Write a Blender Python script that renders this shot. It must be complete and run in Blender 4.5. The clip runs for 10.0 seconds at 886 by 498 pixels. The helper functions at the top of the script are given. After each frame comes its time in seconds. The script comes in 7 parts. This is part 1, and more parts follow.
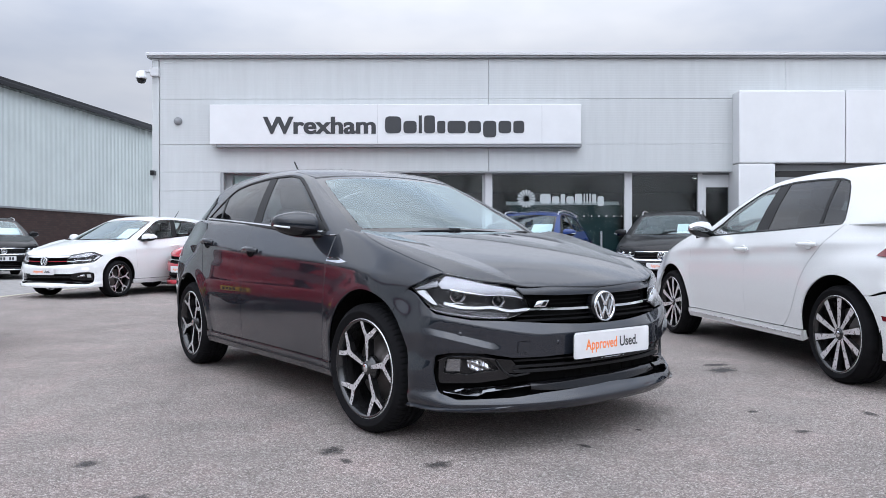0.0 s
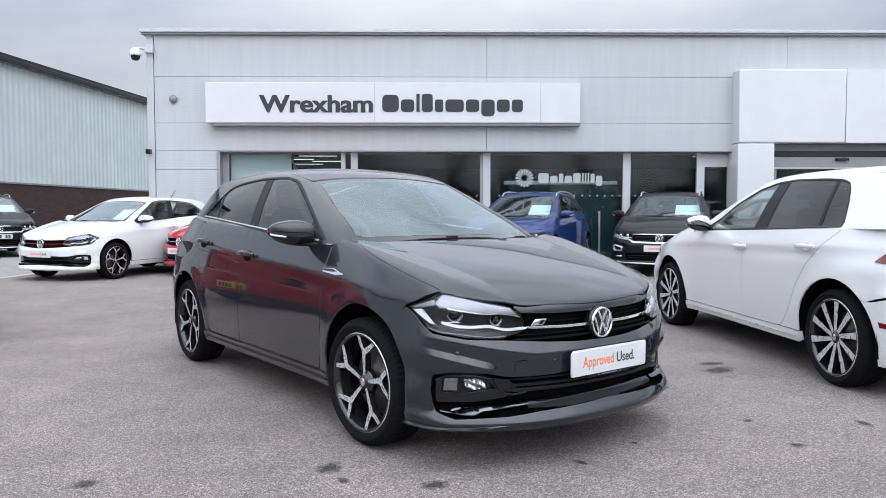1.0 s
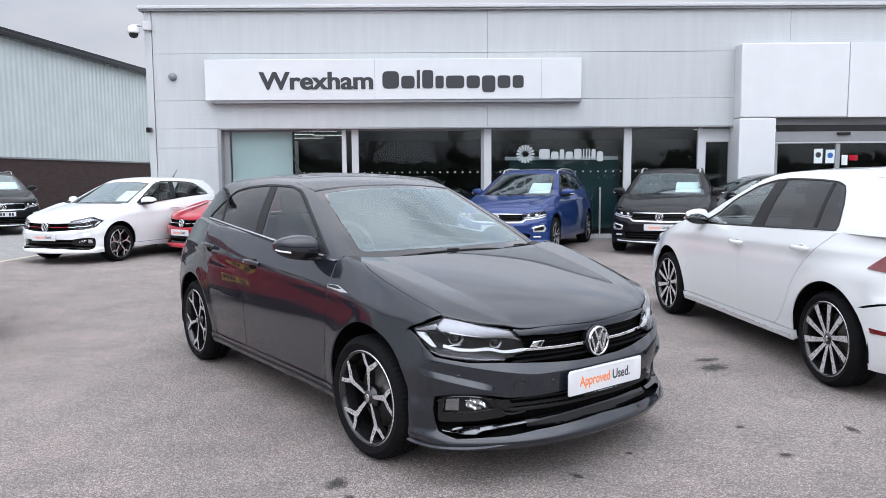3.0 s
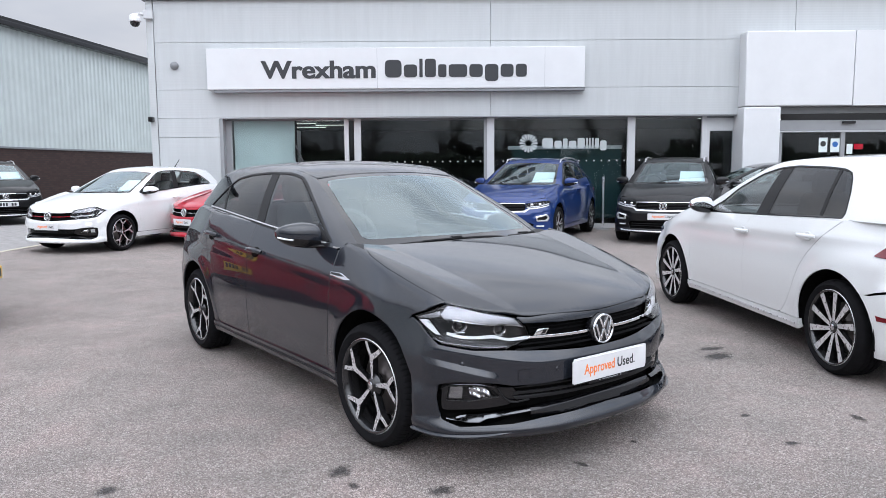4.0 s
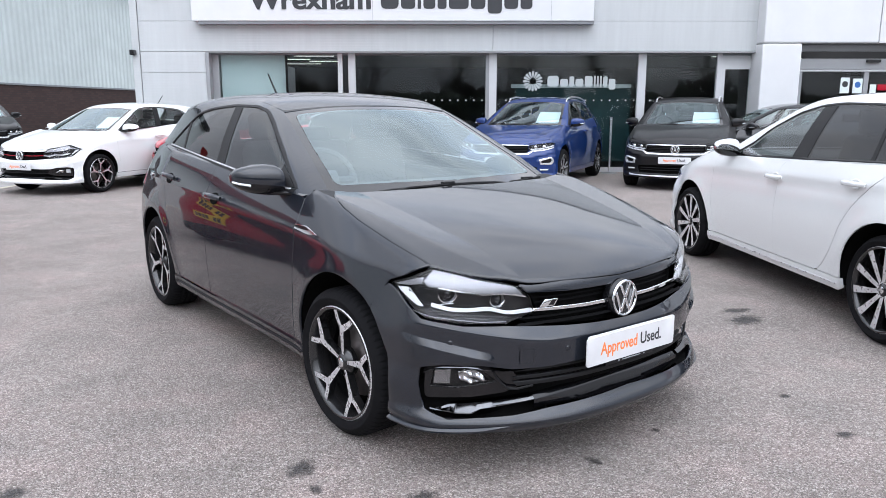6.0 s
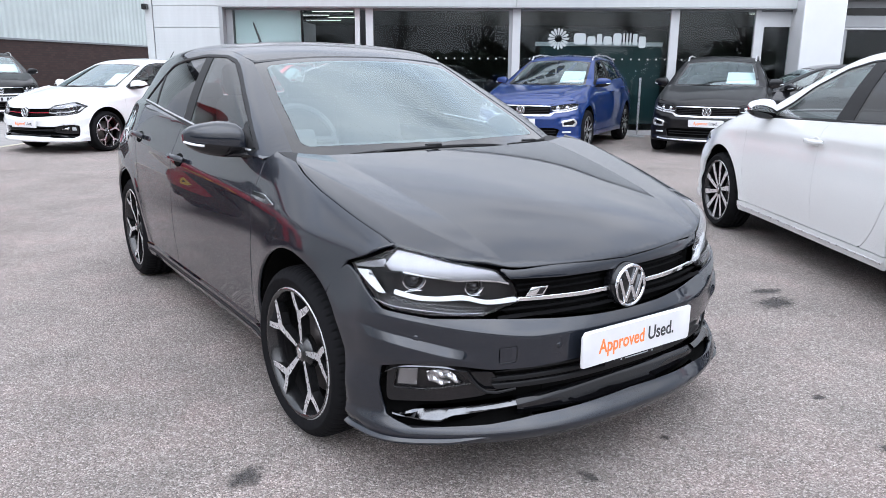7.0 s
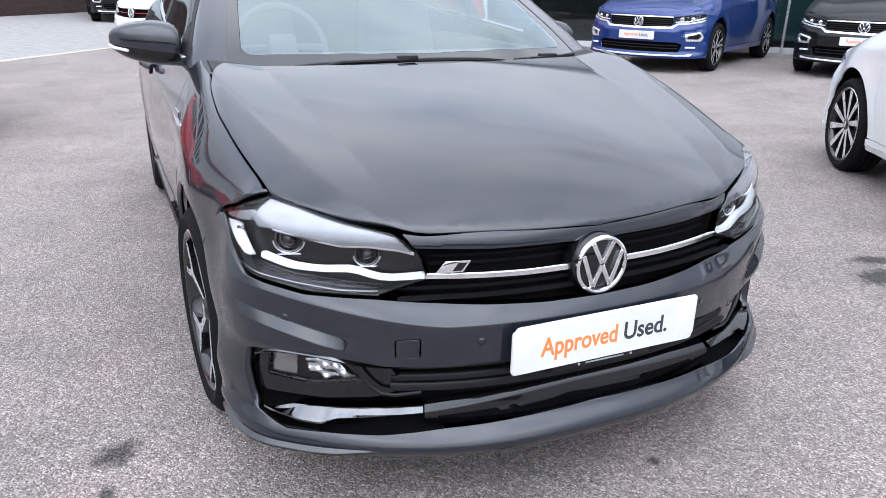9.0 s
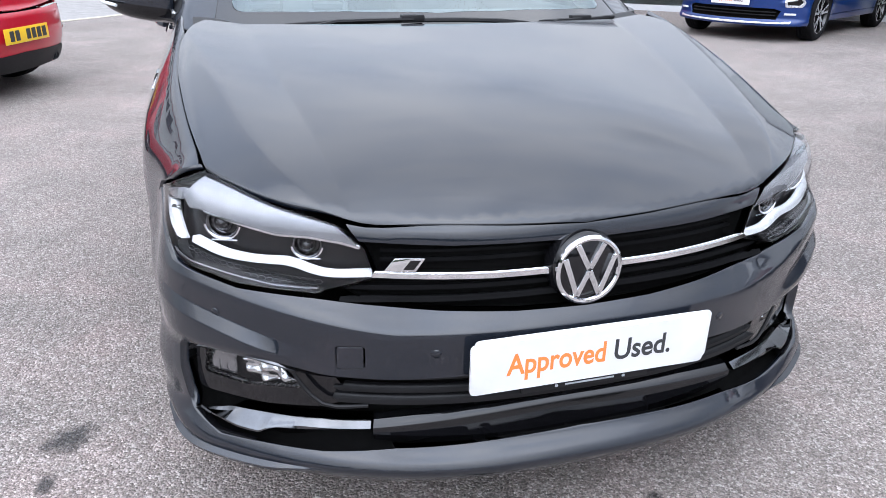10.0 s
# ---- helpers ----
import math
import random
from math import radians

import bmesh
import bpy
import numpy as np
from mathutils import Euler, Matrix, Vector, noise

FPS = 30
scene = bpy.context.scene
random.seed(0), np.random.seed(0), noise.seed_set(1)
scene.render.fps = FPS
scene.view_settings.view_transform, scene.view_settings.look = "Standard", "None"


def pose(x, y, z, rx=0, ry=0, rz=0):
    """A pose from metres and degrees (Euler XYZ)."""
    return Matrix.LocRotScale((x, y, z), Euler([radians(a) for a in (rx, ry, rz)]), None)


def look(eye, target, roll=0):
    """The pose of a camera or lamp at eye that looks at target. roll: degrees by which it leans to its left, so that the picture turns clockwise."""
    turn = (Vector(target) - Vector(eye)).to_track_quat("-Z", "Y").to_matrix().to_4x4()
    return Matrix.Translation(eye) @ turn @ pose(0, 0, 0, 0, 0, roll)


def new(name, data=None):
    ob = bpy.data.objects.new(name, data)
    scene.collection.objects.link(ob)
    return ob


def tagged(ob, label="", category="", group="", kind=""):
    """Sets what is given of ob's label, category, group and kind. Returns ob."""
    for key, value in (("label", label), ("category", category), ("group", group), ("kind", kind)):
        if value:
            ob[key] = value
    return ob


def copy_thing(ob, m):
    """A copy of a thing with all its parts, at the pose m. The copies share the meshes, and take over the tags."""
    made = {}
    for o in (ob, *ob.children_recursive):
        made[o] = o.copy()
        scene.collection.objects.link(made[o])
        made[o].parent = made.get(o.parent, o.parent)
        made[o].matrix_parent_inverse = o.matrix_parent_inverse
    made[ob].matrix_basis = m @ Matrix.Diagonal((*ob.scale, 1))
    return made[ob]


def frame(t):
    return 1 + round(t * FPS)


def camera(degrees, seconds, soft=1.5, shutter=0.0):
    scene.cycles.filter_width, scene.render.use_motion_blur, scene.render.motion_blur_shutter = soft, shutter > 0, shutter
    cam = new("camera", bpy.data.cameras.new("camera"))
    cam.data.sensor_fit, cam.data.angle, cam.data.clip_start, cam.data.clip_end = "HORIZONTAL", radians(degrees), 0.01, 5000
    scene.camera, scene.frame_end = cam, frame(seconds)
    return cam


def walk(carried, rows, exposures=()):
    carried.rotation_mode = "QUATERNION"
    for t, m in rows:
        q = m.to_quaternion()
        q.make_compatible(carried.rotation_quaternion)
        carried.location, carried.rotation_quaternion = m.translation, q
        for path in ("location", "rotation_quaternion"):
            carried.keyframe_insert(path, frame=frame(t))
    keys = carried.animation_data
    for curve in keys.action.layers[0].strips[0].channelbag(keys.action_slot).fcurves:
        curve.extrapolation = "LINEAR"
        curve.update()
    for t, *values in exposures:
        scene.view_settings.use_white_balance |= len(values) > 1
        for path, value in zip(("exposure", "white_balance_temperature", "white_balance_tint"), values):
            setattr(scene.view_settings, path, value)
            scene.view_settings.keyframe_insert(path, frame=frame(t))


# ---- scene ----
cam = camera(62.5, 10.0, soft=0.5)
PATH = [
    (0, (0.034, 0.079, 0.916), (0.084, 2.079, 0.899), -0.1),
    (0.5, (0.038, 0.107, 1.003), (0.093, 2.105, 0.948), 0.0),
    (1, (0.037, 0.104, 1.129), (0.093, 2.101, 1.03), -0.0),
    (1.5, (0.038, 0.09, 1.275), (0.094, 2.084, 1.137), -0.1),
    (2, (0.041, 0.059, 1.398), (0.097, 2.051, 1.231), -0.2),
    (2.5, (0.04, 0.029, 1.414), (0.095, 2.02, 1.229), -0.3),
    (4, (0.034, 0.058, 1.392), (0.078, 2.045, 1.169), -0.4),
    (4.5, (0.064, 0.107, 1.381), (0.107, 2.091, 1.133), -0.4),
    (5, (0.082, 0.235, 1.357), (0.129, 2.214, 1.075), -0.3),
    (5.5, (0.091, 0.492, 1.341), (0.14, 2.465, 1.017), -0.2),
    (5.7, (0.091, 0.584, 1.349), (0.138, 2.552, 1.001), -0.1),
    (6.8, (0.259, 1.086, 1.311), (0.248, 3.034, 0.859), 0.3),
    (7, (0.301, 1.168, 1.302), (0.267, 3.11, 0.823), 0.4),
    (7.5, (0.425, 1.386, 1.278), (0.329, 3.31, 0.738), 0.5),
    (8, (0.523, 1.543, 1.274), (0.349, 3.443, 0.675), 0.7),
    (8.5, (0.69, 1.695, 1.264), (0.419, 3.566, 0.61), 0.9),
    (9, (0.832, 1.832, 1.253), (0.454, 3.665, 0.548), 1.0),
    (9.5, (0.926, 1.982, 1.233), (0.443, 3.771, 0.481), 1.1),
    (10, (1.021, 2.149, 1.219), (0.432, 3.888, 0.426), 1.1),
]
LIGHT = [(0, -0.36, 6280, 8), (2.5, -0.29, 6390, 8), (4.5, -0.25, 6430, 8), (5.5, -0.18, 6430, 8), (7, -0.03, 6350, 8), (8.5, 0.08, 6290, 8), (10, 0.16, 6230, 8)]
walk(cam, [(t, look(eye, target, roll)) for t, eye, target, roll in PATH], LIGHT)

# ---- sky and sun: a bright day under broken cloud ----
SUN_EL, SUN_AZ = 52.0, 168.0     # degrees; the azimuth runs from +y towards +x
world = bpy.data.worlds.new("sky")
scene.world = world
world.use_nodes = True
wn, wl = world.node_tree.nodes, world.node_tree.links
wn.clear()
w_out, w_bg = wn.new("ShaderNodeOutputWorld"), wn.new("ShaderNodeBackground")
w_sky = wn.new("ShaderNodeTexSky")
w_sky.sky_type, w_sky.sun_disc = "NISHITA", False
w_sky.sun_elevation, w_sky.sun_rotation = radians(SUN_EL), radians(SUN_AZ)
w_sky.air_density, w_sky.dust_density = 1.0, 2.5
w_geo, w_map = wn.new("ShaderNodeTexCoord"), wn.new("ShaderNodeMapping")
w_map.inputs["Scale"].default_value = (1.0, 1.0, 2.6)
w_n1, w_n2 = wn.new("ShaderNodeTexNoise"), wn.new("ShaderNodeTexNoise")
w_n1.inputs["Scale"].default_value, w_n1.inputs["Detail"].default_value, w_n1.inputs["Roughness"].default_value = 1.6, 3.5, 0.45
w_n2.inputs["Scale"].default_value, w_n2.inputs["Detail"].default_value = 2.4, 5.0
w_cover, w_tone = wn.new("ShaderNodeValToRGB"), wn.new("ShaderNodeValToRGB")
w_cover.color_ramp.elements[0].position, w_cover.color_ramp.elements[1].position = 0.26, 0.50
w_cover.color_ramp.elements[0].color = (0.55, 0.55, 0.55, 1)     # even the gaps are hazy
w_tone.color_ramp.elements[0].position, w_tone.color_ramp.elements[1].position = 0.35, 0.68
w_tone.color_ramp.elements[0].color, w_tone.color_ramp.elements[1].color = (5.7, 6.2, 7.5, 1), (8.9, 8.95, 9.6, 1)
w_mix = wn.new("ShaderNodeMix")
w_mix.data_type = "RGBA"
wl.new(w_geo.outputs["Generated"], w_map.inputs["Vector"])
wl.new(w_map.outputs["Vector"], w_n1.inputs["Vector"])
wl.new(w_map.outputs["Vector"], w_n2.inputs["Vector"])
wl.new(w_n1.outputs["Fac"], w_cover.inputs["Fac"])
wl.new(w_n2.outputs["Fac"], w_tone.inputs["Fac"])
wl.new(w_cover.outputs["Color"], w_mix.inputs["Factor"])
wl.new(w_sky.outputs["Color"], w_mix.inputs["A"])
# an overcast sky is brighter overhead than at the horizon
w_sep, w_grad = wn.new("ShaderNodeSeparateXYZ"), wn.new("ShaderNodeMapRange")
w_grad.interpolation_type = "SMOOTHSTEP"
w_grad.inputs["From Min"].default_value, w_grad.inputs["From Max"].default_value = 0.16, 0.58
w_grad.inputs["To Min"].default_value, w_grad.inputs["To Max"].default_value = 0.92, 2.3
w_lift = wn.new("ShaderNodeVectorMath")
w_lift.operation = "SCALE"
wl.new(w_geo.outputs["Generated"], w_sep.inputs["Vector"])
wl.new(w_sep.outputs["Z"], w_grad.inputs["Value"])
wl.new(w_tone.outputs["Color"], w_lift.inputs[0])
# and brighter still round the hidden sun
w_dir = wn.new("ShaderNodeVectorMath")
w_dir.operation = "DOT_PRODUCT"
w_dir.inputs[1].default_value = (math.sin(radians(SUN_AZ)) * math.cos(radians(SUN_EL)), math.cos(radians(SUN_AZ)) * math.cos(radians(SUN_EL)), math.sin(radians(SUN_EL)))
w_halo, w_mul = wn.new("ShaderNodeMapRange"), wn.new("ShaderNodeMath")
w_halo.interpolation_type = "SMOOTHSTEP"
w_halo.inputs["From Min"].default_value, w_halo.inputs["From Max"].default_value = 0.45, 1.0
w_halo.inputs["To Min"].default_value, w_halo.inputs["To Max"].default_value = 1.0, 2.1
w_mul.operation = "MULTIPLY"
wl.new(w_geo.outputs["Generated"], w_dir.inputs[0])
wl.new(w_dir.outputs["Value"], w_halo.inputs["Value"])
wl.new(w_grad.outputs["Result"], w_mul.inputs[0])
wl.new(w_halo.outputs["Result"], w_mul.inputs[1])
wl.new(w_mul.outputs["Value"], w_lift.inputs["Scale"])
wl.new(w_lift.outputs["Vector"], w_mix.inputs["B"])
wl.new(w_mix.outputs["Result"], w_bg.inputs["Color"])
wl.new(w_bg.outputs["Background"], w_out.inputs["Surface"])
w_bg.inputs["Strength"].default_value = 0.11

sun = new("sun", bpy.data.lights.new("sun", "SUN"))
sun.data.energy, sun.data.angle, sun.data.color = 0.6, radians(100), (1.0, 0.98, 0.96)
sx, sy, sz = math.sin(radians(SUN_AZ)) * math.cos(radians(SUN_EL)), math.cos(radians(SUN_AZ)) * math.cos(radians(SUN_EL)), math.sin(radians(SUN_EL))
sun.matrix_world = look((sx * 40, sy * 40, sz * 40), (0, 0, 0))

# ---- materials ----
def principled(name, colour=(0.5, 0.5, 0.5), rough=0.5, metal=0.0, coat=0.0, spec=0.5):
    m = bpy.data.materials.new(name)
    m.use_nodes = True
    b = m.node_tree.nodes["Principled BSDF"]
    b.inputs["Base Color"].default_value = (*colour, 1)
    b.inputs["Roughness"].default_value, b.inputs["Metallic"].default_value = rough, metal
    b.inputs["Coat Weight"].default_value, b.inputs["Coat Roughness"].default_value = coat, 0.02
    b.inputs["Specular IOR Level"].default_value = spec
    return m, b, m.node_tree.nodes, m.node_tree.links


def noise_node(nodes, links, scale, detail=4, rough=0.55, coords="Object", stretch=None):
    tc, n = nodes.new("ShaderNodeTexCoord"), nodes.new("ShaderNodeTexNoise")
    n.inputs["Scale"].default_value, n.inputs["Detail"].default_value, n.inputs["Roughness"].default_value = scale, detail, rough
    src = tc.outputs[coords]
    if stretch:
        mp = nodes.new("ShaderNodeMapping")
        mp.inputs["Scale"].default_value = stretch
        links.new(src, mp.inputs["Vector"])
        src = mp.outputs["Vector"]
    links.new(src, n.inputs["Vector"])
    return n.outputs["Fac"]


def ramp_node(nodes, links, fac, *stops):
    r = nodes.new("ShaderNodeValToRGB")
    e = r.color_ramp.elements
    while len(e) < len(stops):
        e.new(0.5)
    for el, (pos, col) in zip(e, stops):
        el.position, el.color = pos, (*col, 1)
    links.new(fac, r.inputs["Fac"])
    return r.outputs["Color"]


def bump(nodes, links, b, height, strength, dist):
    n = nodes.new("ShaderNodeBump")
    n.inputs["Strength"].default_value, n.inputs["Distance"].default_value = strength, dist
    links.new(height, n.inputs["Height"])
    links.new(n.outputs["Normal"], b.inputs["Normal"])
    return n


def plain(name, colour, rough=0.5, metal=0.0, coat=0.0, scale=18.0, vary=0.12, bumpy=0.0, spec=0.5):
    """A surface with a slight mottling of tone and gloss."""
    m, b, n, l = principled(name, colour, rough, metal, coat, spec)
    f = noise_node(n, l, scale, 5, 0.6)
    lo, hi = [c * (1 - vary) for c in colour], [min(1, c * (1 + vary)) for c in colour]
    l.new(ramp_node(n, l, f, (0.3, lo), (0.7, hi)), b.inputs["Base Color"])
    r = n.new("ShaderNodeMapRange")
    r.inputs["To Min"].default_value, r.inputs["To Max"].default_value = rough * 0.85, min(1, rough * 1.15)
    l.new(noise_node(n, l, scale * 3.1, 3), r.inputs["Value"])
    l.new(r.outputs["Result"], b.inputs["Roughness"])
    if bumpy:
        bump(n, l, b, noise_node(n, l, scale * 8, 4), 0.5, bumpy)
    return m


def paint(name, colour, metal=0.0, rough=0.35, ior=1.5, coat=1.0):
    """Car paint: flake under a clear coat, with a little orange peel and dust."""
    m, b, n, l = principled(name, colour, rough, metal, coat)
    b.inputs["Specular IOR Level"].default_value, b.inputs["Coat IOR"].default_value = 0.15, ior
    f = noise_node(n, l, 900, 2)
    lo, hi = [c * 0.86 for c in colour], [min(1, c * 1.16 + 0.002) for c in colour]
    l.new(ramp_node(n, l, f, (0.35, lo), (0.65, hi)), b.inputs["Base Color"])
    d = n.new("ShaderNodeMapRange")
    d.inputs["To Min"].default_value, d.inputs["To Max"].default_value = 0.012, 0.035
    l.new(noise_node(n, l, 6, 6, 0.65), d.inputs["Value"])
    l.new(d.outputs["Result"], b.inputs["Coat Roughness"])
    bp = bump(n, l, b, noise_node(n, l, 60, 2), 0.012, 0.001)
    l.new(bp.outputs["Normal"], b.inputs["Coat Normal"])
    return m


def pane(name, tint, gloss=1.0, mirror=0.05):
    """Thin glass: tinted see-through under a mirror that grows towards grazing, alike from both sides."""
    m = bpy.data.materials.new(name)
    m.use_nodes = True
    n, l = m.node_tree.nodes, m.node_tree.links
    n.clear()
    out, mix, tr, gl, lw, po, ma = (n.new("ShaderNode" + k) for k in ("OutputMaterial", "MixShader", "BsdfTransparent", "BsdfGlossy", "LayerWeight", "Math", "Math"))
    tr.inputs["Color"].default_value = (*tint, 1)
    gl.inputs["Roughness"].default_value = 0.008
    gl.inputs["Color"].default_value = (gloss, gloss, gloss, 1)
    lw.inputs["Blend"].default_value = 0.5
    po.operation, ma.operation = "POWER", "MULTIPLY_ADD"
    po.inputs[1].default_value = 5.0
    ma.inputs[1].default_value, ma.inputs[2].default_value = 1.0 - mirror, mirror
    l.new(lw.outputs["Facing"], po.inputs[0])
    l.new(po.outputs["Value"], ma.inputs[0])
    l.new(ma.outputs["Value"], mix.inputs["Fac"])
    l.new(tr.outputs["BSDF"], mix.inputs[1])
    l.new(gl.outputs["BSDF"], mix.inputs[2])
    l.new(mix.outputs["Shader"], out.inputs["Surface"])
    return m


def glow(name, colour, strength):
    m, b, n, l = principled(name, colour, 0.5)
    b.inputs["Emission Color"].default_value, b.inputs["Emission Strength"].default_value = (*colour, 1), strength
    return m


def asphalt():
    m, b, n, l = principled("asphalt", (0.15, 0.15, 0.15), 0.85)
    tc = n.new("ShaderNodeTexCoord")
    vo = n.new("ShaderNodeTexVoronoi")
    vo.inputs["Scale"].default_value = 155
    l.new(tc.outputs["Object"], vo.inputs["Vector"])
    hsv = n.new("ShaderNodeSeparateColor")
    l.new(vo.outputs["Color"], hsv.inputs["Color"])
    chips = ramp_node(n, l, hsv.outputs["Red"], (0.0, (0.149, 0.129, 0.118)), (0.3, (0.233, 0.202, 0.186)), (0.72, (0.317, 0.277, 0.256)), (0.97, (0.48, 0.438, 0.413)))
    fine = ramp_node(n, l, noise_node(n, l, 210, 3, 0.6), (0.38, (0.52, 0.52, 0.52)), (0.64, (1.34, 1.33, 1.32)))
    wide = ramp_node(n, l, noise_node(n, l, 0.55, 6, 0.62), (0.3, (0.84, 0.835, 0.835)), (0.7, (1.13, 1.12, 1.12)))
    worn = ramp_node(n, l, noise_node(n, l, 2.2, 5, 0.65), (0.3, (0.88, 0.90, 0.90)), (0.5, (1.0, 1.0, 1.0)), (0.7, (1.14, 1.07, 1.08)))
    col = chips
    for other in (fine, wide, worn):
        mx = n.new("ShaderNodeMix")
        mx.data_type, mx.blend_type = "RGBA", "MULTIPLY"
        mx.inputs["Factor"].default_value = 1.0
        l.new(col, mx.inputs["A"])
        l.new(other, mx.inputs["B"])
        col = mx.outputs["Result"]
    l.new(col, b.inputs["Base Color"])
    add = n.new("ShaderNodeMath")
    add.operation = "SUBTRACT"
    l.new(noise_node(n, l, 150, 3), add.inputs[0])
    l.new(vo.outputs["Distance"], add.inputs[1])
    bump(n, l, b, add.outputs["Value"], 1.0, 0.0055)
    return m


def cladding(name, colour, axis, pitch, depth, wave="SIN", streak=0.06):
    """Sheet-metal cladding with its fine ribs and rain streaks."""
    m, b, n, l = principled(name, colour, 0.45)
    tc, w = n.new("ShaderNodeTexCoord"), n.new("ShaderNodeTexWave")
    w.bands_direction, w.wave_profile = axis, wave
    w.inputs["Scale"].default_value = 0.314 / pitch
    l.new(tc.outputs["Object"], w.inputs["Vector"])
    bump(n, l, b, w.outputs["Fac"], 1.0, depth)
    f = noise_node(n, l, 1.6, 6, 0.65, stretch=(4, 4, 0.35))
    l.new(ramp_node(n, l, f, (0.25, [c * (1 - streak * 1.4) for c in colour]), (0.7, [c * (1 + streak * 0.5) for c in colour])), b.inputs["Base Color"])
    return m


M_ASPHALT = asphalt()
M_HERO = paint("dark_grey_paint", (0.0036, 0.0060, 0.0115), 0.0, 0.45, 1.62)
M_WHITE = paint("white_paint", (0.74, 0.75, 0.75))
M_RED = paint("red_paint", (0.40, 0.004, 0.020))
M_BLUE = paint("blue_paint", (0.003, 0.026, 0.135), 0.15)
M_BLACKPAINT = paint("black_paint", (0.004, 0.004, 0.005), ior=1.45, coat=0.45)
M_NAVY = paint("charcoal_paint", (0.012, 0.013, 0.016), 0.2)
M_TRIM = plain("black_plastic", (0.008, 0.008, 0.009), 0.5, bumpy=0.0004, spec=0.28)
M_GLOSSBLACK = plain("gloss_black", (0.005, 0.005, 0.006), 0.08, coat=0.25, spec=0.4)
M_RUBBER = plain("tyre_rubber", (0.009, 0.009, 0.010), 0.8, bumpy=0.0008, spec=0.08)
M_CHROME = plain("chrome", (0.82, 0.83, 0.85), 0.07, 1.0)
M_ALLOY = plain("machined_alloy", (0.70, 0.70, 0.72), 0.28, 0.7)
M_RIMBLACK = plain("black_rim_paint", (0.012, 0.012, 0.013), 0.2, coat=0.5)
M_DISC = plain("brake_disc_steel", (0.14, 0.125, 0.12), 0.45, 0.8)
# near-black lining: shade inside grilles, cups and wheel housings is in its colour
M_DARK = plain("black_cavity_shade", (0.003, 0.003, 0.003), 0.9, spec=0.1)
M_SEAT = plain("seat_fabric", (0.055, 0.057, 0.06), 0.85, bumpy=0.0003)
M_DASH = plain("dashboard_plastic", (0.045, 0.046, 0.048), 0.6, bumpy=0.0002)
M_PLATE = plain("white_plate", (0.66, 0.66, 0.67), 0.3, vary=0.03)
M_YELLOW = plain("yellow_plate", (0.80, 0.50, 0.02), 0.3, vary=0.03)
M_ORANGE = plain("orange_ink", (0.85, 0.22, 0.05), 0.5, vary=0.03)
M_INK = plain("dark_ink", (0.03, 0.032, 0.036), 0.5, vary=0.03)
M_GREYINK = plain("grey_ink", (0.30, 0.32, 0.34), 0.5, vary=0.05)
M_PAPER = plain("pale_green_paper", (0.72, 0.80, 0.79), 0.6, vary=0.04)
M_LENS = pane("lamp_lens", (0.97, 0.97, 0.98), 1.0, 0.02)
M_GRILLE = plain("grille_plastic", (0.0035, 0.0035, 0.004), 0.6, spec=0.08)
M_WING = plain("dark_satin_chrome", (0.13, 0.133, 0.14), 0.12, 1.0)
M_SILVERLAMP = plain("lamp_reflector", (0.75, 0.76, 0.78), 0.12, 1.0)
M_LAMPWHITE = plain("white_light_guide", (0.72, 0.74, 0.76), 0.22, coat=0.5)
# sky sheen on the lens top, put into the tone of a silver brow
M_BROWSHEEN = plain("silver_brow_sheen", (0.27, 0.275, 0.29), 0.22, 0.6)
M_LAMPDARK = plain("lamp_housing", (0.008, 0.008, 0.009), 0.3, spec=0.3)
M_REDLAMP = plain("dark_red_lamp", (0.16, 0.008, 0.014), 0.08, coat=1.0)
M_FOGGLASS = pane("fog_glass", (0.93, 0.93, 0.93), 0.6, 0.03)
M_FOGSIDE = plain("prismatic_reflector", (0.30, 0.30, 0.31), 0.18, 0.8)
M_GLASS = pane("windscreen_glass", (0.82, 0.92, 0.93), 1.0, 0.21)
M_GLASS.node_tree.nodes["Glossy BSDF"].inputs["Color"].default_value = (0.84, 0.97, 1.0, 1)
M_SIDEGLASS = pane("side_glass", (0.76, 0.83, 0.82), 1.0, 0.06)
M_TINT = pane("privacy_glass", (0.13, 0.135, 0.14), 1.0, 0.05)
M_FRIT = plain("black_glass_border", (0.008, 0.008, 0.009), 0.06, coat=0.6)


def stain_film():
    """A dark spot with a ragged, fading edge, as wide as the sheet that carries it."""
    m, b, n, l = principled("oil_stain", (0.045, 0.043, 0.043), 0.7)
    tc, ln = n.new("ShaderNodeTexCoord"), n.new("ShaderNodeVectorMath")
    ln.operation = "LENGTH"
    l.new(tc.outputs["Object"], ln.inputs[0])
    geo, n1 = n.new("ShaderNodeNewGeometry"), n.new("ShaderNodeTexNoise")
    n1.inputs["Scale"].default_value, n1.inputs["Detail"].default_value, n1.inputs["Roughness"].default_value = 26.0, 6.0, 0.75
    l.new(geo.outputs["Position"], n1.inputs["Vector"])
    a = n.new("ShaderNodeMath")
    a.operation = "MULTIPLY_ADD"
    l.new(n1.outputs["Fac"], a.inputs[0])
    a.inputs[1].default_value = 1.5
    l.new(ln.outputs["Value"], a.inputs[2])
    r = n.new("ShaderNodeMapRange")
    r.inputs["From Min"].default_value, r.inputs["From Max"].default_value = 1.45, 1.05
    r.inputs["To Min"].default_value, r.inputs["To Max"].default_value = 0.0, 0.72
    l.new(a.outputs["Value"], r.inputs["Value"])
    l.new(r.outputs["Result"], b.inputs["Alpha"])
    return m

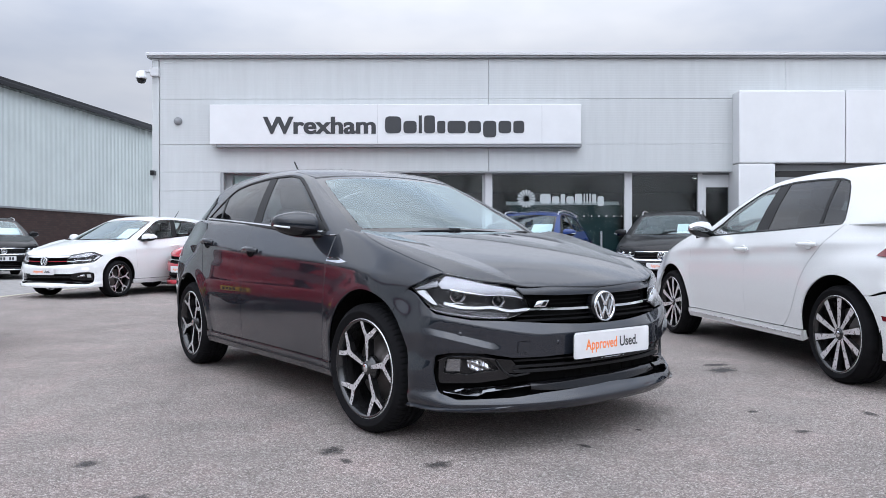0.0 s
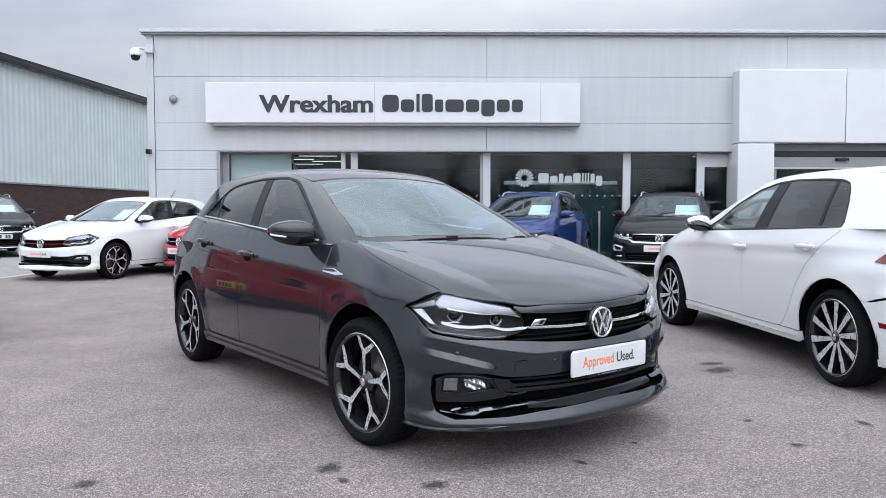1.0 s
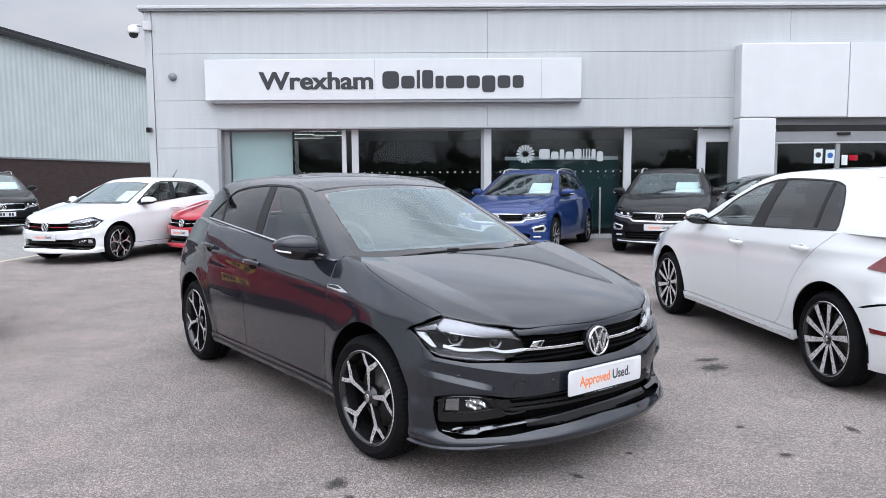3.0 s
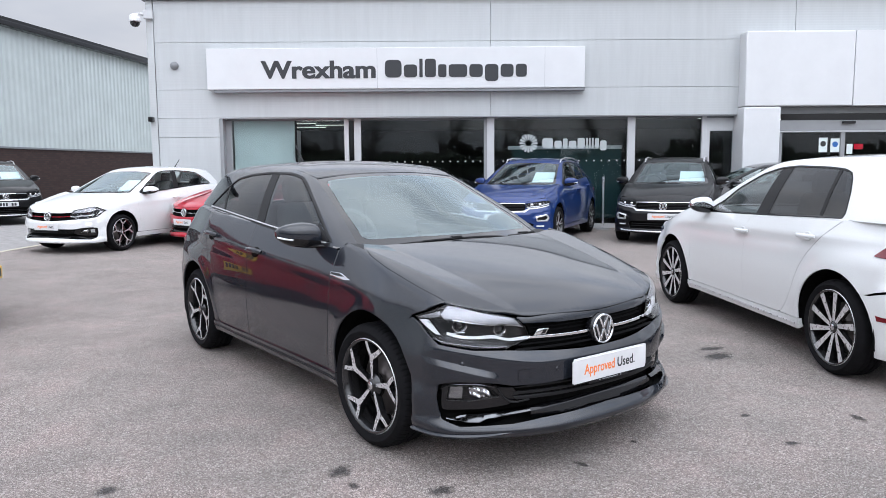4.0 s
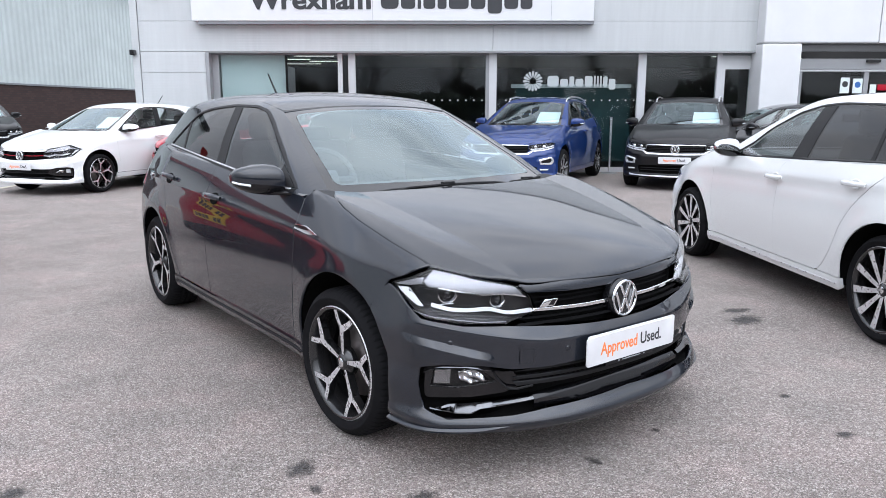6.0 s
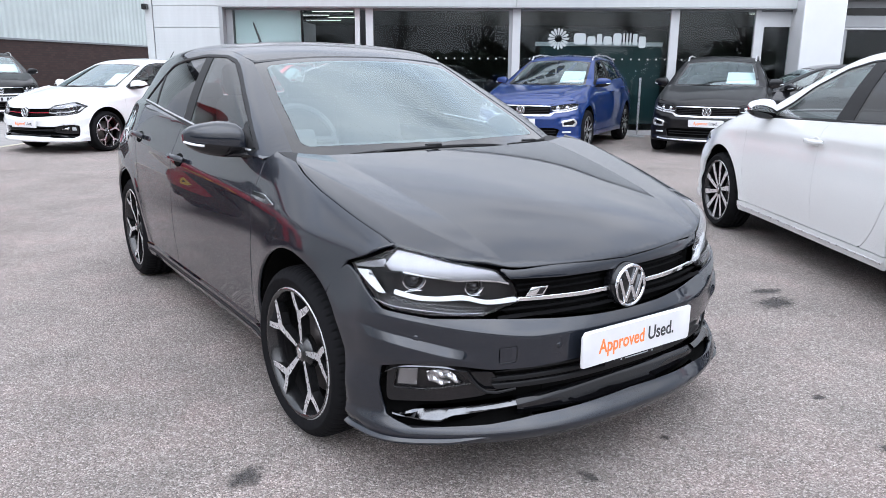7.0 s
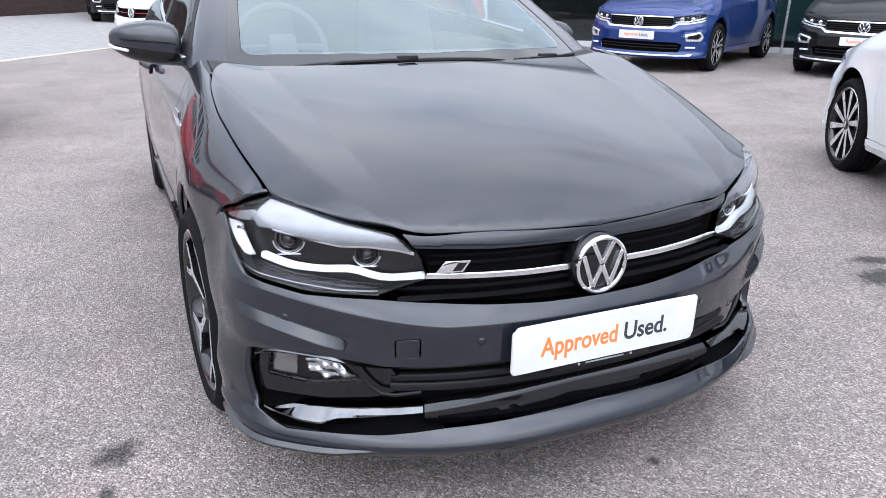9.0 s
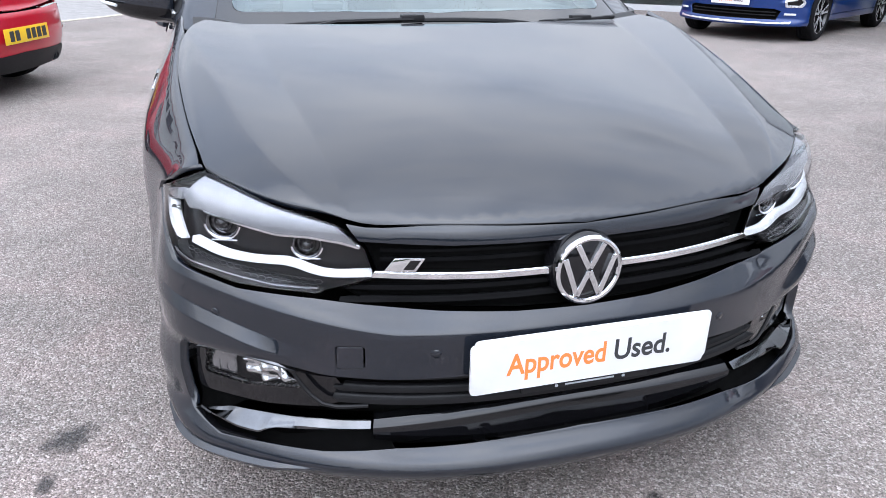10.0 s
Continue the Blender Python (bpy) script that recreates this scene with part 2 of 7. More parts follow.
# ---- building blocks ----
def mesh_part(name, verts, faces, mat, parent=None, label="", smooth=True, normals=None, mats=None, face_mats=None):
    me = bpy.data.meshes.new(name)
    me.from_pydata([tuple(map(float, v)) for v in verts], [], [tuple(map(int, f)) for f in faces])
    for mm in (mats or [mat]):
        me.materials.append(mm)
    if face_mats is not None:
        me.polygons.foreach_set("material_index", np.asarray(face_mats, np.int32))
    me.polygons.foreach_set("use_smooth", np.full(len(me.polygons), smooth))
    me.update()
    if normals is not None:
        me.normals_split_custom_set_from_vertices([tuple(map(float, v)) for v in normals])
    ob = new(name, me)
    if parent is not None:
        ob.parent = parent
    if label:
        tagged(ob, label)
    return ob


def part(name, bm, mat, parent=None, label="", smooth=True, angle=0.6):
    """Links a bmesh as one mesh object under a thing or a part."""
    me = bpy.data.meshes.new(name)
    bm.to_mesh(me)
    bm.free()
    me.materials.append(mat)
    if smooth:
        me.polygons.foreach_set("use_smooth", np.full(len(me.polygons), True))
        me.set_sharp_from_angle(angle=angle)
    ob = new(name, me)
    if parent is not None:
        ob.parent = parent
    if label:
        tagged(ob, label)
    return ob


def box_bm(x0, x1, y0, y1, z0, z1, bevel=0.0, bm=None, seg=2):
    own = bm is None
    bm = bmesh.new() if own else bm
    r = bmesh.ops.create_cube(bm, size=1)
    bmesh.ops.transform(bm, matrix=Matrix.Translation(((x0 + x1) / 2, (y0 + y1) / 2, (z0 + z1) / 2)) @ Matrix.Diagonal((abs(x1 - x0), abs(y1 - y0), abs(z1 - z0), 1)), verts=r["verts"])
    if bevel:
        es = list({e for v in r["verts"] for e in v.link_edges})
        bmesh.ops.bevel(bm, geom=es, offset=bevel, segments=seg, affect="EDGES", profile=0.5)
    return bm


def box(name, x0, x1, y0, y1, z0, z1, mat, parent=None, bevel=0.0, label=""):
    return part(name, box_bm(x0, x1, y0, y1, z0, z1, bevel), mat, parent, label, angle=0.35)


def tube_bm(points, radius, seg=10, bm=None, cap=True):
    """A round tube along points."""
    bm = bmesh.new() if bm is None else bm
    pts = [Vector(p) for p in points]
    rad = radius if isinstance(radius, (list, tuple)) else [radius] * len(pts)
    rings, side = [], None
    for i, p in enumerate(pts):
        d = (pts[min(i + 1, len(pts) - 1)] - pts[max(i - 1, 0)]).normalized()
        if side is None:
            side = d.orthogonal().normalized()
        side = (side - d * side.dot(d)).normalized()
        up = d.cross(side)
        rings.append([bm.verts.new(p + (side * math.cos(a) + up * math.sin(a)) * rad[i]) for a in [2 * math.pi * k / seg for k in range(seg)]])
    for a, b in zip(rings, rings[1:]):
        for k in range(seg):
            bm.faces.new((a[k], a[(k + 1) % seg], b[(k + 1) % seg], b[k]))
    if cap:
        bm.faces.new(list(reversed(rings[0])))
        bm.faces.new(rings[-1])
    return bm


def lathe(profile, seg, axis="y"):
    """Verts and faces of a profile of (radius, along) turned round the y axis."""
    prof = np.array(profile, float)
    ang = np.linspace(0, 2 * math.pi, seg, endpoint=False)
    n = len(prof)
    v = np.zeros((seg * n, 3))
    for i, a in enumerate(ang):
        v[i * n:(i + 1) * n] = np.stack([prof[:, 0] * math.sin(a), prof[:, 1], prof[:, 0] * math.cos(a)], 1)
    f = [(i * n + k, i * n + k + 1, ((i + 1) % seg) * n + k + 1, ((i + 1) % seg) * n + k) for i in range(seg) for k in range(n - 1)]
    return v, f


def prism_bm(outline, z0, z1, bm=None, bevel=0.0):
    """A flat outline of (x, y) raised from z0 to z1."""
    bm = bmesh.new() if bm is None else bm
    lo, hi = [bm.verts.new((x, y, z0)) for x, y in outline], [bm.verts.new((x, y, z1)) for x, y in outline]
    top = bm.faces.new(hi)
    bm.faces.new(list(reversed(lo)))
    n = len(outline)
    for i in range(n):
        bm.faces.new((lo[i], lo[(i + 1) % n], hi[(i + 1) % n], hi[i]))
    if bevel:
        bmesh.ops.bevel(bm, geom=list(top.edges), offset=bevel, segments=2, affect="EDGES", profile=0.5)
    bmesh.ops.recalc_face_normals(bm, faces=bm.faces)
    return bm


def lettering(name, words, size, mat, matrix, parent=None, label="", depth=0.004, width=None, bold=0.0):
    """Words in the built-in font as a mesh; the origin is the left end of the base line, read from -y."""
    cu = bpy.data.curves.new(name, "FONT")
    cu.body, cu.size, cu.extrude, cu.offset = words, size, depth, bold
    tmp = new(name, cu)
    bpy.context.view_layer.update()
    me = bpy.data.meshes.new_from_object(tmp.evaluated_get(bpy.context.evaluated_depsgraph_get()))
    bpy.data.objects.remove(tmp)
    if width:
        xs = [v.co.x for v in me.vertices]
        k = width / (max(xs) - min(xs))
        x0 = min(xs)
        for v in me.vertices:
            v.co.x = (v.co.x - x0) * k
    me.materials.clear()
    me.materials.append(mat)
    me.transform(matrix)
    ob = new(name, me)
    if parent is not None:
        ob.parent = parent
    if label:
        tagged(ob, label)
    return ob


# ---- curves and the car body as a smooth solid ----
def cv(*pts):
    """A smooth curve through (x, y) pairs, as a function of arrays."""
    pts = sorted(pts)
    xs, ys = np.array([p[0] for p in pts], float), np.array([p[1] for p in pts], float)
    dx, sl = np.diff(xs), np.diff(ys) / np.diff(xs)
    m = np.zeros(len(xs))
    m[0], m[-1] = sl[0], sl[-1]
    for i in range(1, len(xs) - 1):
        if sl[i - 1] * sl[i] > 0:
            m[i] = 2 * sl[i - 1] * sl[i] / (sl[i - 1] + sl[i])

    def f(x):
        x = np.clip(np.asarray(x, float), xs[0], xs[-1])
        i = np.clip(np.searchsorted(xs, x) - 1, 0, len(dx) - 1)
        h, t = dx[i], (x - xs[i]) / dx[i]
        return (ys[i] * (1 + 2 * t) * (1 - t) ** 2 + m[i] * h * t * (1 - t) ** 2
                + ys[i + 1] * t * t * (3 - 2 * t) + m[i + 1] * h * t * t * (t - 1))
    return f


def cs(*pts):
    """A smoother curve through (x, y) pairs: a natural cubic spline, as a function of arrays."""
    pts = sorted(pts)
    xs, ys = np.array([p[0] for p in pts], float), np.array([p[1] for p in pts], float)
    n, h = len(xs), np.diff(xs)
    a, r = np.eye(n), np.zeros(n)
    for i in range(1, n - 1):
        a[i, i - 1:i + 2] = h[i - 1], 2 * (h[i - 1] + h[i]), h[i]
        r[i] = 6 * ((ys[i + 1] - ys[i]) / h[i] - (ys[i] - ys[i - 1]) / h[i - 1])
    m = np.linalg.solve(a, r)

    def f(x):
        x = np.clip(np.asarray(x, float), xs[0], xs[-1])
        i = np.clip(np.searchsorted(xs, x) - 1, 0, n - 2)
        p, q = (xs[i + 1] - x) / h[i], (x - xs[i]) / h[i]
        return p * ys[i] + q * ys[i + 1] + ((p ** 3 - p) * m[i] + (q ** 3 - q) * m[i + 1]) * h[i] ** 2 / 6
    return f


def smax(a, b, k):
    h = np.maximum(k - np.abs(a - b), 0) / k
    return np.maximum(a, b) + h * h * k * 0.25


def ramp(t):
    t = np.clip(t, 0, 1)
    return t * t * (3 - 2 * t)


WB = 2.55          # wheelbase of the body as it is drawn, before it is stretched
ARCH = 0.368       # radius of the wheel openings
AZ = 0.322         # height of their centre
SC = 0.9           # metres of arc per radian round the nose and the tail


class Body:
    """The skin of a hatchback as two solids: the lower body and the cabin."""

    def __init__(self, **kw):
        self.belt = cs((-3.3, 1.115), (-2.6, 1.09), (-1.5, 1.026), (-0.45, 0.958), (0.2, 0.93))
        self.crease = cs((-3.3, 0.935), (-2.3, 0.895), (-1.4, 0.845), (-0.4, 0.80), (0.3, 0.76))
        self.width = cs((0.9, 0.79), (0.5, 0.82), (0.3, 0.838), (0.15, 0.85), (0, 0.854), (-0.6, 0.850), (-1.5, 0.862),
                        (-2.4, 0.866), (-2.8, 0.852), (-3.1, 0.81), (-3.4, 0.74))
        self.flank = cv((0.1, -0.10), (0.2, -0.05), (0.26, -0.03), (0.34, -0.020), (0.46, -0.005), (0.6, 0.002), (0.72, -0.003), (1.2, -0.022))
        self.hood = cs((0.95, 0.4652), (0.86, 0.5932), (0.80, 0.6593), (0.74, 0.7123), (0.66, 0.7664), (0.58, 0.8059), (0.50, 0.8357), (0.40, 0.8650), (0.25, 0.8999), (0.05, 0.9387), (-0.20, 0.9762), (-0.42, 0.9989), (-0.8, 1.012), (-1.6, 1.04), (-2.6, 1.083), (-3.3, 1.11))
        self.drop = cs((0.85, 0.088), (0.44, 0.074), (0.0, 0.044), (-0.3, 0.020), (-0.8, 0.0), (-3.3, 0.0))
        self.nose = cv((0.10, 0.70), (0.15, 0.775), (0.19, 0.815), (0.211, 0.8275), (0.220, 0.829), (0.227, 0.8265), (0.262, 0.800), (0.268, 0.796), (0.28, 0.784), (0.36, 0.785),
                       (0.45, 0.7875), (0.505, 0.7893), (0.512, 0.7885), (0.518, 0.7855), (0.562, 0.7575), (0.568, 0.7545), (0.60, 0.747), (0.66, 0.742), (0.72, 0.733), (0.8, 0.70), (0.95, 0.62))
        self.nose_sweep, self.nose_power = 0.115, 2.6
        self.tail = cv((0.1, -3.12), (0.22, -3.2), (0.45, -3.262), (0.62, -3.25), (0.66, -3.215), (0.85, -3.19), (1.0, -3.12), (1.12, -3.04))
        self.screen = cs((0.90, -0.10), (0.96, -0.225), (1.05, -0.40), (1.15, -0.62), (1.25, -0.845), (1.32, -1.01), (1.37, -1.14), (1.42, -1.32), (1.46, -1.6))
        self.screen_bow = 0.13
        self.roof = cs((-0.8, 1.352), (-1.0, 1.385), (-1.2, 1.41), (-1.5, 1.437), (-1.8, 1.446), (-2.2, 1.438), (-2.6, 1.412), (-2.9, 1.375))
        self.cabin = cs((0.9, 0.805), (0.98, 0.79), (1.05, 0.757), (1.15, 0.708), (1.25, 0.65), (1.33, 0.598), (1.40, 0.545), (1.5, 0.45))
        self.pinch = cs((-0.2, -0.035), (-0.6, -0.008), (-1.2, 0.0), (-1.9, 0.0), (-2.5, -0.036), (-2.85, -0.085), (-3.1, -0.14))
        self.hatch = cv((1.0, -3.12), (1.15, -3.03), (1.3, -2.9), (1.38, -2.78), (1.43, -2.6))
        self.fold_in = cs((-0.3, 0.578), (0.0, 0.543), (0.27, 0.506), (0.49, 0.474), (0.607, 0.457), (0.72, 0.434))
        self.fold_out = cs((-0.35, 0.758), (-0.11, 0.718), (0.252, 0.651), (0.432, 0.604), (0.573, 0.542), (0.652, 0.487), (0.72, 0.436))
        self.wing_fold = cs((-3.3, 0.74), (-2.6, 0.79), (-1.6, 0.808), (-0.7, 0.808), (-0.408, 0.80), (-0.105, 0.785), (0.193, 0.757), (0.418, 0.729), (0.7, 0.69))
        self.edge_k, self.shoulder, self.hollow, self.wing_k = 0.022, 0.44, 0.003, 0.06
        self.sx_front = self.sx_mid = self.sx_rear = self.sy = self.sz = 1.0
        for key, value in kw.items():
            setattr(self, key, value)

    def side(self, x, z):
        b = z - self.crease(x)
        w = self.width(x) + self.flank(z)
        w = w + self.shoulder * -0.006 * np.logaddexp(0, (b - 0.005) / 0.006) - self.hollow * (1 - ramp((x + 0.5) / 0.45)) * np.exp(-((b + 0.05) / 0.05) ** 2)
        w = w - 0.03 * ramp((x - 0.05) / 0.3) * ramp((z - 0.5) / 0.2) + 0.03 * ramp((x - 0.2) / 0.2) * ramp((0.45 - z) / 0.12) + 0.014 * ramp((x - 0.2) / 0.2) * ramp((0.275 - z) / 0.04)
        w = w - 0.055 * ramp((-2.30 - x) / 0.55) * ramp((z - 0.72) / 0.25)
        for cx in (0.0, -WB):
            r = np.hypot(x - cx, z - AZ)
            w = w + 0.009 * np.exp(-((r - ARCH) / 0.07) ** 2)
        return w

    def bonnet(self, p):
        """The lower body with a tighter roll at the front, for the lid over the engine."""
        return self.low(p, 0.010, 0.0)

    def low(self, p, roll=0.03, roll_out=0.035):
        x, y, z = p[:, 0], np.abs(p[:, 1]), p[:, 2]
        f_side = y - self.side(x, z)
        fade = ramp((0.78 - x) / 0.08) * ramp((x + 0.5) / 0.1)

        def top(y):
            # two folds run over the hood from the screen to the lamps
            lift = 0.13 * 0.002 * np.logaddexp(0, (y - self.fold_in(x)) / 0.002) - 0.25 * 0.003 * np.logaddexp(0, (y - self.fold_out(x)) / 0.003)
            return self.hood(x) - self.drop(x) * (y / 0.74) ** 2 + fade * lift
        f_top = z - top(y)
        # the wing falls away from a fold beside the hood
        yc = self.wing_fold(x)
        f_wing = 0.72 * (y - yc) + 0.69 * (z - top(yc)) - 0.06 * ramp((x - 0.36) / 0.22)
        # the ledge under the lamps climbs towards the corners; a second ledge lies on the cheek
        climb = 0.07 * np.maximum(y - 0.38, 0) ** 1.3 / 0.38 ** 1.3 * ramp((z - 0.42) / 0.08)
        ridge = 0.474 + 0.30 * (y - 0.62)
        cheek = 0.020 * ramp((y - 0.53) / 0.14) * np.clip((ridge + 0.015 - z) / 0.030, 0, 1) * (1 - ramp((0.458 - z) / 0.05))
        f_front = (x - self.nose(z - climb) - cheek + self.nose_sweep * (y / 0.56) ** self.nose_power) * 0.9
        f_back = self.tail(z) + 0.10 * (y / 0.6) ** 2.4 - x
        f = smax(smax(f_side, f_wing, self.wing_k), f_top, self.edge_k)
        f = smax(f, f_front, roll + roll_out * ramp((y - 0.3) / 0.4))
        return smax(f, f_back, 0.10)

    def high(self, p):
        x, y, z = p[:, 0], np.abs(p[:, 1]), p[:, 2]
        flare = 0.030 * ramp((-2.25 - x) / 0.55) * ramp((1.22 - z) / 0.20)
        f_side = (y - self.cabin(z) - self.pinch(x) - flare) * 0.88
        f_ws = (x - self.screen(z) + self.screen_bow * (y / 0.6) ** 2) * 0.42
        f_roof = z - self.roof(x) + 0.035 * (y / 0.55) ** 2
        f_back = (self.hatch(z) + 0.09 * (y / 0.6) ** 2 - x) * 0.8
        f = smax(f_ws, f_roof, 0.03)
        f = smax(f, f_side, 0.055)
        return smax(f, f_back, 0.05)

    def ledges(self):
        """The sharp lines of the front bumper, in the front projection."""
        out = []
        for z0, climbs in ((0.2125, 0), (0.2265, 0), (0.264, 0), (0.5145, 1), (0.565, 1)):
            s = np.linspace(-0.92, 0.92, 300) if z0 < 0.4 else np.linspace(-0.98, 0.98, 300)
            z = np.full(300, z0)
            for _ in range(4):
                y = np.abs(skin(self, "low", "front", s, z)[:, 1])
                z = z0 + climbs * 0.07 * np.maximum(y - 0.38, 0) ** 1.3 / 0.38 ** 1.3
            out.append(np.stack([s, z], 1))
        for sign in (1, -1):
            for dz in (0.015, -0.015):
                s = np.linspace(0.60, 1.02, 80)
                z = np.full(80, 0.48)
                for _ in range(4):
                    y = np.abs(skin(self, "low", "front", s, z)[:, 1])
                    z = 0.474 + 0.30 * (y - 0.62) + dz
                out.append(np.stack([sign * s, z], 1))
        return out

    def warp(self, p):
        """Stretch the drawn body to this car's wheelbase, overhangs, width and height."""
        q = np.array(p, float)
        x = q[:, 0].copy()
        q[:, 0] = np.where(x > 0, x * self.sx_front, np.where(x > -WB, x * self.sx_mid, -WB * self.sx_mid + (x + WB) * self.sx_rear))
        q[:, 1] *= self.sy
        q[:, 2] *= self.sz
        return q


def grad(fn, p, e=0.0008):
    g = np.zeros_like(p)
    for i in range(3):
        d = np.zeros(3)
        d[i] = e
        g[:, i] = fn(p + d) - fn(p - d)
    return g / np.maximum(np.linalg.norm(g, axis=1, keepdims=True), 1e-9)


def cast(fn, p, d, reach):
    """Where rays from outside first meet the solid; rays that miss are drawn to the nearest skin."""
    steps = 36
    s = np.linspace(0, reach, steps + 1)
    lo, hi, hit = np.zeros(len(p)), np.zeros(len(p)), np.zeros(len(p), bool)
    best, bestv = np.zeros(len(p)), np.full(len(p), 1e9)
    for i in range(steps + 1):
        v = fn(p + d * s[i])
        fresh = (v < 0) & ~hit
        lo[fresh], hi[fresh] = s[max(i - 1, 0)], s[i]
        hit |= fresh
        better = v < bestv
        best[better], bestv[better] = s[i], v[better]
    for _ in range(15):
        mid = (lo + hi) / 2
        inside = fn(p + d * mid[:, None]) < 0
        hi, lo = np.where(inside, mid, hi), np.where(inside, lo, mid)
    q = p + d * np.where(hit, hi, best)[:, None]
    if not hit.all():
        r = q[~hit]
        for _ in range(6):
            r = r - grad(fn, r) * fn(r)[:, None]
        q[~hit] = r
    return q


def aim(how, u, v):
    """Start and direction of the rays for a way of projecting: side_r, side_l, top, front, rear."""
    u, v = np.asarray(u, float), np.asarray(v, float)
    o, l = np.zeros_like(u), np.ones_like(u)
    if how in ("side_r", "side_l"):
        s = -1 if how == "side_r" else 1
        return np.stack([u, s * 1.2 * l, v], 1), np.stack([o, -s * l, o], 1), 1.2
    if how == "top":
        return np.stack([u, v, 1.7 * l], 1), np.stack([o, o, -l], 1), 1.6
    t = u / SC
    if how in ("ring_r", "ring_l"):
        s, a = (-1 if how == "ring_r" else 1), v / 0.8
        return np.stack([u, s * 1.1 * np.cos(a), 1.0 + 1.1 * np.sin(a)], 1), np.stack([o, -s * np.cos(a), -np.sin(a)], 1), 1.05
    if how == "front":
        return (np.stack([-0.1 + 1.4 * np.cos(t), 1.4 * np.sin(t), v], 1), np.stack([-np.cos(t), -np.sin(t), o], 1), 1.2)
    return (np.stack([-2.5 - 1.4 * np.cos(t), 1.4 * np.sin(t), v], 1), np.stack([np.cos(t), -np.sin(t), o], 1), 1.2)


def solid(body, which):
    return {"low": body.low, "high": body.high, "bonnet": body.bonnet}[which]


def skin(body, which, how, u, v):
    fn = solid(body, which)
    p, d, reach = aim(how, u, v)
    return cast(fn, p, d, reach)

# ---- panels cut from the skin of a car ----
from mathutils.geometry import delaunay_2d_cdt


def outline(poly, step):
    """Corners (u, v[, radius]) to a closed line of close points, corners rounded."""
    pts = []
    n = len(poly)
    for i, c in enumerate(poly):
        p, a, b = np.array(c[:2], float), np.array(poly[i - 1][:2], float), np.array(poly[(i + 1) % n][:2], float)
        r = c[2] if len(c) > 2 else 0.0
        if r <= 0:
            pts.append(p)
            continue
        la, lb = np.linalg.norm(a - p), np.linalg.norm(b - p)
        qa, qb = p + (a - p) / la * min(r, la * 0.48), p + (b - p) / lb * min(r, lb * 0.48)
        for t in np.linspace(0, 1, 6):
            pts.append((1 - t) ** 2 * qa + 2 * t * (1 - t) * p + t * t * qb)
    out = []
    for i in range(len(pts)):
        a, b = pts[i], pts[(i + 1) % len(pts)]
        k = max(1, int(math.ceil(np.linalg.norm(b - a) / step)))
        if np.linalg.norm(b - a) < 1e-5:
            continue
        out += [a + (b - a) * j / k for j in range(k)]
    return np.array(out)


def shrink(line, gap):
    """The closed line drawn in by gap."""
    nx, pv = np.roll(line, -1, 0), np.roll(line, 1, 0)
    area = np.sum(line[:, 0] * nx[:, 1] - nx[:, 0] * line[:, 1])
    d = nx - pv
    d /= np.maximum(np.linalg.norm(d, axis=1, keepdims=True), 1e-9)
    nrm = np.stack([-d[:, 1], d[:, 0]], 1) * (1 if area > 0 else -1)
    return line + nrm * gap


def inside(points, line):
    x, y = points[:, 0:1], points[:, 1:2]
    ax, ay = line[:, 0], line[:, 1]
    bx, by = np.roll(ax, -1), np.roll(ay, -1)
    cross = ((ay > y) != (by > y)) & (x < (bx - ax) * (y - ay) / (by - ay + 1e-12) + ax)
    return cross.sum(1) % 2 == 1


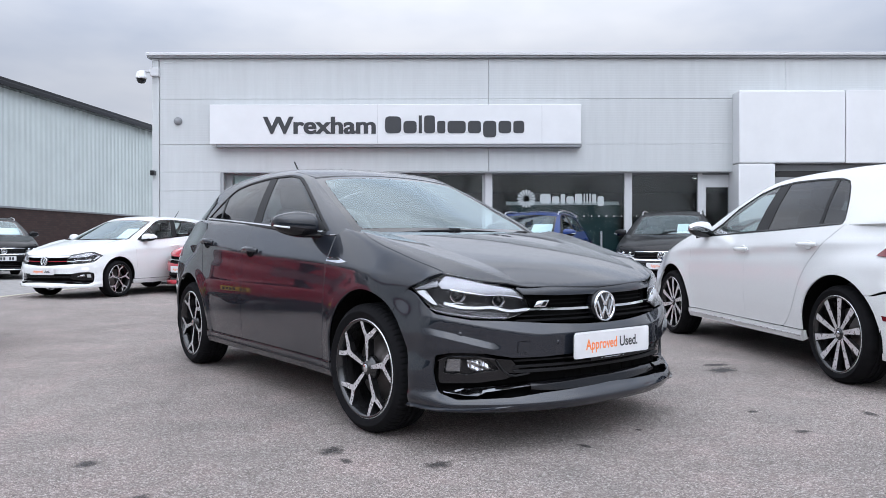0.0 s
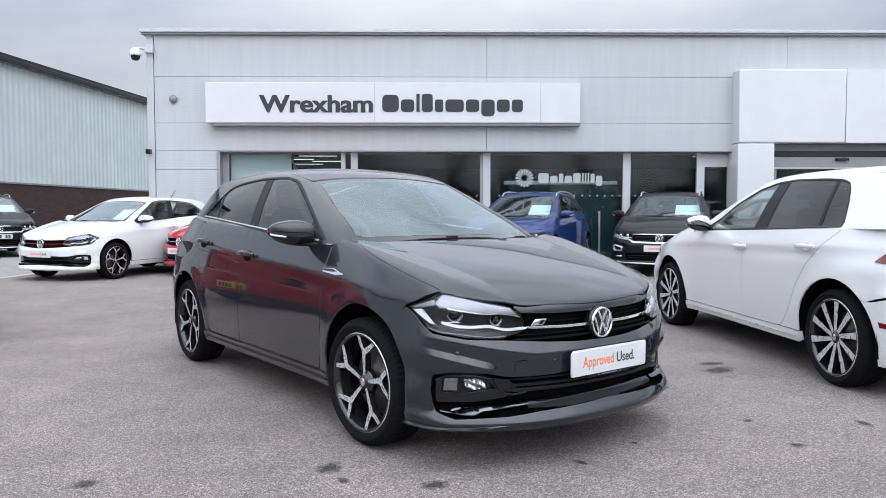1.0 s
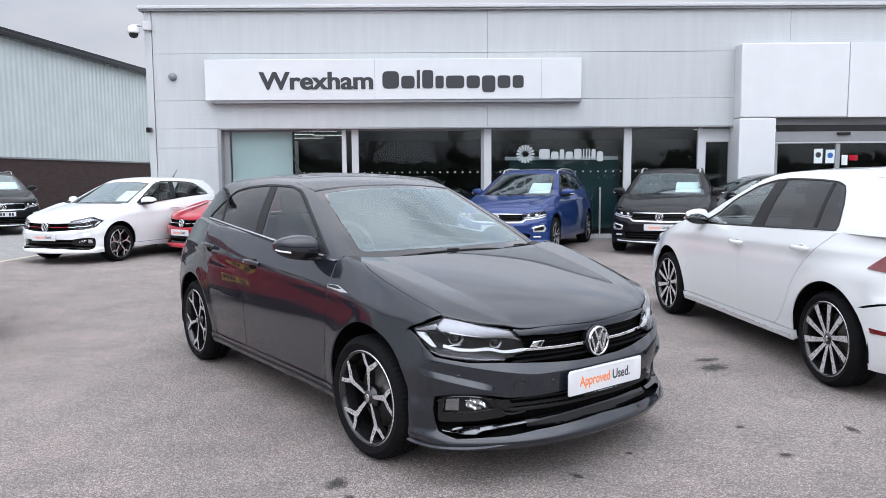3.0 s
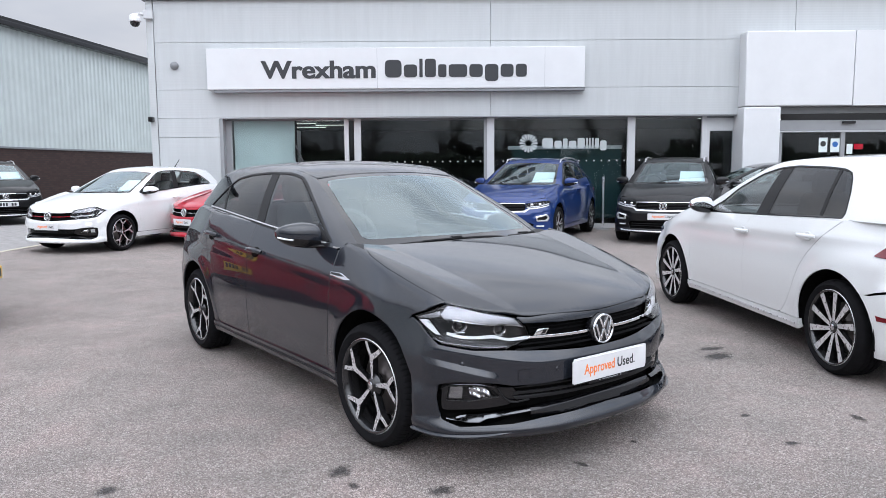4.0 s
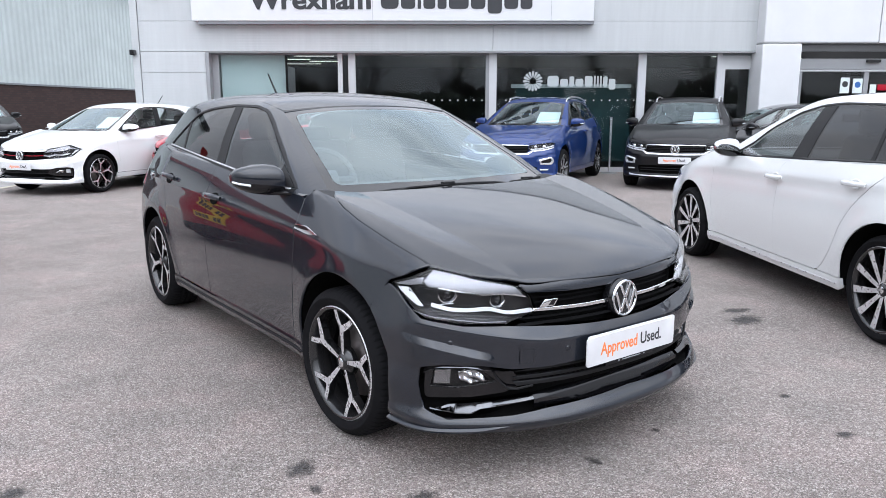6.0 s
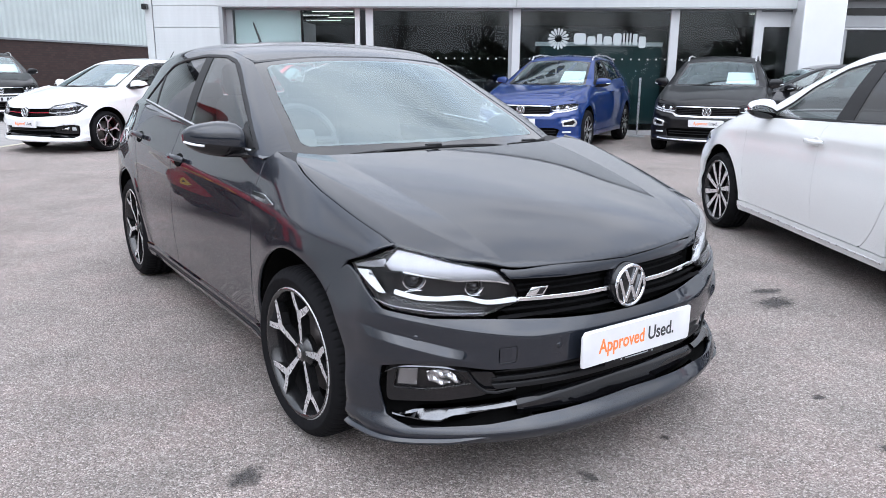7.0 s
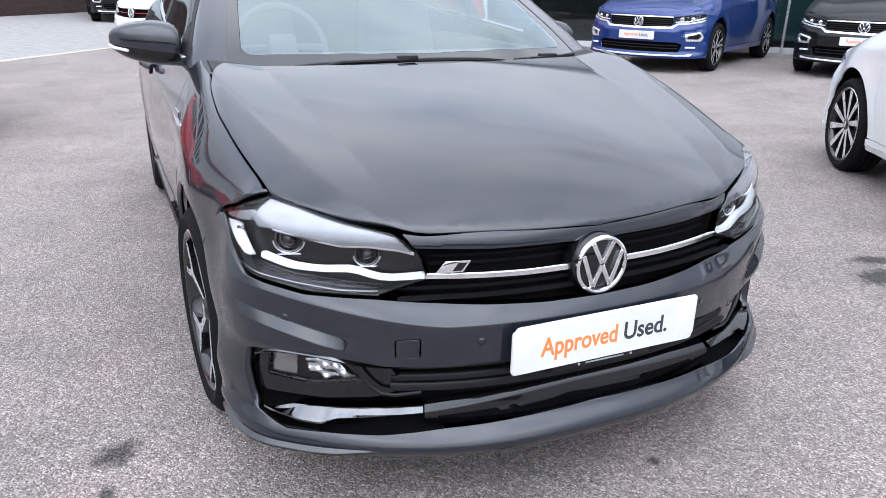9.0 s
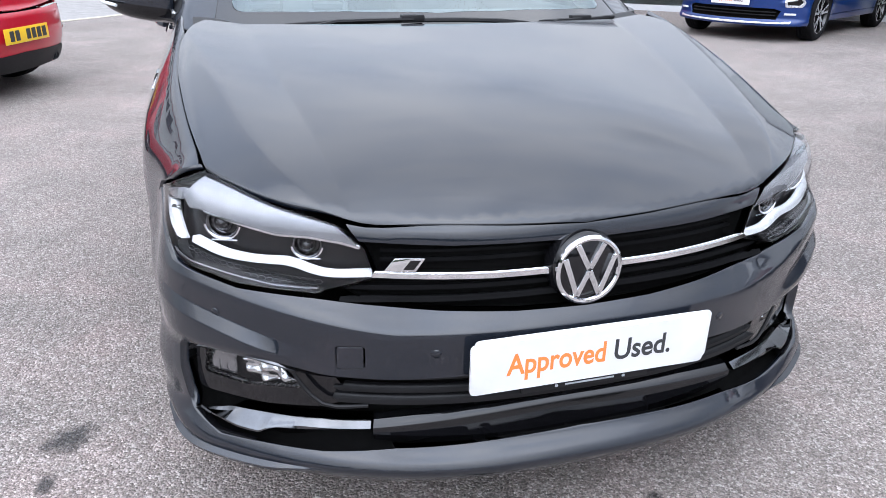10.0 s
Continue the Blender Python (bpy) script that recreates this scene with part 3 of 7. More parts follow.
def flat_mesh(poly, holes, h, gap, folds=()):
    line = shrink(outline(poly, h * 0.6), gap)
    loops = [line] + [shrink(outline(q, h * 0.6), -gap) for q in holes]
    lo, hi = line.min(0), line.max(0)
    gu, gv = np.meshgrid(np.arange(lo[0], hi[0], h), np.arange(lo[1], hi[1], h * 0.87))
    gu[1::2] += h * 0.5
    g = np.stack([gu.ravel(), gv.ravel()], 1)
    keep = inside(g, line)
    for q in loops[1:]:
        keep &= ~inside(g, q)
    g = g[keep]
    if len(g):
        rim = np.concatenate(loops)
        near = np.concatenate([np.min((rim[None, :, 0] - k[:, None, 0]) ** 2 + (rim[None, :, 1] - k[:, None, 1]) ** 2, axis=1) for k in np.array_split(g, max(1, len(g) // 400))])
        g = g[near > (h * 0.45) ** 2]
    # close rows of points on both sides of each fold keep it crisp
    rows = []
    for f in folds:
        f = np.asarray(f, float)
        d = np.gradient(f, axis=0)
        d /= np.maximum(np.linalg.norm(d, axis=1, keepdims=True), 1e-9)
        nn = np.stack([-d[:, 1], d[:, 0]], 1)
        rows += [f + nn * o for o in (-0.0025, 0.0, 0.0025)]
    if rows and len(g):
        rp = np.concatenate(rows)
        ok = inside(rp, line)
        for q in loops[1:]:
            ok &= ~inside(rp, q)
        rim = np.concatenate(loops)
        ok &= np.concatenate([np.min(((rim[None] - k[:, None]) ** 2).sum(2), axis=1) for k in np.array_split(rp, 30)]) > 0.0022 ** 2
        rp = rp[ok]
        far = np.concatenate([np.min(((rp[None] - k[:, None]) ** 2).sum(2), axis=1) for k in np.array_split(g, max(1, len(g) // 400))])
        g = np.concatenate([g[far > (min(h, 0.012) * 0.6) ** 2], rp])
    verts, edges, start = [], [], 0
    for q in loops:
        verts += [Vector(p) for p in q]
        edges += [(start + i, start + (i + 1) % len(q)) for i in range(len(q))]
        start += len(q)
    verts += [Vector(p) for p in g]
    v2, _, tris, *_ = delaunay_2d_cdt(verts, edges, [], 0, 1e-6)
    p2 = np.array([tuple(v) for v in v2])
    t = np.array([tuple(f) for f in tris], int)
    mid = p2[t].mean(1)
    ok = inside(mid, line)
    for q in loops[1:]:
        ok &= ~inside(mid, q)
    return p2, t[ok]


def panel(name, body, which, how, poly, mat, parent, h=0.03, holes=(), off=0.0, lip=0.012, gap=0.0022, label="", folds=()):
    """One piece of the body, glazing or trim that lies on the skin; its rim turns inwards by lip."""
    p2, tris = flat_mesh(poly, holes, h, gap, folds)
    fn = solid(body, which)
    q = skin(body, which, how, p2[:, 0], p2[:, 1])
    nr = grad(fn, q)
    if isinstance(off, float):
        q = q + nr * off
    else:
        q = q + nr * off(p2)[:, None]
    used = np.unique(tris)
    fwd = np.cross(q[tris[:, 1]] - q[tris[:, 0]], q[tris[:, 2]] - q[tris[:, 0]])
    flip = (fwd * nr[tris].mean(1)).sum(1) < 0
    tris[flip] = tris[flip][:, ::-1]
    count = {}
    for a, b, c in tris:
        for e in ((a, b), (b, c), (c, a)):
            count[e] = count.get(e, 0) + 1
    rim = [e for e in count if (e[1], e[0]) not in count]
    verts, norms, faces = list(q), list(nr), [tuple(f) for f in tris]
    if lip:
        ring, away = {}, {}
        for a, b in rim:
            d = np.cross(q[b] - q[a], nr[a])
            for k in (a, b):
                away[k] = away.get(k, 0) + d
        for k, d in away.items():
            d = d / max(np.linalg.norm(d), 1e-9)
            ring[k] = len(verts)
            verts.append(q[k] - nr[k] * lip)
            norms.append(d)
        faces += [(b, a, ring[a], ring[b]) for a, b in rim]
    v = np.array(verts)
    n = np.array(norms)
    w = body.warp(v)
    n = n / np.array([1, body.sy, body.sz])
    n /= np.maximum(np.linalg.norm(n, axis=1, keepdims=True), 1e-9)
    alive = np.zeros(len(v), bool)
    alive[used] = True
    alive[len(q):] = True
    idx = np.cumsum(alive) - 1
    faces = [tuple(idx[i] for i in f) for f in faces]
    return mesh_part(name, w[alive], faces, mat, parent, label, True, n[alive] if isinstance(off, float) else None)


def sweep(name, body, how, s, section, mat, parent, label=""):
    """A moulding along the skin: section is a list of (height along s, depth), from its top to its foot."""
    s = np.asarray(s, float)
    rows = []
    for zf, off in section:
        z = zf(np.abs(s))
        q = skin(body, "low", how, s, z)
        deep = off(np.abs(s))[:, None] if callable(off) else off
        rows.append(body.warp(q + grad(body.low, q) * deep))
    n, m = len(s), len(rows)
    v = np.stack(rows, 1).reshape(-1, 3)
    f = [(i * m + j, i * m + j + 1, (i + 1) * m + j + 1, (i + 1) * m + j) for i in range(n - 1) for j in range(m - 1)]
    return part(name, _bm_of(v, f), mat, parent, label, angle=0.5)


def _bm_of(v, f):
    bm = bmesh.new()
    vs = [bm.verts.new(p) for p in v]
    for q in f:
        bm.faces.new([vs[i] for i in q])
    bmesh.ops.recalc_face_normals(bm, faces=bm.faces)
    return bm


def ring_poly(body, how, poly):
    """Corners given in side view as (x, z[, radius[, half-width]]) to the ring projection round the cabin."""
    q = skin(body, "high", how, [c[0] for c in poly], [c[1] for c in poly])
    out = []
    for c, p in zip(poly, q):
        y, z = (c[3], c[1]) if len(c) > 3 and c[3] else (abs(p[1]), p[2])
        out.append((c[0], 0.8 * math.atan2(z - 1.0, y), c[2] if len(c) > 2 else 0.0))
    return out


def mirrored(poly):
    return [(-p[0], *p[1:]) for p in reversed(poly)]


def both(half):
    """A closed outline from its half at u >= 0, listed from the middle top round to the middle bottom."""
    return list(half) + mirrored([p for p in half if p[0] > 1e-6])


def arc(cx, cz, r, a0, a1, n=16):
    return [(cx + r * math.cos(radians(a)), cz + r * math.sin(radians(a))) for a in np.linspace(a0, a1, n)]


def on_skin(body, which, how, u, v, out=0.0):
    """A place on the skin, out metres proud of it, and the way that it faces, in the stretched car."""
    q = skin(body, which, how, [u], [v])
    nr = grad(body.low if which == "low" else body.high, q)
    return Vector(body.warp(q + nr * out)[0]), Vector(nr[0]).normalized()


def facing(place, normal, up=Vector((0, 0, 1))):
    """Axes at place whose -y looks along normal and whose z is up."""
    y = -normal.normalized()
    z = (up - y * up.dot(y)).normalized()
    x = y.cross(z)
    return Matrix.Translation(place) @ Matrix((x, y, z)).transposed().to_4x4()

def chrome_badge(parent, place, normal, r, name="badge", rim_mat=None):
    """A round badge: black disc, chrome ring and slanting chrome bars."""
    m = facing(place, normal)
    v, f = lathe([(0.0001, -0.014), (r * 0.9, -0.013), (r * 1.0, -0.008), (r * 1.08, 0.004), (r * 1.12, 0.03)], 44)
    b = mesh_part(name, [m @ Vector(q) for q in v], [tuple(reversed(q)) for q in f], M_GLOSSBLACK, parent, "round chrome and black badge")
    bm = bmesh.new()
    tube_bm([Vector((r * 0.95 * math.cos(a), -0.014, r * 0.95 * math.sin(a))) for a in np.linspace(0, 2 * math.pi, 41)], r * 0.085, 8, bm, cap=False)
    bmesh.ops.transform(bm, matrix=m, verts=bm.verts)
    part("badge_ring", bm, M_CHROME, b)
    for x0, z0, x1, z1 in ((-0.40, 0.78, -0.02, 0.06), (0.40, 0.78, 0.02, 0.06), (-0.76, 0.40, -0.34, -0.74), (-0.34, -0.74, -0.01, -0.02), (0.34, -0.74, 0.01, -0.02), (0.76, 0.40, 0.34, -0.74)):
        d = Vector((x1 - x0, z1 - z0)).normalized()
        p = Vector((-d.y, d.x)) * 0.085
        o = [((x0 + p.x) * r, (z0 + p.y) * r), ((x1 + p.x) * r, (z1 + p.y) * r), ((x1 - p.x) * r, (z1 - p.y) * r), ((x0 - p.x) * r, (z0 - p.y) * r)]
        bm = prism_bm(o, 0.0, 0.006, bevel=0.0015)
        bmesh.ops.transform(bm, matrix=m @ Matrix.Translation((0, -0.013, 0)) @ Matrix.Rotation(radians(90), 4, "X"), verts=bm.verts)
        part("badge_bar", bm, M_CHROME, b)
    return b


def front_end(root, body, P, colour, fine, plate, silver_front, red_line, grille, h):
    """Bumper, grilles, lamps, badge and plate."""
    hf = min(h, 0.04)
    zt = lambda x, y: float(skin(body, "low", "top", [x], [y])[0, 2])
    sxy = lambda x, y: SC * math.atan2(y, x + 0.1)
    fx = cs((0.0, 0.733), (0.15, 0.7255), (0.30, 0.704), (0.46, 0.661), (0.53, 0.622), (0.615, 0.558), (0.708, 0.452))
    edge = [(sxy(float(fx(y)), float(y)), zt(float(fx(y)) - 0.001, float(y)) - 0.001) for y in np.linspace(0.0, 0.46, 14)]
    # upper grille between the lamps; a near-black sheet behind it gives its shade
    low_line = [(0.54, 0.576), (0.45, 0.570), (0.30, 0.559), (0.15, 0.551), (0.0, 0.548)]
    g_half = edge + [(0.450, 0.672), (0.425, 0.617), (0.50, 0.592)] + low_line[1:]
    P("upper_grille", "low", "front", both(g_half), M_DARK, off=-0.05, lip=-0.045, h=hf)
    P("grille_band", "low", "front", both(edge + [(0.462, 0.685), (0.28, 0.677), (0.0, 0.674)]), colour if not silver_front else M_GLOSSBLACK, off=-0.002, lip=0.03, gap=0.001, h=hf)
    for z0, z1, o in ((0.655, 0.660, -0.036), (0.636, 0.641, -0.034), (0.589, 0.595, -0.012), (0.568, 0.577, -0.004)):
        e = 0.425 if z0 > 0.6 else 0.495
        P("grille_slat", "low", "front", [(-e, z0), (-e, z1), (0, z1), (e, z1), (e, z0), (0, z0)], M_GRILLE, off=o, lip=0.02, h=hf, gap=0.0)
    strip = M_CHROME if not red_line else M_RED
    P("chrome_strip", "low", "front", both([(0.0, 0.6195), (0.2, 0.6195), (0.432, 0.625, 0.003), (0.438, 0.616, 0.003), (0.2, 0.6095), (0.0, 0.6095)]), strip, off=0.001, lip=0.02, h=hf, gap=0.0)
    # headlamps
    under = [(sxy(float(fx(y)) + 0.003, float(y)), zt(float(fx(y)) + 0.003, float(y))) for y in np.linspace(0.475, 0.702, 10)]
    lamp = under + [(0.90, 0.739), (0.972, 0.714, 0.008), (0.935, 0.69, 0.02), (0.888, 0.652, 0.02), (0.83, 0.612, 0.02), (0.69, 0.586), (0.54, 0.579), (0.428, 0.612, 0.006), (0.449, 0.673)]
    for sgn in (1, -1):
        T = (lambda q: q) if sgn > 0 else mirrored
        hl = P("headlamp", "low", "front", T(lamp), M_LAMPDARK, off=-0.042, lip=-0.038, gap=0.003, h=hf, label="clear headlamp with white light guide")
        drl_v = [(0.950, 0.700), (0.905, 0.707), (0.832, 0.646), (0.850, 0.648), (0.905, 0.678)]
        drl_top = cv((0.80, 0.658), (0.72, 0.6395), (0.662, 0.636), (0.606, 0.6385), (0.541, 0.6225), (0.519, 0.620), (0.434, 0.6255))
        drl_foot = cv((0.80, 0.6465), (0.72, 0.6275), (0.662, 0.6255), (0.606, 0.627), (0.541, 0.6125), (0.519, 0.610), (0.434, 0.6138))
        su = np.linspace(0.80, 0.438, 16)
        drl_l = [(u, float(drl_top(u))) for u in su] + [(u, float(drl_foot(u))) for u in su[::-1]]
        P("light_guide", "low", "front", T(drl_v), M_LAMPWHITE, hl, off=-0.010, lip=0.02, gap=0.0, h=hf)
        P("light_guide", "low", "front", T(drl_l), M_LAMPWHITE, hl, off=-0.008, lip=0.02, gap=0.0, h=hf)
        # silver brow along the top, bright lower edge: mostly the lens's sky sheen, painted
        b_foot = [(0.812, 0.712), (0.777, 0.7135), (0.71, 0.700), (0.623, 0.685), (0.560, 0.686), (0.498, 0.679), (0.462, 0.670)]
        P("lamp_brow", "low", "front", T([(u, z - 0.004) for u, z in under] + [(0.835, 0.735)] + b_foot), M_BROWSHEEN, hl, off=-0.010, lip=0.02, gap=0.002, h=hf)
        P("brow_end", "low", "front", T([(0.836, 0.7515), (0.90, 0.733), (0.958, 0.712), (0.945, 0.7075), (0.90, 0.7145), (0.838, 0.724)]), M_BROWSHEEN, hl, off=-0.010, lip=0.02, gap=0.001, h=hf)
        P("brow_edge", "low", "front", T([(u, z + 0.0025) for u, z in b_foot[1:]] + [(u, z - 0.003) for u, z in b_foot[:0:-1]]), M_SILVERLAMP, hl, off=-0.012, lip=0.02, gap=0.0, h=hf)
        if fine:
            P("lamp_shelf", "low", "front", T([(u, float(drl_foot(u)) - 0.003) for u in su[:13]] + [(0.54, 0.588), (0.622, 0.590), (0.70, 0.600), (0.80, 0.616)]), M_TRIM, hl, off=-0.022, lip=0.02, gap=0.0, h=hf)
            P("lamp_keel", "low", "front", T([(0.862, 0.6285), (0.80, 0.6135), (0.711, 0.6005), (0.622, 0.5895), (0.540, 0.587), (0.540, 0.5895), (0.622, 0.592), (0.711, 0.603), (0.80, 0.616), (0.862, 0.632)]), M_WING, hl, off=-0.006, lip=0.006, gap=0.0, h=hf)
            comb = cs((0.80, 0.631), (0.717, 0.6125), (0.66, 0.6065), (0.604, 0.6005), (0.54, 0.596))
            for i in range(19):
                u = 0.80 - 0.262 * i / 18
                for row in (0, 1) if i > 8 else (0,):
                    pl, nr = on_skin(body, "low", "front", sgn * (u + 0.007 * row), float(comb(u)) + 0.0045 - 0.0085 * row, -0.008)
                    bm = tube_bm([Vector((0.0078 * math.cos(a), 0, 0.0046 * math.sin(a))) for a in np.linspace(0, 2 * math.pi, 7)], 0.0009, 4, cap=False)
                    bmesh.ops.transform(bm, matrix=facing(pl, nr), verts=bm.verts)
                    part("honeycomb_cell", bm, M_WING, hl)
        for u, z, r in ((0.748, 0.688, 0.032), (0.570, 0.664, 0.027)):
            pl, nr = on_skin(body, "low", "front", sgn * u, z, -0.040)
            m = facing(pl, (nr + Vector((0.8, 0, 0))).normalized())
            v, f = lathe([(0.0001, -0.020), (r * 0.30, -0.018), (r * 0.55, -0.010), (r * 0.62, 0.0), (r * 0.66, 0.006), (r * 0.85, -0.004), (r, -0.014), (r * 1.04, -0.012)], 30)
            mesh_part("projector_lens", [m @ Vector(q) for q in v], [tuple(reversed(q)) for q in f], M_WING, hl)
            v, f = lathe([(0.0001, -0.0225), (r * 0.28, -0.0205), (r * 0.50, -0.0125), (r * 0.54, -0.006)], 26)
            mesh_part("projector_glass", [m @ Vector(q) for q in v], [tuple(reversed(q)) for q in f], M_GLOSSBLACK, hl)
            bm = tube_bm([Vector((r * 1.10 * math.cos(a), -0.012, r * 1.02 * math.sin(a))) for a in np.linspace(radians(185), radians(350), 17)], 0.003, 6)
            bmesh.ops.transform(bm, matrix=m, verts=bm.verts)
            part("projector_ring", bm, M_SILVERLAMP, hl)
            bm = box_bm(-r * 0.9, r * 0.9, -0.006, 0.01, -r * 1.25, -r * 1.12, 0.002)
            bmesh.ops.transform(bm, matrix=m, verts=bm.verts)
            part("projector_step", bm, M_SILVERLAMP, hl)
        P("lamp_glass", "low", "front", T(lamp), M_LENS, hl, off=-0.001, lip=0.004, gap=0.001, h=hf).visible_shadow = False
    # bumper with its lower opening
    arch_s = []
    for a in (49, 40, 30, 20, 10, 0, -12, -22):
        x, z = ARCH * math.cos(radians(a)), AZ + ARCH * math.sin(radians(a))
        arch_s.append((sxy(x, float(body.side(np.array([x]), np.array([z]))[0]) - 0.004), z))
    opening = both([(0.0, 0.424), (0.39, 0.410), (0.522, 0.412, 0.02), (0.633, 0.434), (0.755, 0.440, 0.02), (0.832, 0.425, 0.02), (0.838, 0.36), (0.825, 0.275, 0.03), (0.735, 0.243), (0.649, 0.247), (0.52, 0.250), (0.383, 0.262), (0.0, 0.272)])
    bump_half = [(0.0, 0.545), (0.15, 0.548), (0.30, 0.556), (0.45, 0.567), (0.54, 0.575), (0.69, 0.582), (0.83, 0.608), (0.89, 0.648), (0.94, 0.686), (0.985, 0.706), (1.03, 0.676)] + arch_s + [(0.93, 0.190), (0.80, 0.185), (0.5, 0.182), (0.0, 0.182)]
    tow = [(0.443, 0.485, 0.006), (0.495, 0.481, 0.006), (0.495, 0.434, 0.006), (0.444, 0.437, 0.006)]
    P("front_bumper", "low", "front", both(bump_half), colour, holes=[opening] + ([mirrored(tow)] if fine else []), lip=0.022, h=0.0125 if fine else h, folds=body.ledges() if fine else ())
    if fine:
        P("tow_eye_cover", "low", "front", mirrored(tow), colour, root, lip=0.006, gap=0.0012)
        for u, z in ((-0.308, 0.473), (-0.731, 0.52), (0.333, 0.465), (0.731, 0.52)):
            pl, nr = on_skin(body, "low", "front", u, z, 0.0)
            v, f = lathe([(0.0001, -0.0012), (0.0095, -0.0012), (0.0105, 0.0008), (0.0115, -0.0006), (0.0125, 0.002)], 20)
            m = facing(pl, nr)
            mesh_part("parking_sensor", [m @ Vector(q) for q in v], [tuple(reversed(q)) for q in f], colour, root)
    # near-black sheet puts the shade of the opening's depth into colour
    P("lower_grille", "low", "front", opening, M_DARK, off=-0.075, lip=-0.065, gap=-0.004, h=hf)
    for z0, z1, o in ((0.392, 0.398, -0.03), (0.366, 0.374, -0.022), (0.345, 0.356, -0.012)):
        P("grille_slat", "low", "front", both([(0.0, z1), (0.44, z1), (0.51, z1 + 0.012 if z0 > 0.39 else z1), (0.50, z0), (0.0, z0)]), M_TRIM, off=o, lip=0.025, gap=0.0, h=hf)
    for i in range(-4, 5):
        u = i * 0.105
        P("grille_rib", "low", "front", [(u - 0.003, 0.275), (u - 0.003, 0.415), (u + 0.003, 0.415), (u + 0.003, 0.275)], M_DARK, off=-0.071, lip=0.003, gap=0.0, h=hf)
    # a glossy blade crosses the opening, straighter in plan than the bumper, and widens into a bright wing at each end
    b_deep = lambda q: -(0.060 - 0.050 * np.clip(q / 0.44, 0, 1) ** 2)
    b_z = cs((0.0, 0.284), (0.20, 0.284), (0.44, 0.285))
    sweep("lower_blade", body, "front", np.linspace(-0.432, 0.432, 90 if fine else 26), [(lambda q: b_z(q) + 0.014, lambda q: b_deep(q) - 0.035), (lambda q: b_z(q) + 0.0125, lambda q: b_deep(q) - 0.014), (lambda q: b_z(q) + 0.0005, lambda q: b_deep(q) - 0.001), (lambda q: b_z(q) - 0.002, b_deep), (lambda q: b_z(q) - 0.007, lambda q: b_deep(q) - 0.003), (lambda q: b_z(q) - 0.009, lambda q: b_deep(q) - 0.030)],
          M_GLOSSBLACK, root, "glossy black blade across the lower grille")
    w_top = cs((0.434, 0.302), (0.50, 0.297), (0.587, 0.290), (0.671, 0.285), (0.74, 0.280), (0.80, 0.276))
    w_low = cv((0.434, 0.287), (0.50, 0.281), (0.588, 0.276), (0.628, 0.273), (0.662, 0.258), (0.70, 0.2585), (0.74, 0.264), (0.80, 0.274))
    for sgn in (1, -1):
        sweep("blade_wing", body, "front", sgn * np.linspace(0.436, 0.798, 56 if fine else 14), [(lambda q: w_top(q) - 0.001, -0.050), (w_top, -0.020), (lambda q: w_top(q) - 0.002, -0.0165), (lambda q: w_low(q) + 0.003, -0.004), (w_low, -0.005), (lambda q: w_low(q) - 0.001, -0.050)],
              M_WING if fine else M_GLOSSBLACK, root, "shiny dark wing at the end of the blade")
        if fine:
            sweep("opening_lip", body, "front", sgn * np.linspace(0.66, 0.826, 30), [(lambda q: 0.2485 + 0.026 * ramp((q - 0.74) / 0.09), -0.030), (lambda q: 0.2475 + 0.026 * ramp((q - 0.74) / 0.09), -0.010), (lambda q: 0.2455 + 0.026 * ramp((q - 0.74) / 0.09), -0.006), (lambda q: 0.243 + 0.026 * ramp((q - 0.74) / 0.09), -0.008)], M_GLOSSBLACK, root)
    brow = cs((0.44, 0.4105), (0.50, 0.410), (0.57, 0.421), (0.633, 0.432), (0.70, 0.438), (0.755, 0.438), (0.80, 0.431), (0.83, 0.418))
    for sgn in (1, -1) if fine else ():
        sweep("fog_brow", body, "front", sgn * np.linspace(0.45, 0.822, 44), [(lambda s: brow(s) - 0.001, -0.034), (lambda s: brow(s) - 0.002 - 0.015 * ramp((s - 0.44) / 0.2), -0.011), (lambda s: brow(s) - 0.004 - 0.017 * ramp((s - 0.44) / 0.2), -0.013), (lambda s: brow(s) - 0.005 - 0.018 * ramp((s - 0.44) / 0.2), -0.035)], M_WING, root, "shiny edge over the fog lamp")
    for sgn in (1, -1):
        T = (lambda q: q) if sgn > 0 else mirrored
        P("fog_surround", "low", "front", T([(0.52, 0.408), (0.633, 0.430), (0.82, 0.425, 0.03), (0.822, 0.302, 0.02), (0.66, 0.304), (0.54, 0.318), (0.47, 0.345)]), M_GLOSSBLACK,
          holes=[T([(0.79, 0.412, 0.008), (0.62, 0.408, 0.02), (0.565, 0.358, 0.01), (0.70, 0.340), (0.80, 0.345, 0.008)])], off=-0.028, lip=0.02, gap=0.0, h=hf)
        fg = P("fog_lamp", "low", "front", T([(0.79, 0.412, 0.008), (0.62, 0.408, 0.02), (0.565, 0.358, 0.01), (0.70, 0.340), (0.80, 0.345, 0.008)]), M_LAMPDARK, off=-0.05, lip=-0.02, gap=0.0, h=hf, label="fog lamp with a bright reflector")
        P("fog_reflector", "low", "front", T([(0.708, 0.402, 0.01), (0.650, 0.406, 0.01), (0.612, 0.380), (0.590, 0.358, 0.008), (0.69, 0.352, 0.02)]), M_SILVERLAMP, fg, off=lambda p: -0.040 + 0.007 * np.sin(p[:, 0] * 150) + 0.004 * np.cos(p[:, 1] * 220 + p[:, 0] * 90), lip=0.01, gap=0.0, h=0.006 if fine else 0.03)
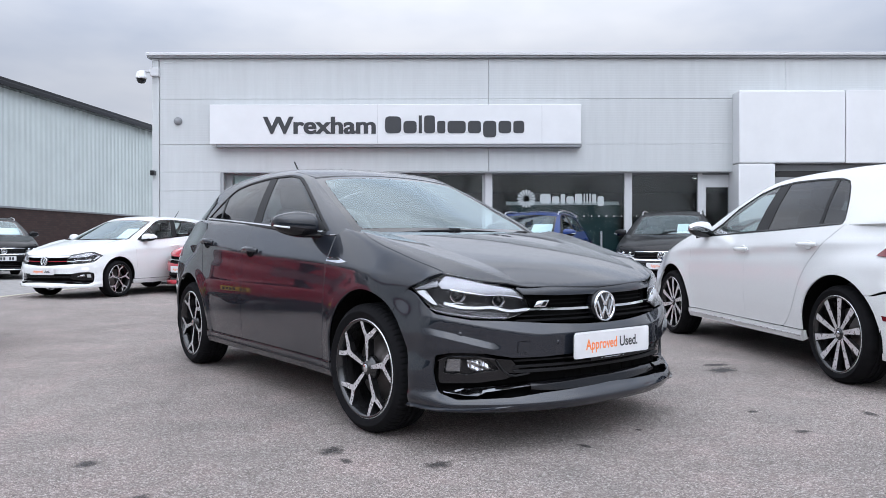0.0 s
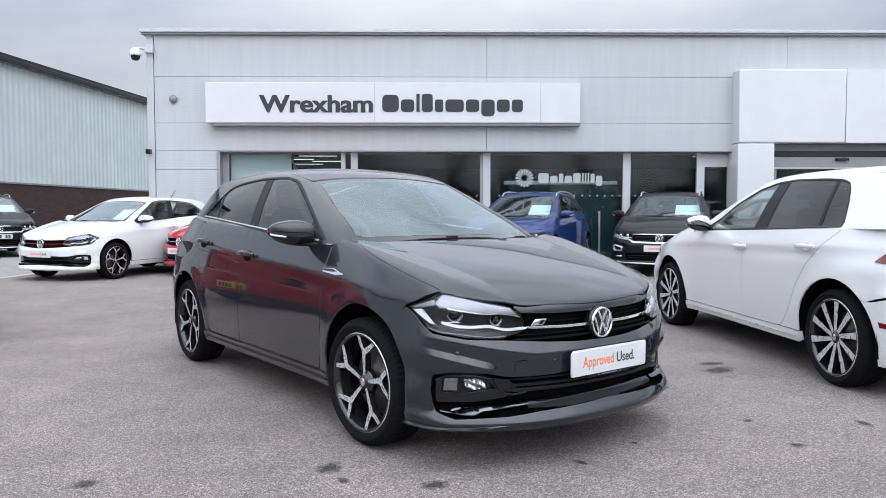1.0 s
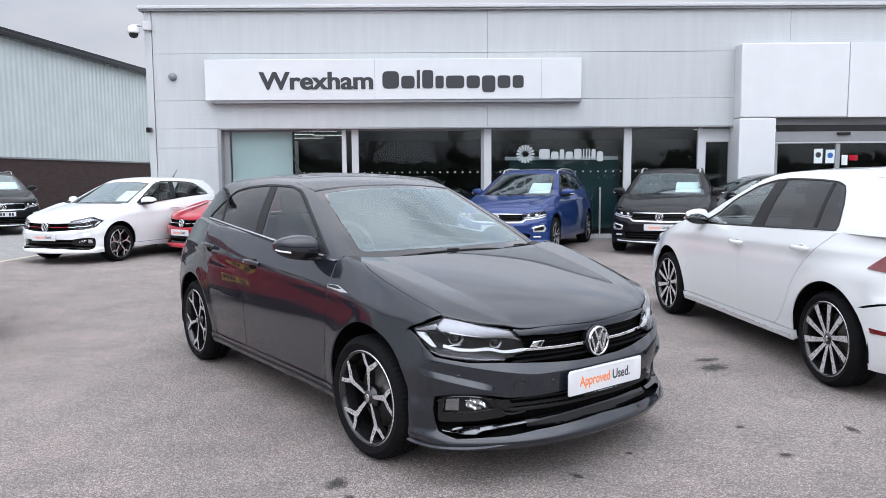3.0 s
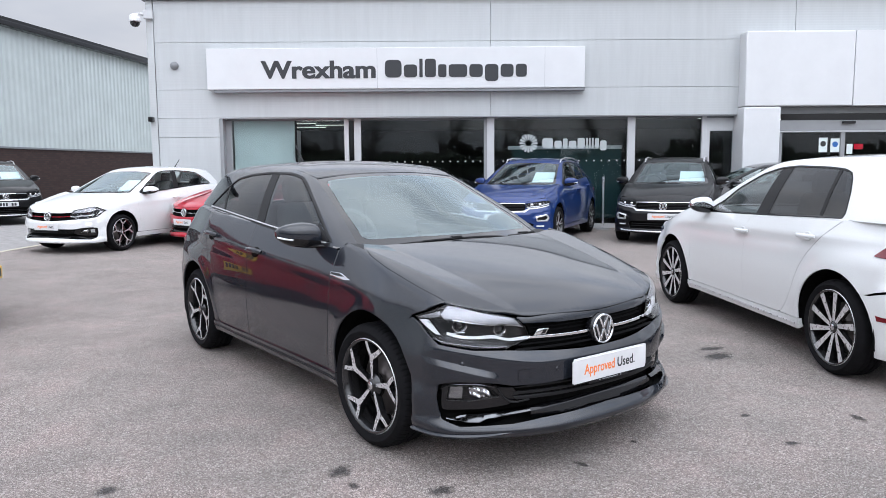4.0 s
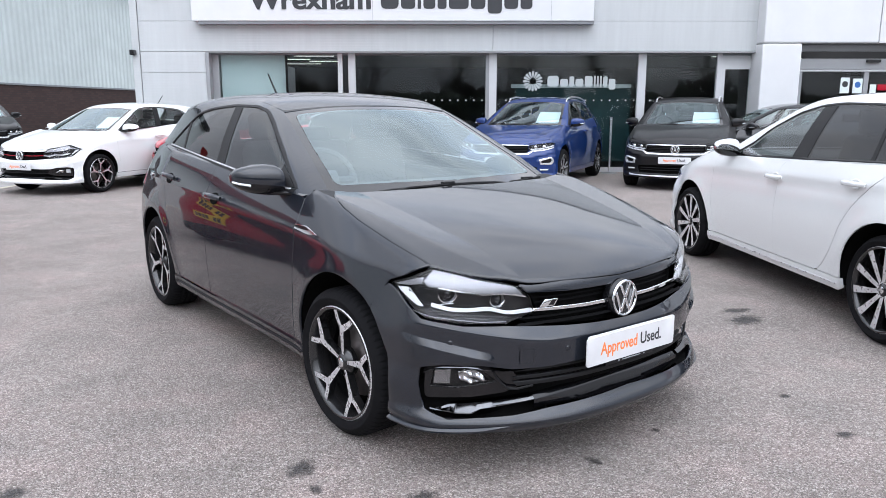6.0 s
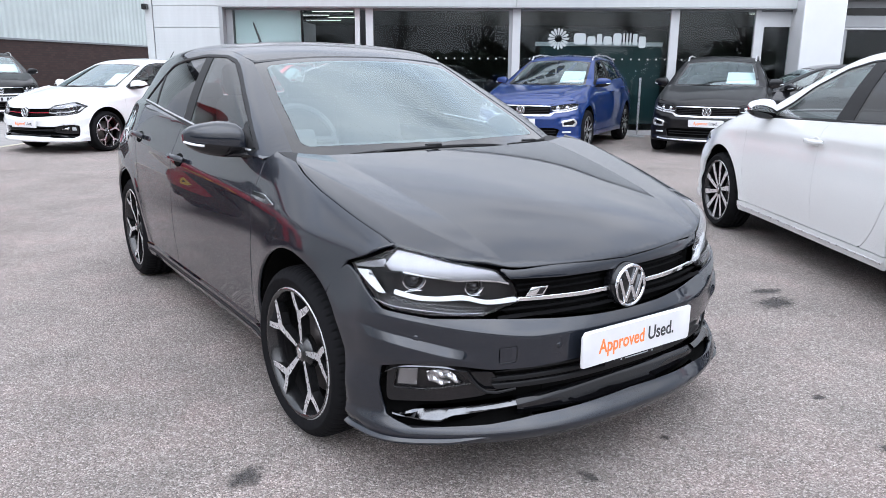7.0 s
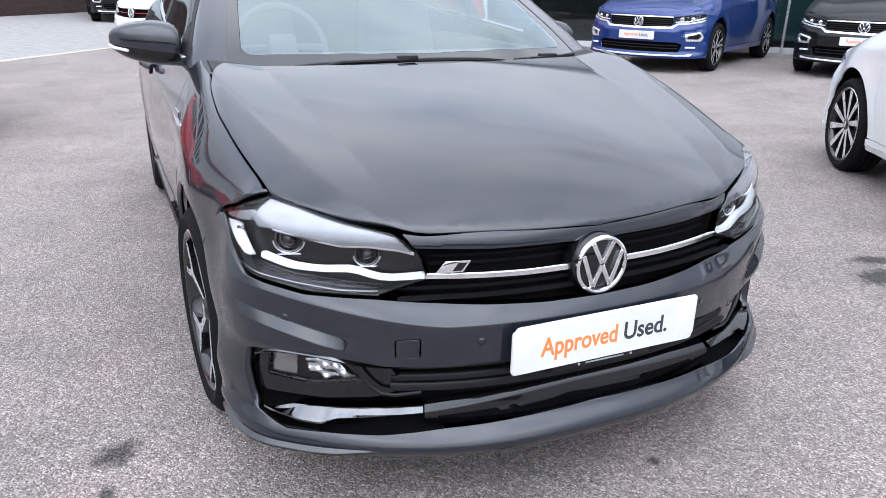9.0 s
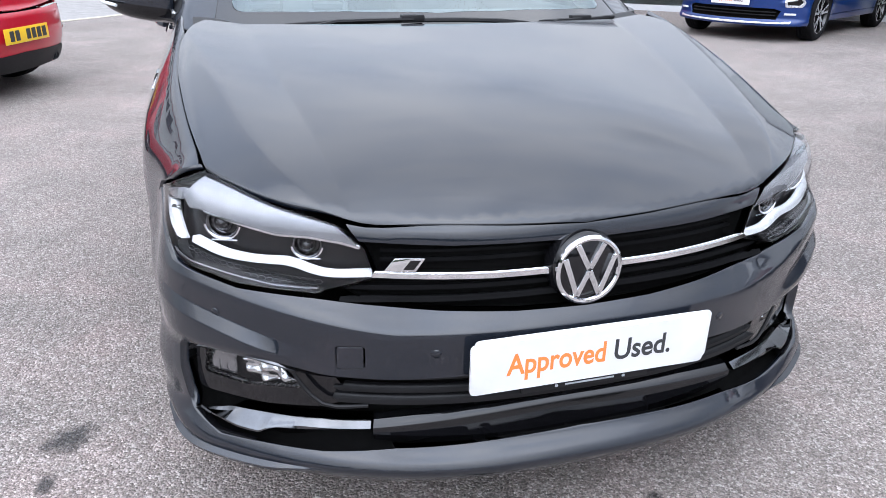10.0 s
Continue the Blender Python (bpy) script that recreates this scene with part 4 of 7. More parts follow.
        P("side_reflector", "low", "front", T([(0.785, 0.405), (0.728, 0.408), (0.732, 0.350), (0.792, 0.350)]), M_LAMPWHITE if not fine else M_FOGSIDE, fg, off=lambda p: -0.040 + 0.003 * np.sin(p[:, 0] * 700) * np.sin(p[:, 1] * 700), lip=0.01, gap=0.0, h=0.006 if fine else 0.03)
        P("fog_glass", "low", "front", T([(0.79, 0.412, 0.008), (0.62, 0.408, 0.02), (0.565, 0.358, 0.01), (0.70, 0.340), (0.80, 0.345, 0.008)]), M_FOGGLASS, fg, off=-0.026, lip=0, gap=0.0, h=hf).visible_shadow = False
        if fine:
            ring = [(0.585, 0.404), (0.570, 0.378), (0.553, 0.356), (0.530, 0.338), (0.50, 0.334), (0.44, 0.342)]
            zc = [on_skin(body, "low", "front", sgn * u, z, -0.010)[0] for u, z in ring]
            part("fog_bezel", tube_bm(zc, [0.003] + [0.0045] * 4 + [0.004], 8), M_TRIM, root)
    for sgn in (1, -1) if fine else ():
        sweep("splitter_end", body, "front", sgn * np.linspace(0.52, 0.965, 50), [(lambda q: 0.213 - 0.006 * ramp((q - 0.52) / 0.2), 0.0), (lambda q: 0.2105 - 0.006 * ramp((q - 0.52) / 0.2), lambda q: 0.012 * ramp((q - 0.52) / 0.12) + 0.001), (lambda q: 0.205 - 0.006 * ramp((q - 0.52) / 0.2), lambda q: 0.013 * ramp((q - 0.52) / 0.12) + 0.001), (lambda q: 0.196 - 0.004 * ramp((q - 0.52) / 0.2), -0.002)], colour, root, "thin splitter under the bumper corner")
    # badge
    pl, nr = on_skin(body, "low", "front", 0.0, 0.616, 0.006)
    chrome_badge(root, pl, (nr + Vector((0.5, 0, -0.02))).normalized(), 0.070 if not silver_front else 0.075)
    if fine:
        bm = prism_bm([(-0.040, -0.013), (0.022, -0.013), (0.040, 0.014), (-0.018, 0.014)], 0.0, 0.005, bevel=0.0012)
        pl, nr = on_skin(body, "low", "front", -0.375, 0.642, -0.002)
        bmesh.ops.transform(bm, matrix=facing(pl, nr) @ Matrix.Rotation(radians(90), 4, "X"), verts=bm.verts)
        bd = part("grille_badge", bm, M_CHROME, root, "small slanted chrome badge")
        bm = prism_bm([(-0.002, -0.009), (0.018, -0.009), (0.032, 0.010), (0.012, 0.010)], 0.004, 0.0058)
        bmesh.ops.transform(bm, matrix=facing(pl, nr) @ Matrix.Rotation(radians(90), 4, "X"), verts=bm.verts)
        part("badge_field", bm, M_GLOSSBLACK, bd)
    show_plate(root, body, plate, fine)


def show_plate(root, body, plate, fine, at_z=0.455):
    if plate:
        pl, nr = on_skin(body, "low", "front", 0.0, at_z, 0.020)
        m = Matrix.Translation(Vector((pl.x - 0.002, 0.008, (at_z - 0.005) * body.sz))) @ Matrix.Rotation(radians(90), 4, "Z")
        pb = bmesh.new()
        o = [tuple(q) for q in outline([(-0.262, -0.054, 0.012), (0.256, -0.054, 0.012), (0.256, 0.056, 0.012), (-0.262, 0.056, 0.012)], 0.05)]
        prism_bm(o, 0.0, 0.006, pb, bevel=0.001)
        bmesh.ops.transform(pb, matrix=m @ Matrix.Rotation(radians(90), 4, "X"), verts=pb.verts)
        pt = part("front_plate", pb, M_PLATE, root, "white show plate with orange and dark lettering" if plate == "words" else "white front number plate")
        if fine:
            back = bmesh.new()
            prism_bm([(x * 1.0 + 0.010, y + 0.006) for x, y in o], -0.004, -0.0005, back)
            bmesh.ops.transform(back, matrix=m @ Matrix.Rotation(radians(90), 4, "X"), verts=back.verts)
            part("spare_plate", back, M_PLATE, pt)
            for nm, x0, x1, y0, y1, z0, z1, mm in (("plate_foot", -0.150, 0.130, -0.0015, 0.004, -0.071, -0.050, M_TRIM), ("print_bar", -0.058, 0.052, -0.0035, -0.0015, -0.064, -0.060, M_GREYINK), ("screw_cap", -0.080, -0.074, -0.0045, -0.0015, -0.065, -0.059, M_GREYINK), ("screw_cap", 0.070, 0.076, -0.0045, -0.0015, -0.065, -0.059, M_GREYINK)):
                bm = box_bm(x0, x1, y0, y1, z0, z1, 0.001)
                bmesh.ops.transform(bm, matrix=m, verts=bm.verts)
                part(nm, bm, mm, pt)
        if plate == "words":
            lettering("lettering", "Approved", 0.066, M_ORANGE, m @ Matrix.Translation((-0.188, -0.0062, -0.018)) @ Matrix.Rotation(radians(90), 4, "X"), pt, "orange lettering", 0.0004, 0.212, 0.0012)
            lettering("lettering", "Used.", 0.066, M_INK, m @ Matrix.Translation((0.044, -0.0062, -0.018)) @ Matrix.Rotation(radians(90), 4, "X"), pt, "dark lettering", 0.0004, 0.128, 0.0012)
        else:
            for i in range(7):
                if i == 4:
                    continue
                bm = box_bm(-0.225 + i * 0.064, -0.18 + i * 0.064, -0.008, -0.0055, -0.037, 0.037)
                bmesh.ops.transform(bm, matrix=m, verts=bm.verts)
                part("plate_bar", bm, M_INK, pt)


def crossover_front(root, body, P, colour, plate, h):
    """The front of a crossover: slatted grille in a silver line, flat lamps, framed fog lamps."""
    zt = lambda x, y: float(skin(body, "low", "top", [x], [y])[0, 2])
    sxy = lambda x, y: SC * math.atan2(y, x + 0.1)
    edge = [(sxy(x, y), zt(x - 0.001, y) - 0.001) for x, y in ((0.733, 0.0), (0.728, 0.12), (0.708, 0.28), (0.685, 0.37), (0.662, 0.46), (0.58, 0.575), (0.45, 0.73))]
    lamp = [(0.47, 0.690, 0.01), (0.62, 0.712), (0.80, 0.735), (0.94, 0.722, 0.01), (0.88, 0.668, 0.02), (0.66, 0.628), (0.48, 0.622, 0.01)]
    grille = both([(0.0, 0.690), (0.30, 0.690), (0.46, 0.688), (0.47, 0.622), (0.44, 0.572), (0.0, 0.562)])
    opening = both([(0.0, 0.385), (0.52, 0.385), (0.60, 0.36), (0.56, 0.27), (0.0, 0.265)])
    fog = [(0.62, 0.485, 0.02), (0.80, 0.520, 0.02), (0.86, 0.46, 0.03), (0.82, 0.405, 0.02), (0.64, 0.405, 0.02)]
    arch_s = []
    for a in (49, 30, 10, -12, -22):
        x, z = ARCH * math.cos(radians(a)), AZ + ARCH * math.sin(radians(a))
        arch_s.append((sxy(x, float(body.side(np.array([x]), np.array([z]))[0]) - 0.004), z))
    outer = edge + [(0.94, 0.745), (0.985, 0.706), (1.03, 0.676)] + arch_s + [(0.93, 0.20), (0.5, 0.19), (0.0, 0.19)]
    P("front_bumper", "low", "front", both(outer), colour, holes=[grille, opening, lamp, mirrored(lamp), fog, mirrored(fog)], lip=0.02, h=min(h, 0.04))
    # near-black sheets give both openings their shade by colour
    P("upper_grille", "low", "front", grille, M_DARK, off=-0.04, lip=-0.035, gap=-0.003)
    P("lower_grille", "low", "front", opening, M_DARK, off=-0.05, lip=-0.045, gap=-0.003)
    for z in (0.665, 0.642, 0.618, 0.594):
        P("grille_slat", "low", "front", [(-0.45, z - 0.005), (-0.45, z + 0.005), (0, z + 0.005), (0.45, z + 0.005), (0.45, z - 0.005), (0, z - 0.005)], M_TRIM, off=-0.012, lip=0.02, gap=0.0)
    P("silver_strip", "low", "front", both([(0.0, 0.568), (0.44, 0.576), (0.52, 0.618), (0.70, 0.632), (0.88, 0.668), (0.87, 0.652), (0.70, 0.615), (0.53, 0.598), (0.46, 0.553), (0.0, 0.545)]), M_ALLOY, off=0.006, lip=0.02, gap=0.0, h=0.03)
    P("chrome_strip", "low", "front", both([(0.0, 0.700), (0.30, 0.700), (0.47, 0.697), (0.47, 0.688), (0.0, 0.690)]), M_CHROME, off=0.003, lip=0.02, gap=0.0, h=0.03)
    for z in (0.345, 0.31):
        P("grille_slat", "low", "front", [(-0.55, z - 0.005), (-0.55, z + 0.005), (0, z + 0.005), (0.55, z + 0.005), (0.55, z - 0.005), (0, z - 0.005)], M_TRIM, off=-0.015, lip=0.02, gap=0.0)
    P("skid_strip", "low", "front", both([(0.0, 0.232), (0.6, 0.235), (0.72, 0.25), (0.70, 0.225), (0.0, 0.212)]), M_ALLOY, off=0.006, lip=0.02, gap=0.0)
    for sgn in (1, -1):
        T = (lambda q: q) if sgn > 0 else mirrored
        hl = P("headlamp", "low", "front", T(lamp), M_LAMPDARK, off=-0.035, lip=-0.03, gap=0.002, label="slim headlamp with bright projectors")
        P("light_guide", "low", "front", T([(0.90, 0.70), (0.66, 0.650), (0.50, 0.640), (0.50, 0.629), (0.66, 0.636), (0.88, 0.680)]), M_LAMPWHITE, hl, off=-0.012, lip=0.015, gap=0.0)
        for u in (0.58, 0.72):
            pl, nr = on_skin(body, "low", "front", sgn * u, 0.672, -0.02)
            v, f = lathe([(0.0001, -0.015), (0.02, -0.01), (0.032, 0.004)], 18)
            m = facing(pl, nr)
            mesh_part("projector_lens", [m @ Vector(q) for q in v], [tuple(reversed(q)) for q in f], M_SILVERLAMP, hl)
        P("lamp_glass", "low", "front", T(lamp), M_LENS, hl, off=-0.001, lip=0.004, gap=0.003).visible_shadow = False
        fr = P("fog_frame", "low", "front", T(fog), M_ALLOY, holes=[T([(0.645, 0.475, 0.015), (0.79, 0.503, 0.015), (0.838, 0.46, 0.02), (0.80, 0.42, 0.015), (0.655, 0.42, 0.015)])], off=0.004, lip=0.03, gap=0.0, h=0.02)
        P("fog_lamp", "low", "front", T(fog), M_GLOSSBLACK, fr, off=-0.03, lip=0)
        pl, nr = on_skin(body, "low", "front", sgn * 0.70, 0.33, 0.004)
        bm = box_bm(-0.07, 0.07, -0.01, 0.01, -0.012, 0.012, 0.004)
        bmesh.ops.transform(bm, matrix=facing(pl, nr), verts=bm.verts)
        part("running_light", bm, M_LAMPWHITE, root, "small white running light")
    pl, nr = on_skin(body, "low", "front", 0.0, 0.630, 0.006)
    chrome_badge(root, pl, (nr + Vector((0.5, 0, -0.02))).normalized(), 0.068)
    show_plate(root, body, plate, False, 0.470)

# ---- wheels ----
SPOKES = {
    # outline across and along the arm, in metres for a rim of 0.216 m; number of arms
    "star": ([(0.007, 0.03), (0.013, 0.130), (0.050, 0.158), (0.086, 0.194), (0.071, 0.2025), (0.040, 0.178), (0.003, 0.154), (-0.016, 0.180), (-0.031, 0.2125), (-0.052, 0.2085), (-0.034, 0.170), (-0.014, 0.138), (-0.007, 0.03)], 5),
    "turbine": ([(0.010, 0.034), (0.017, 0.08), (0.044, 0.208), (0.004, 0.2145), (-0.008, 0.09), (-0.012, 0.034)], 10),
    "twin": ([(0.020, 0.03), (0.034, 0.12), (0.058, 0.207), (0.030, 0.2125), (0.006, 0.10), (-0.006, 0.10), (-0.030, 0.2125), (-0.058, 0.207), (-0.034, 0.12), (-0.020, 0.03)], 5),
}


def wheel_parts(kind, R, rim, width, parent_name="wheel", seg=120, turn=0.0, caliper=None):
    """One wheel round the y axis, its face towards -y at y = 0. Returns the rim mesh with its parts under it."""
    k = rim / 0.216
    prof = [(rim + 0.008, 0.004), (rim + 0.003, -0.004), (rim - 0.006, -0.003), (rim - 0.012, 0.012), (rim - 0.020, 0.03), (rim - 0.026, 0.10), (rim - 0.012, width - 0.02), (rim + 0.008, width)]
    v, f = lathe(prof, 72)
    fm = [0 if (i % (len(prof) - 1)) < 1 else 1 for i in range(len(f))]
    wheel = mesh_part(parent_name, v, [tuple(reversed(q)) for q in f], None, mats=[M_ALLOY, M_RIMBLACK], face_mats=fm)
    w = width
    tread = [(R - 0.004, 0.022), (R - 0.001, 0.036), (R, w * 0.27), (R, w * 0.29), (R - 0.007, w * 0.295), (R - 0.007, w * 0.325), (R, w * 0.33), (R, w * 0.48), (R - 0.007, w * 0.485),
             (R - 0.007, w * 0.515), (R, w * 0.52), (R, w * 0.67), (R - 0.007, w * 0.675), (R - 0.007, w * 0.705), (R, w * 0.71), (R - 0.001, w - 0.036), (R - 0.004, w - 0.022)]
    wall = [(rim + 0.002, 0.008), (rim + 0.010, -0.003), (rim + 0.022, -0.007), (rim + (R - rim) * 0.45, -0.010), (rim + (R - rim) * 0.5, -0.012), (rim + (R - rim) * 0.56, -0.010), (R - 0.030, -0.004), (R - 0.016, 0.005), (R - 0.009, 0.012)]
    tyre = wall + tread + [(R - 0.02, w - 0.006), (rim + 0.02, w + 0.006), (rim + 0.002, w - 0.008)]
    v, f = lathe(tyre, seg * 2)
    n, per = len(tyre), 7
    v = v.reshape(seg * 2, n, 3)
    cut = {len(wall) - 1, len(wall), len(wall) + 1, len(wall) + 2, len(wall) + 3, len(wall) + 7, len(wall) + 8, len(wall) + 14, len(wall) + 15, len(wall) + 16}
    for i in range(seg * 2):
        for j in cut:
            if (i + (2 if j > len(wall) + 3 else 0)) % per == 0:
                v[i, j, [0, 2]] *= (R - 0.008) / R
    part_t = mesh_part("tyre", v.reshape(-1, 3), [tuple(reversed(q)) for q in f], M_RUBBER, wheel, "black rubber tyre with grooved tread")
    shape, count = SPOKES[kind]
    pts = [(a * k, r * k) for a, r in shape]
    m = len(pts)
    dish = lambda r: 0.022 * (1 - r / rim) ** 1.2 + 0.002
    me = None
    for i in range(count):
        if me is None:
            vv = [(a, dish(r), r) for a, r in pts] + [(a * 0.80, dish(r) + 0.035, r) for a, r in pts]
            ff = [tuple(range(m))] + [(j, j + m, (j + 1) % m + m, (j + 1) % m) for j in range(m)]
            ob = mesh_part("spoke", vv, ff, None, wheel, "", False, mats=[M_ALLOY, M_RIMBLACK], face_mats=[0] + [1] * m)
            me = ob.data
            bm = bmesh.new()
            bm.from_mesh(me)
            bmesh.ops.triangulate(bm, faces=[q for q in bm.faces if len(q.verts) > 4])
            bmesh.ops.recalc_face_normals(bm, faces=bm.faces)
            bm.to_mesh(me)
            bm.free()
        else:
            ob = new("spoke", me)
            ob.parent = wheel
        ob.matrix_basis = Matrix.Rotation(radians(turn + 360 * i / count), 4, "Y")
    hv, hf = lathe([(0.0001, 0.010), (0.022, 0.010), (0.030, 0.013), (0.034, 0.020), (0.060, 0.028), (0.064, 0.055), (0.0001, 0.056)], 36)
    mesh_part("hub_cap", hv, [tuple(reversed(q)) for q in hf], M_RIMBLACK, wheel, "black hub cap with a round chrome badge")
    bv, bf = lathe([(0.0001, 0.008), (0.018, 0.008), (0.021, 0.011)], 28)
    mesh_part("badge", bv, [tuple(reversed(q)) for q in bf], M_CHROME, wheel)
    dv, df = lathe([(0.0001, 0.085), (0.07, 0.085), (0.075, 0.095), (rim * 0.68, 0.095), (rim * 0.68, 0.117), (0.0001, 0.118)], 48)
    mesh_part("brake_disc", dv, [tuple(reversed(q)) for q in df], M_DISC, wheel, "grey steel brake disc")
    if caliper:
        bm = bmesh.new()
        for a in np.linspace(55, 110, 7):
            bmesh.ops.transform(box_bm(-0.018, 0.018, 0.072, 0.13, rim * 0.52, rim * 0.80, 0.006, bm), matrix=Matrix.Identity(4), verts=[])
            bm.verts.ensure_lookup_table()
        bmesh.ops.rotate(bm, cent=(0, 0, 0), matrix=Matrix.Rotation(radians(80), 3, "Y"), verts=bm.verts)
        part("brake_caliper", bm, caliper, wheel)
    return wheel


def rounded_block(name, size, at, mat, parent, bevel, tilt=0.0, label="", taper=1.0):
    bm = box_bm(-size[0] / 2, size[0] / 2, -size[1] / 2, size[1] / 2, -size[2] / 2, size[2] / 2, bevel, seg=4)
    for v in bm.verts:
        if v.co.z > 0:
            v.co.y *= taper
    bmesh.ops.transform(bm, matrix=Matrix.Translation(at) @ Matrix.Rotation(radians(tilt), 4, "Y"), verts=bm.verts)
    return part(name, bm, mat, parent, label)


# ---- a car, thing by thing from its skin ----
def car(name, label, body, colour, place, heading, h=0.05, wheels="twin", radius=0.312, rim=0.216, fine=False, plate=None, rear_plate=None, plate_z=0.47,
        rails=False, silver_front=False, cards=0, black_mirror=None, dlo=None, red_line=False, nose=True, tail_detail=False, turn=(0, 0, 0, 0), caliper=None, grille="slats", trim=None, posts=None, seam=None, rear_edge=None, handles=((-1.385, 0.858), (-2.165, 0.912)), steer=0.0):
    root = tagged(new(name), label, "car", "cars on the forecourt")
    root.empty_display_size = 0.3
    lift = radius - AZ * body.sz + 0.012
    def P(nm, which, how, poly, mat, parent=root, **kw):
        if which == "high" and how.startswith("side"):
            kw["holes"] = [ring_poly(body, how, q) for q in kw.get("holes", ())]
            poly, how = ring_poly(body, how, poly), how.replace("side", "ring")
        return panel(nm, body, which, how, poly, mat, parent, **{"h": h, "gap": 0.003 if fine else 0.0026, **kw})

    trim = trim or M_TRIM
    zs, zb = 0.292, body.belt
    top_zs = lambda which, pts: [float(z) for z in skin(body, which, "top", [p[0] for p in pts], [p[1] for p in pts])[:, 2]]
    top_z = lambda which, x, y: top_zs(which, [(x, y)])[0]
    # hood
    hood_edge = [(-0.305, 0.685), (-0.25, 0.716), (-0.17, 0.739), (-0.09, 0.753), (0.03, 0.757), (0.14, 0.750), (0.27, 0.737), (0.45, 0.708)]
    ex = cv(*[(p[0], p[1]) for p in hood_edge])
    hood_edge = [(x, float(ex(x))) for x in np.linspace(-0.305, 0.45, 28)]
    fx = cs((0.0, 0.733), (0.15, 0.7255), (0.30, 0.704), (0.46, 0.661), (0.53, 0.622), (0.615, 0.558), (0.708, 0.452))
    ahead = 0.006 if fine else 0.0
    hood_front = [(float(fx(y)) + ahead, float(y)) for y in np.linspace(0.68, 0.0, 26)]
    hood_half = [(-0.192, 0.0), (-0.210, 0.2), (-0.250, 0.42), (-0.285, 0.58)] + hood_edge + hood_front
    hood = [(p[0], p[1], *p[2:]) for p in hood_half[:-1]] + [(0.733 + ahead, 0.0)] + [(p[0], -p[1], *p[2:]) for p in reversed(hood_half[1:-1])]
    P("hood", "bonnet" if fine else "low", "top", hood, colour, lip=0.024 if fine else 0.016, gap=0.0032, folds=[[(x, sg * float(fd_(x))) for x in np.linspace(-0.28, 0.70, 180)] for fd_ in (body.fold_in, body.fold_out) for sg in (1, -1)] if h < 0.03 else ())
    # inner shell, floor and engine bay keep daylight out of the gaps
    P("cowl", "low", "top", [(-0.10, 0.0), (-0.13, 0.3), (-0.19, 0.72), (-0.55, 0.72), (-0.55, -0.72), (-0.19, -0.72), (-0.13, -0.3)], M_TRIM, off=-0.022, lip=0)
    bm = box_bm(-3.0, 0.42, -0.58, 0.58, 0.20, 0.30)
    box_bm(-0.30, 0.50, -0.50, 0.50, 0.30, 0.62, 0, bm)
    box_bm(-2.05, -0.45, -0.74, 0.74, 0.24, 0.36, 0, bm)
    for v in bm.verts:
        v.co = Vector(body.warp(np.array([v.co]))[0])
    part("underbody", bm, M_DARK, root, "black underbody", smooth=False)
    Rw, w_t = radius, 0.215
    arc_f = arc(0, AZ, ARCH, 49, 184, 26)
    arc_r = arc(-WB, AZ, ARCH, -5, 185, 30)
    for how, s in (("side_r", -1), ("side_l", 1)):
        top_edge = [(p[0], z) for p, z in zip(hood_edge[1:], top_zs("low", [(x, y - 0.003) for x, y in hood_edge[1:]]))]
        fender = ([(-0.47, zs), (-0.415, 0.52), (-0.40, 0.80), (-0.41, float(zb(-0.41)) - 0.002), (-0.35, top_z("low", -0.35, 0.70))] + top_edge
                  + [(0.380, 0.7415), (0.314, 0.7145), (0.270, 0.648)] + arc_f + [(-0.372, zs)])
        P("fender", "low", how, fender, colour)
        if fine:
            wb = P("wing_badge", "low", how, [(-0.405, 0.838), (-0.30, 0.842), (-0.185, 0.817), (-0.27, 0.811), (-0.402, 0.820)], M_CHROME, off=0.003, lip=0.004, gap=0.0, label="slim chrome and black badge on the front wing")
            P("badge_field", "low", how, [(-0.400, 0.836), (-0.305, 0.838), (-0.255, 0.828), (-0.30, 0.824), (-0.398, 0.826)], M_GLOSSBLACK, wb, off=0.0045, lip=0.002, gap=0.0)
        seam_pts = seam or [(-1.56, zs), (-1.53, 0.5, 0.1), (-1.515, 0.85, 0.1), (-1.525, float(zb(-1.525)))]
        edge_r = rear_edge or [(-2.10, zs, 0.03), (-2.145, 0.40, 0.05), (-2.20, 0.55, 0.05), (-2.245, 0.72, 0.08), (-2.275, 0.90, 0.08), (-2.33, float(zb(-2.33)))]
        door_f = [(-0.47, zs, 0.02), (-0.415, 0.52, 0.1), (-0.40, 0.80, 0.1), (-0.41, float(zb(-0.41)) - 0.004)] + [(x, float(zb(x))) for x in (-0.6, -0.9, -1.2)] + seam_pts[::-1]
        fd = P("front_door", "low", how, door_f, colour)
        door_r = seam_pts + [(x, float(zb(x))) for x in (-1.8, -2.05)] + edge_r[::-1]
        rd = P("rear_door", "low", how, door_r, colour)
        quarter = (edge_r + [(x, float(zb(x))) for x in (-2.65, -2.85)]
                   + [(-3.03, float(zb(-3.03)) - 0.01), (-3.06, 0.95), (-3.08, 0.80), (-3.08, 0.64), (-2.92, 0.60), (-2.85, 0.575)] + arc(-WB, AZ, ARCH, 136, -4, 26) + [(-2.172, zs)])
        P("rear_quarter", "low", how, quarter, colour)
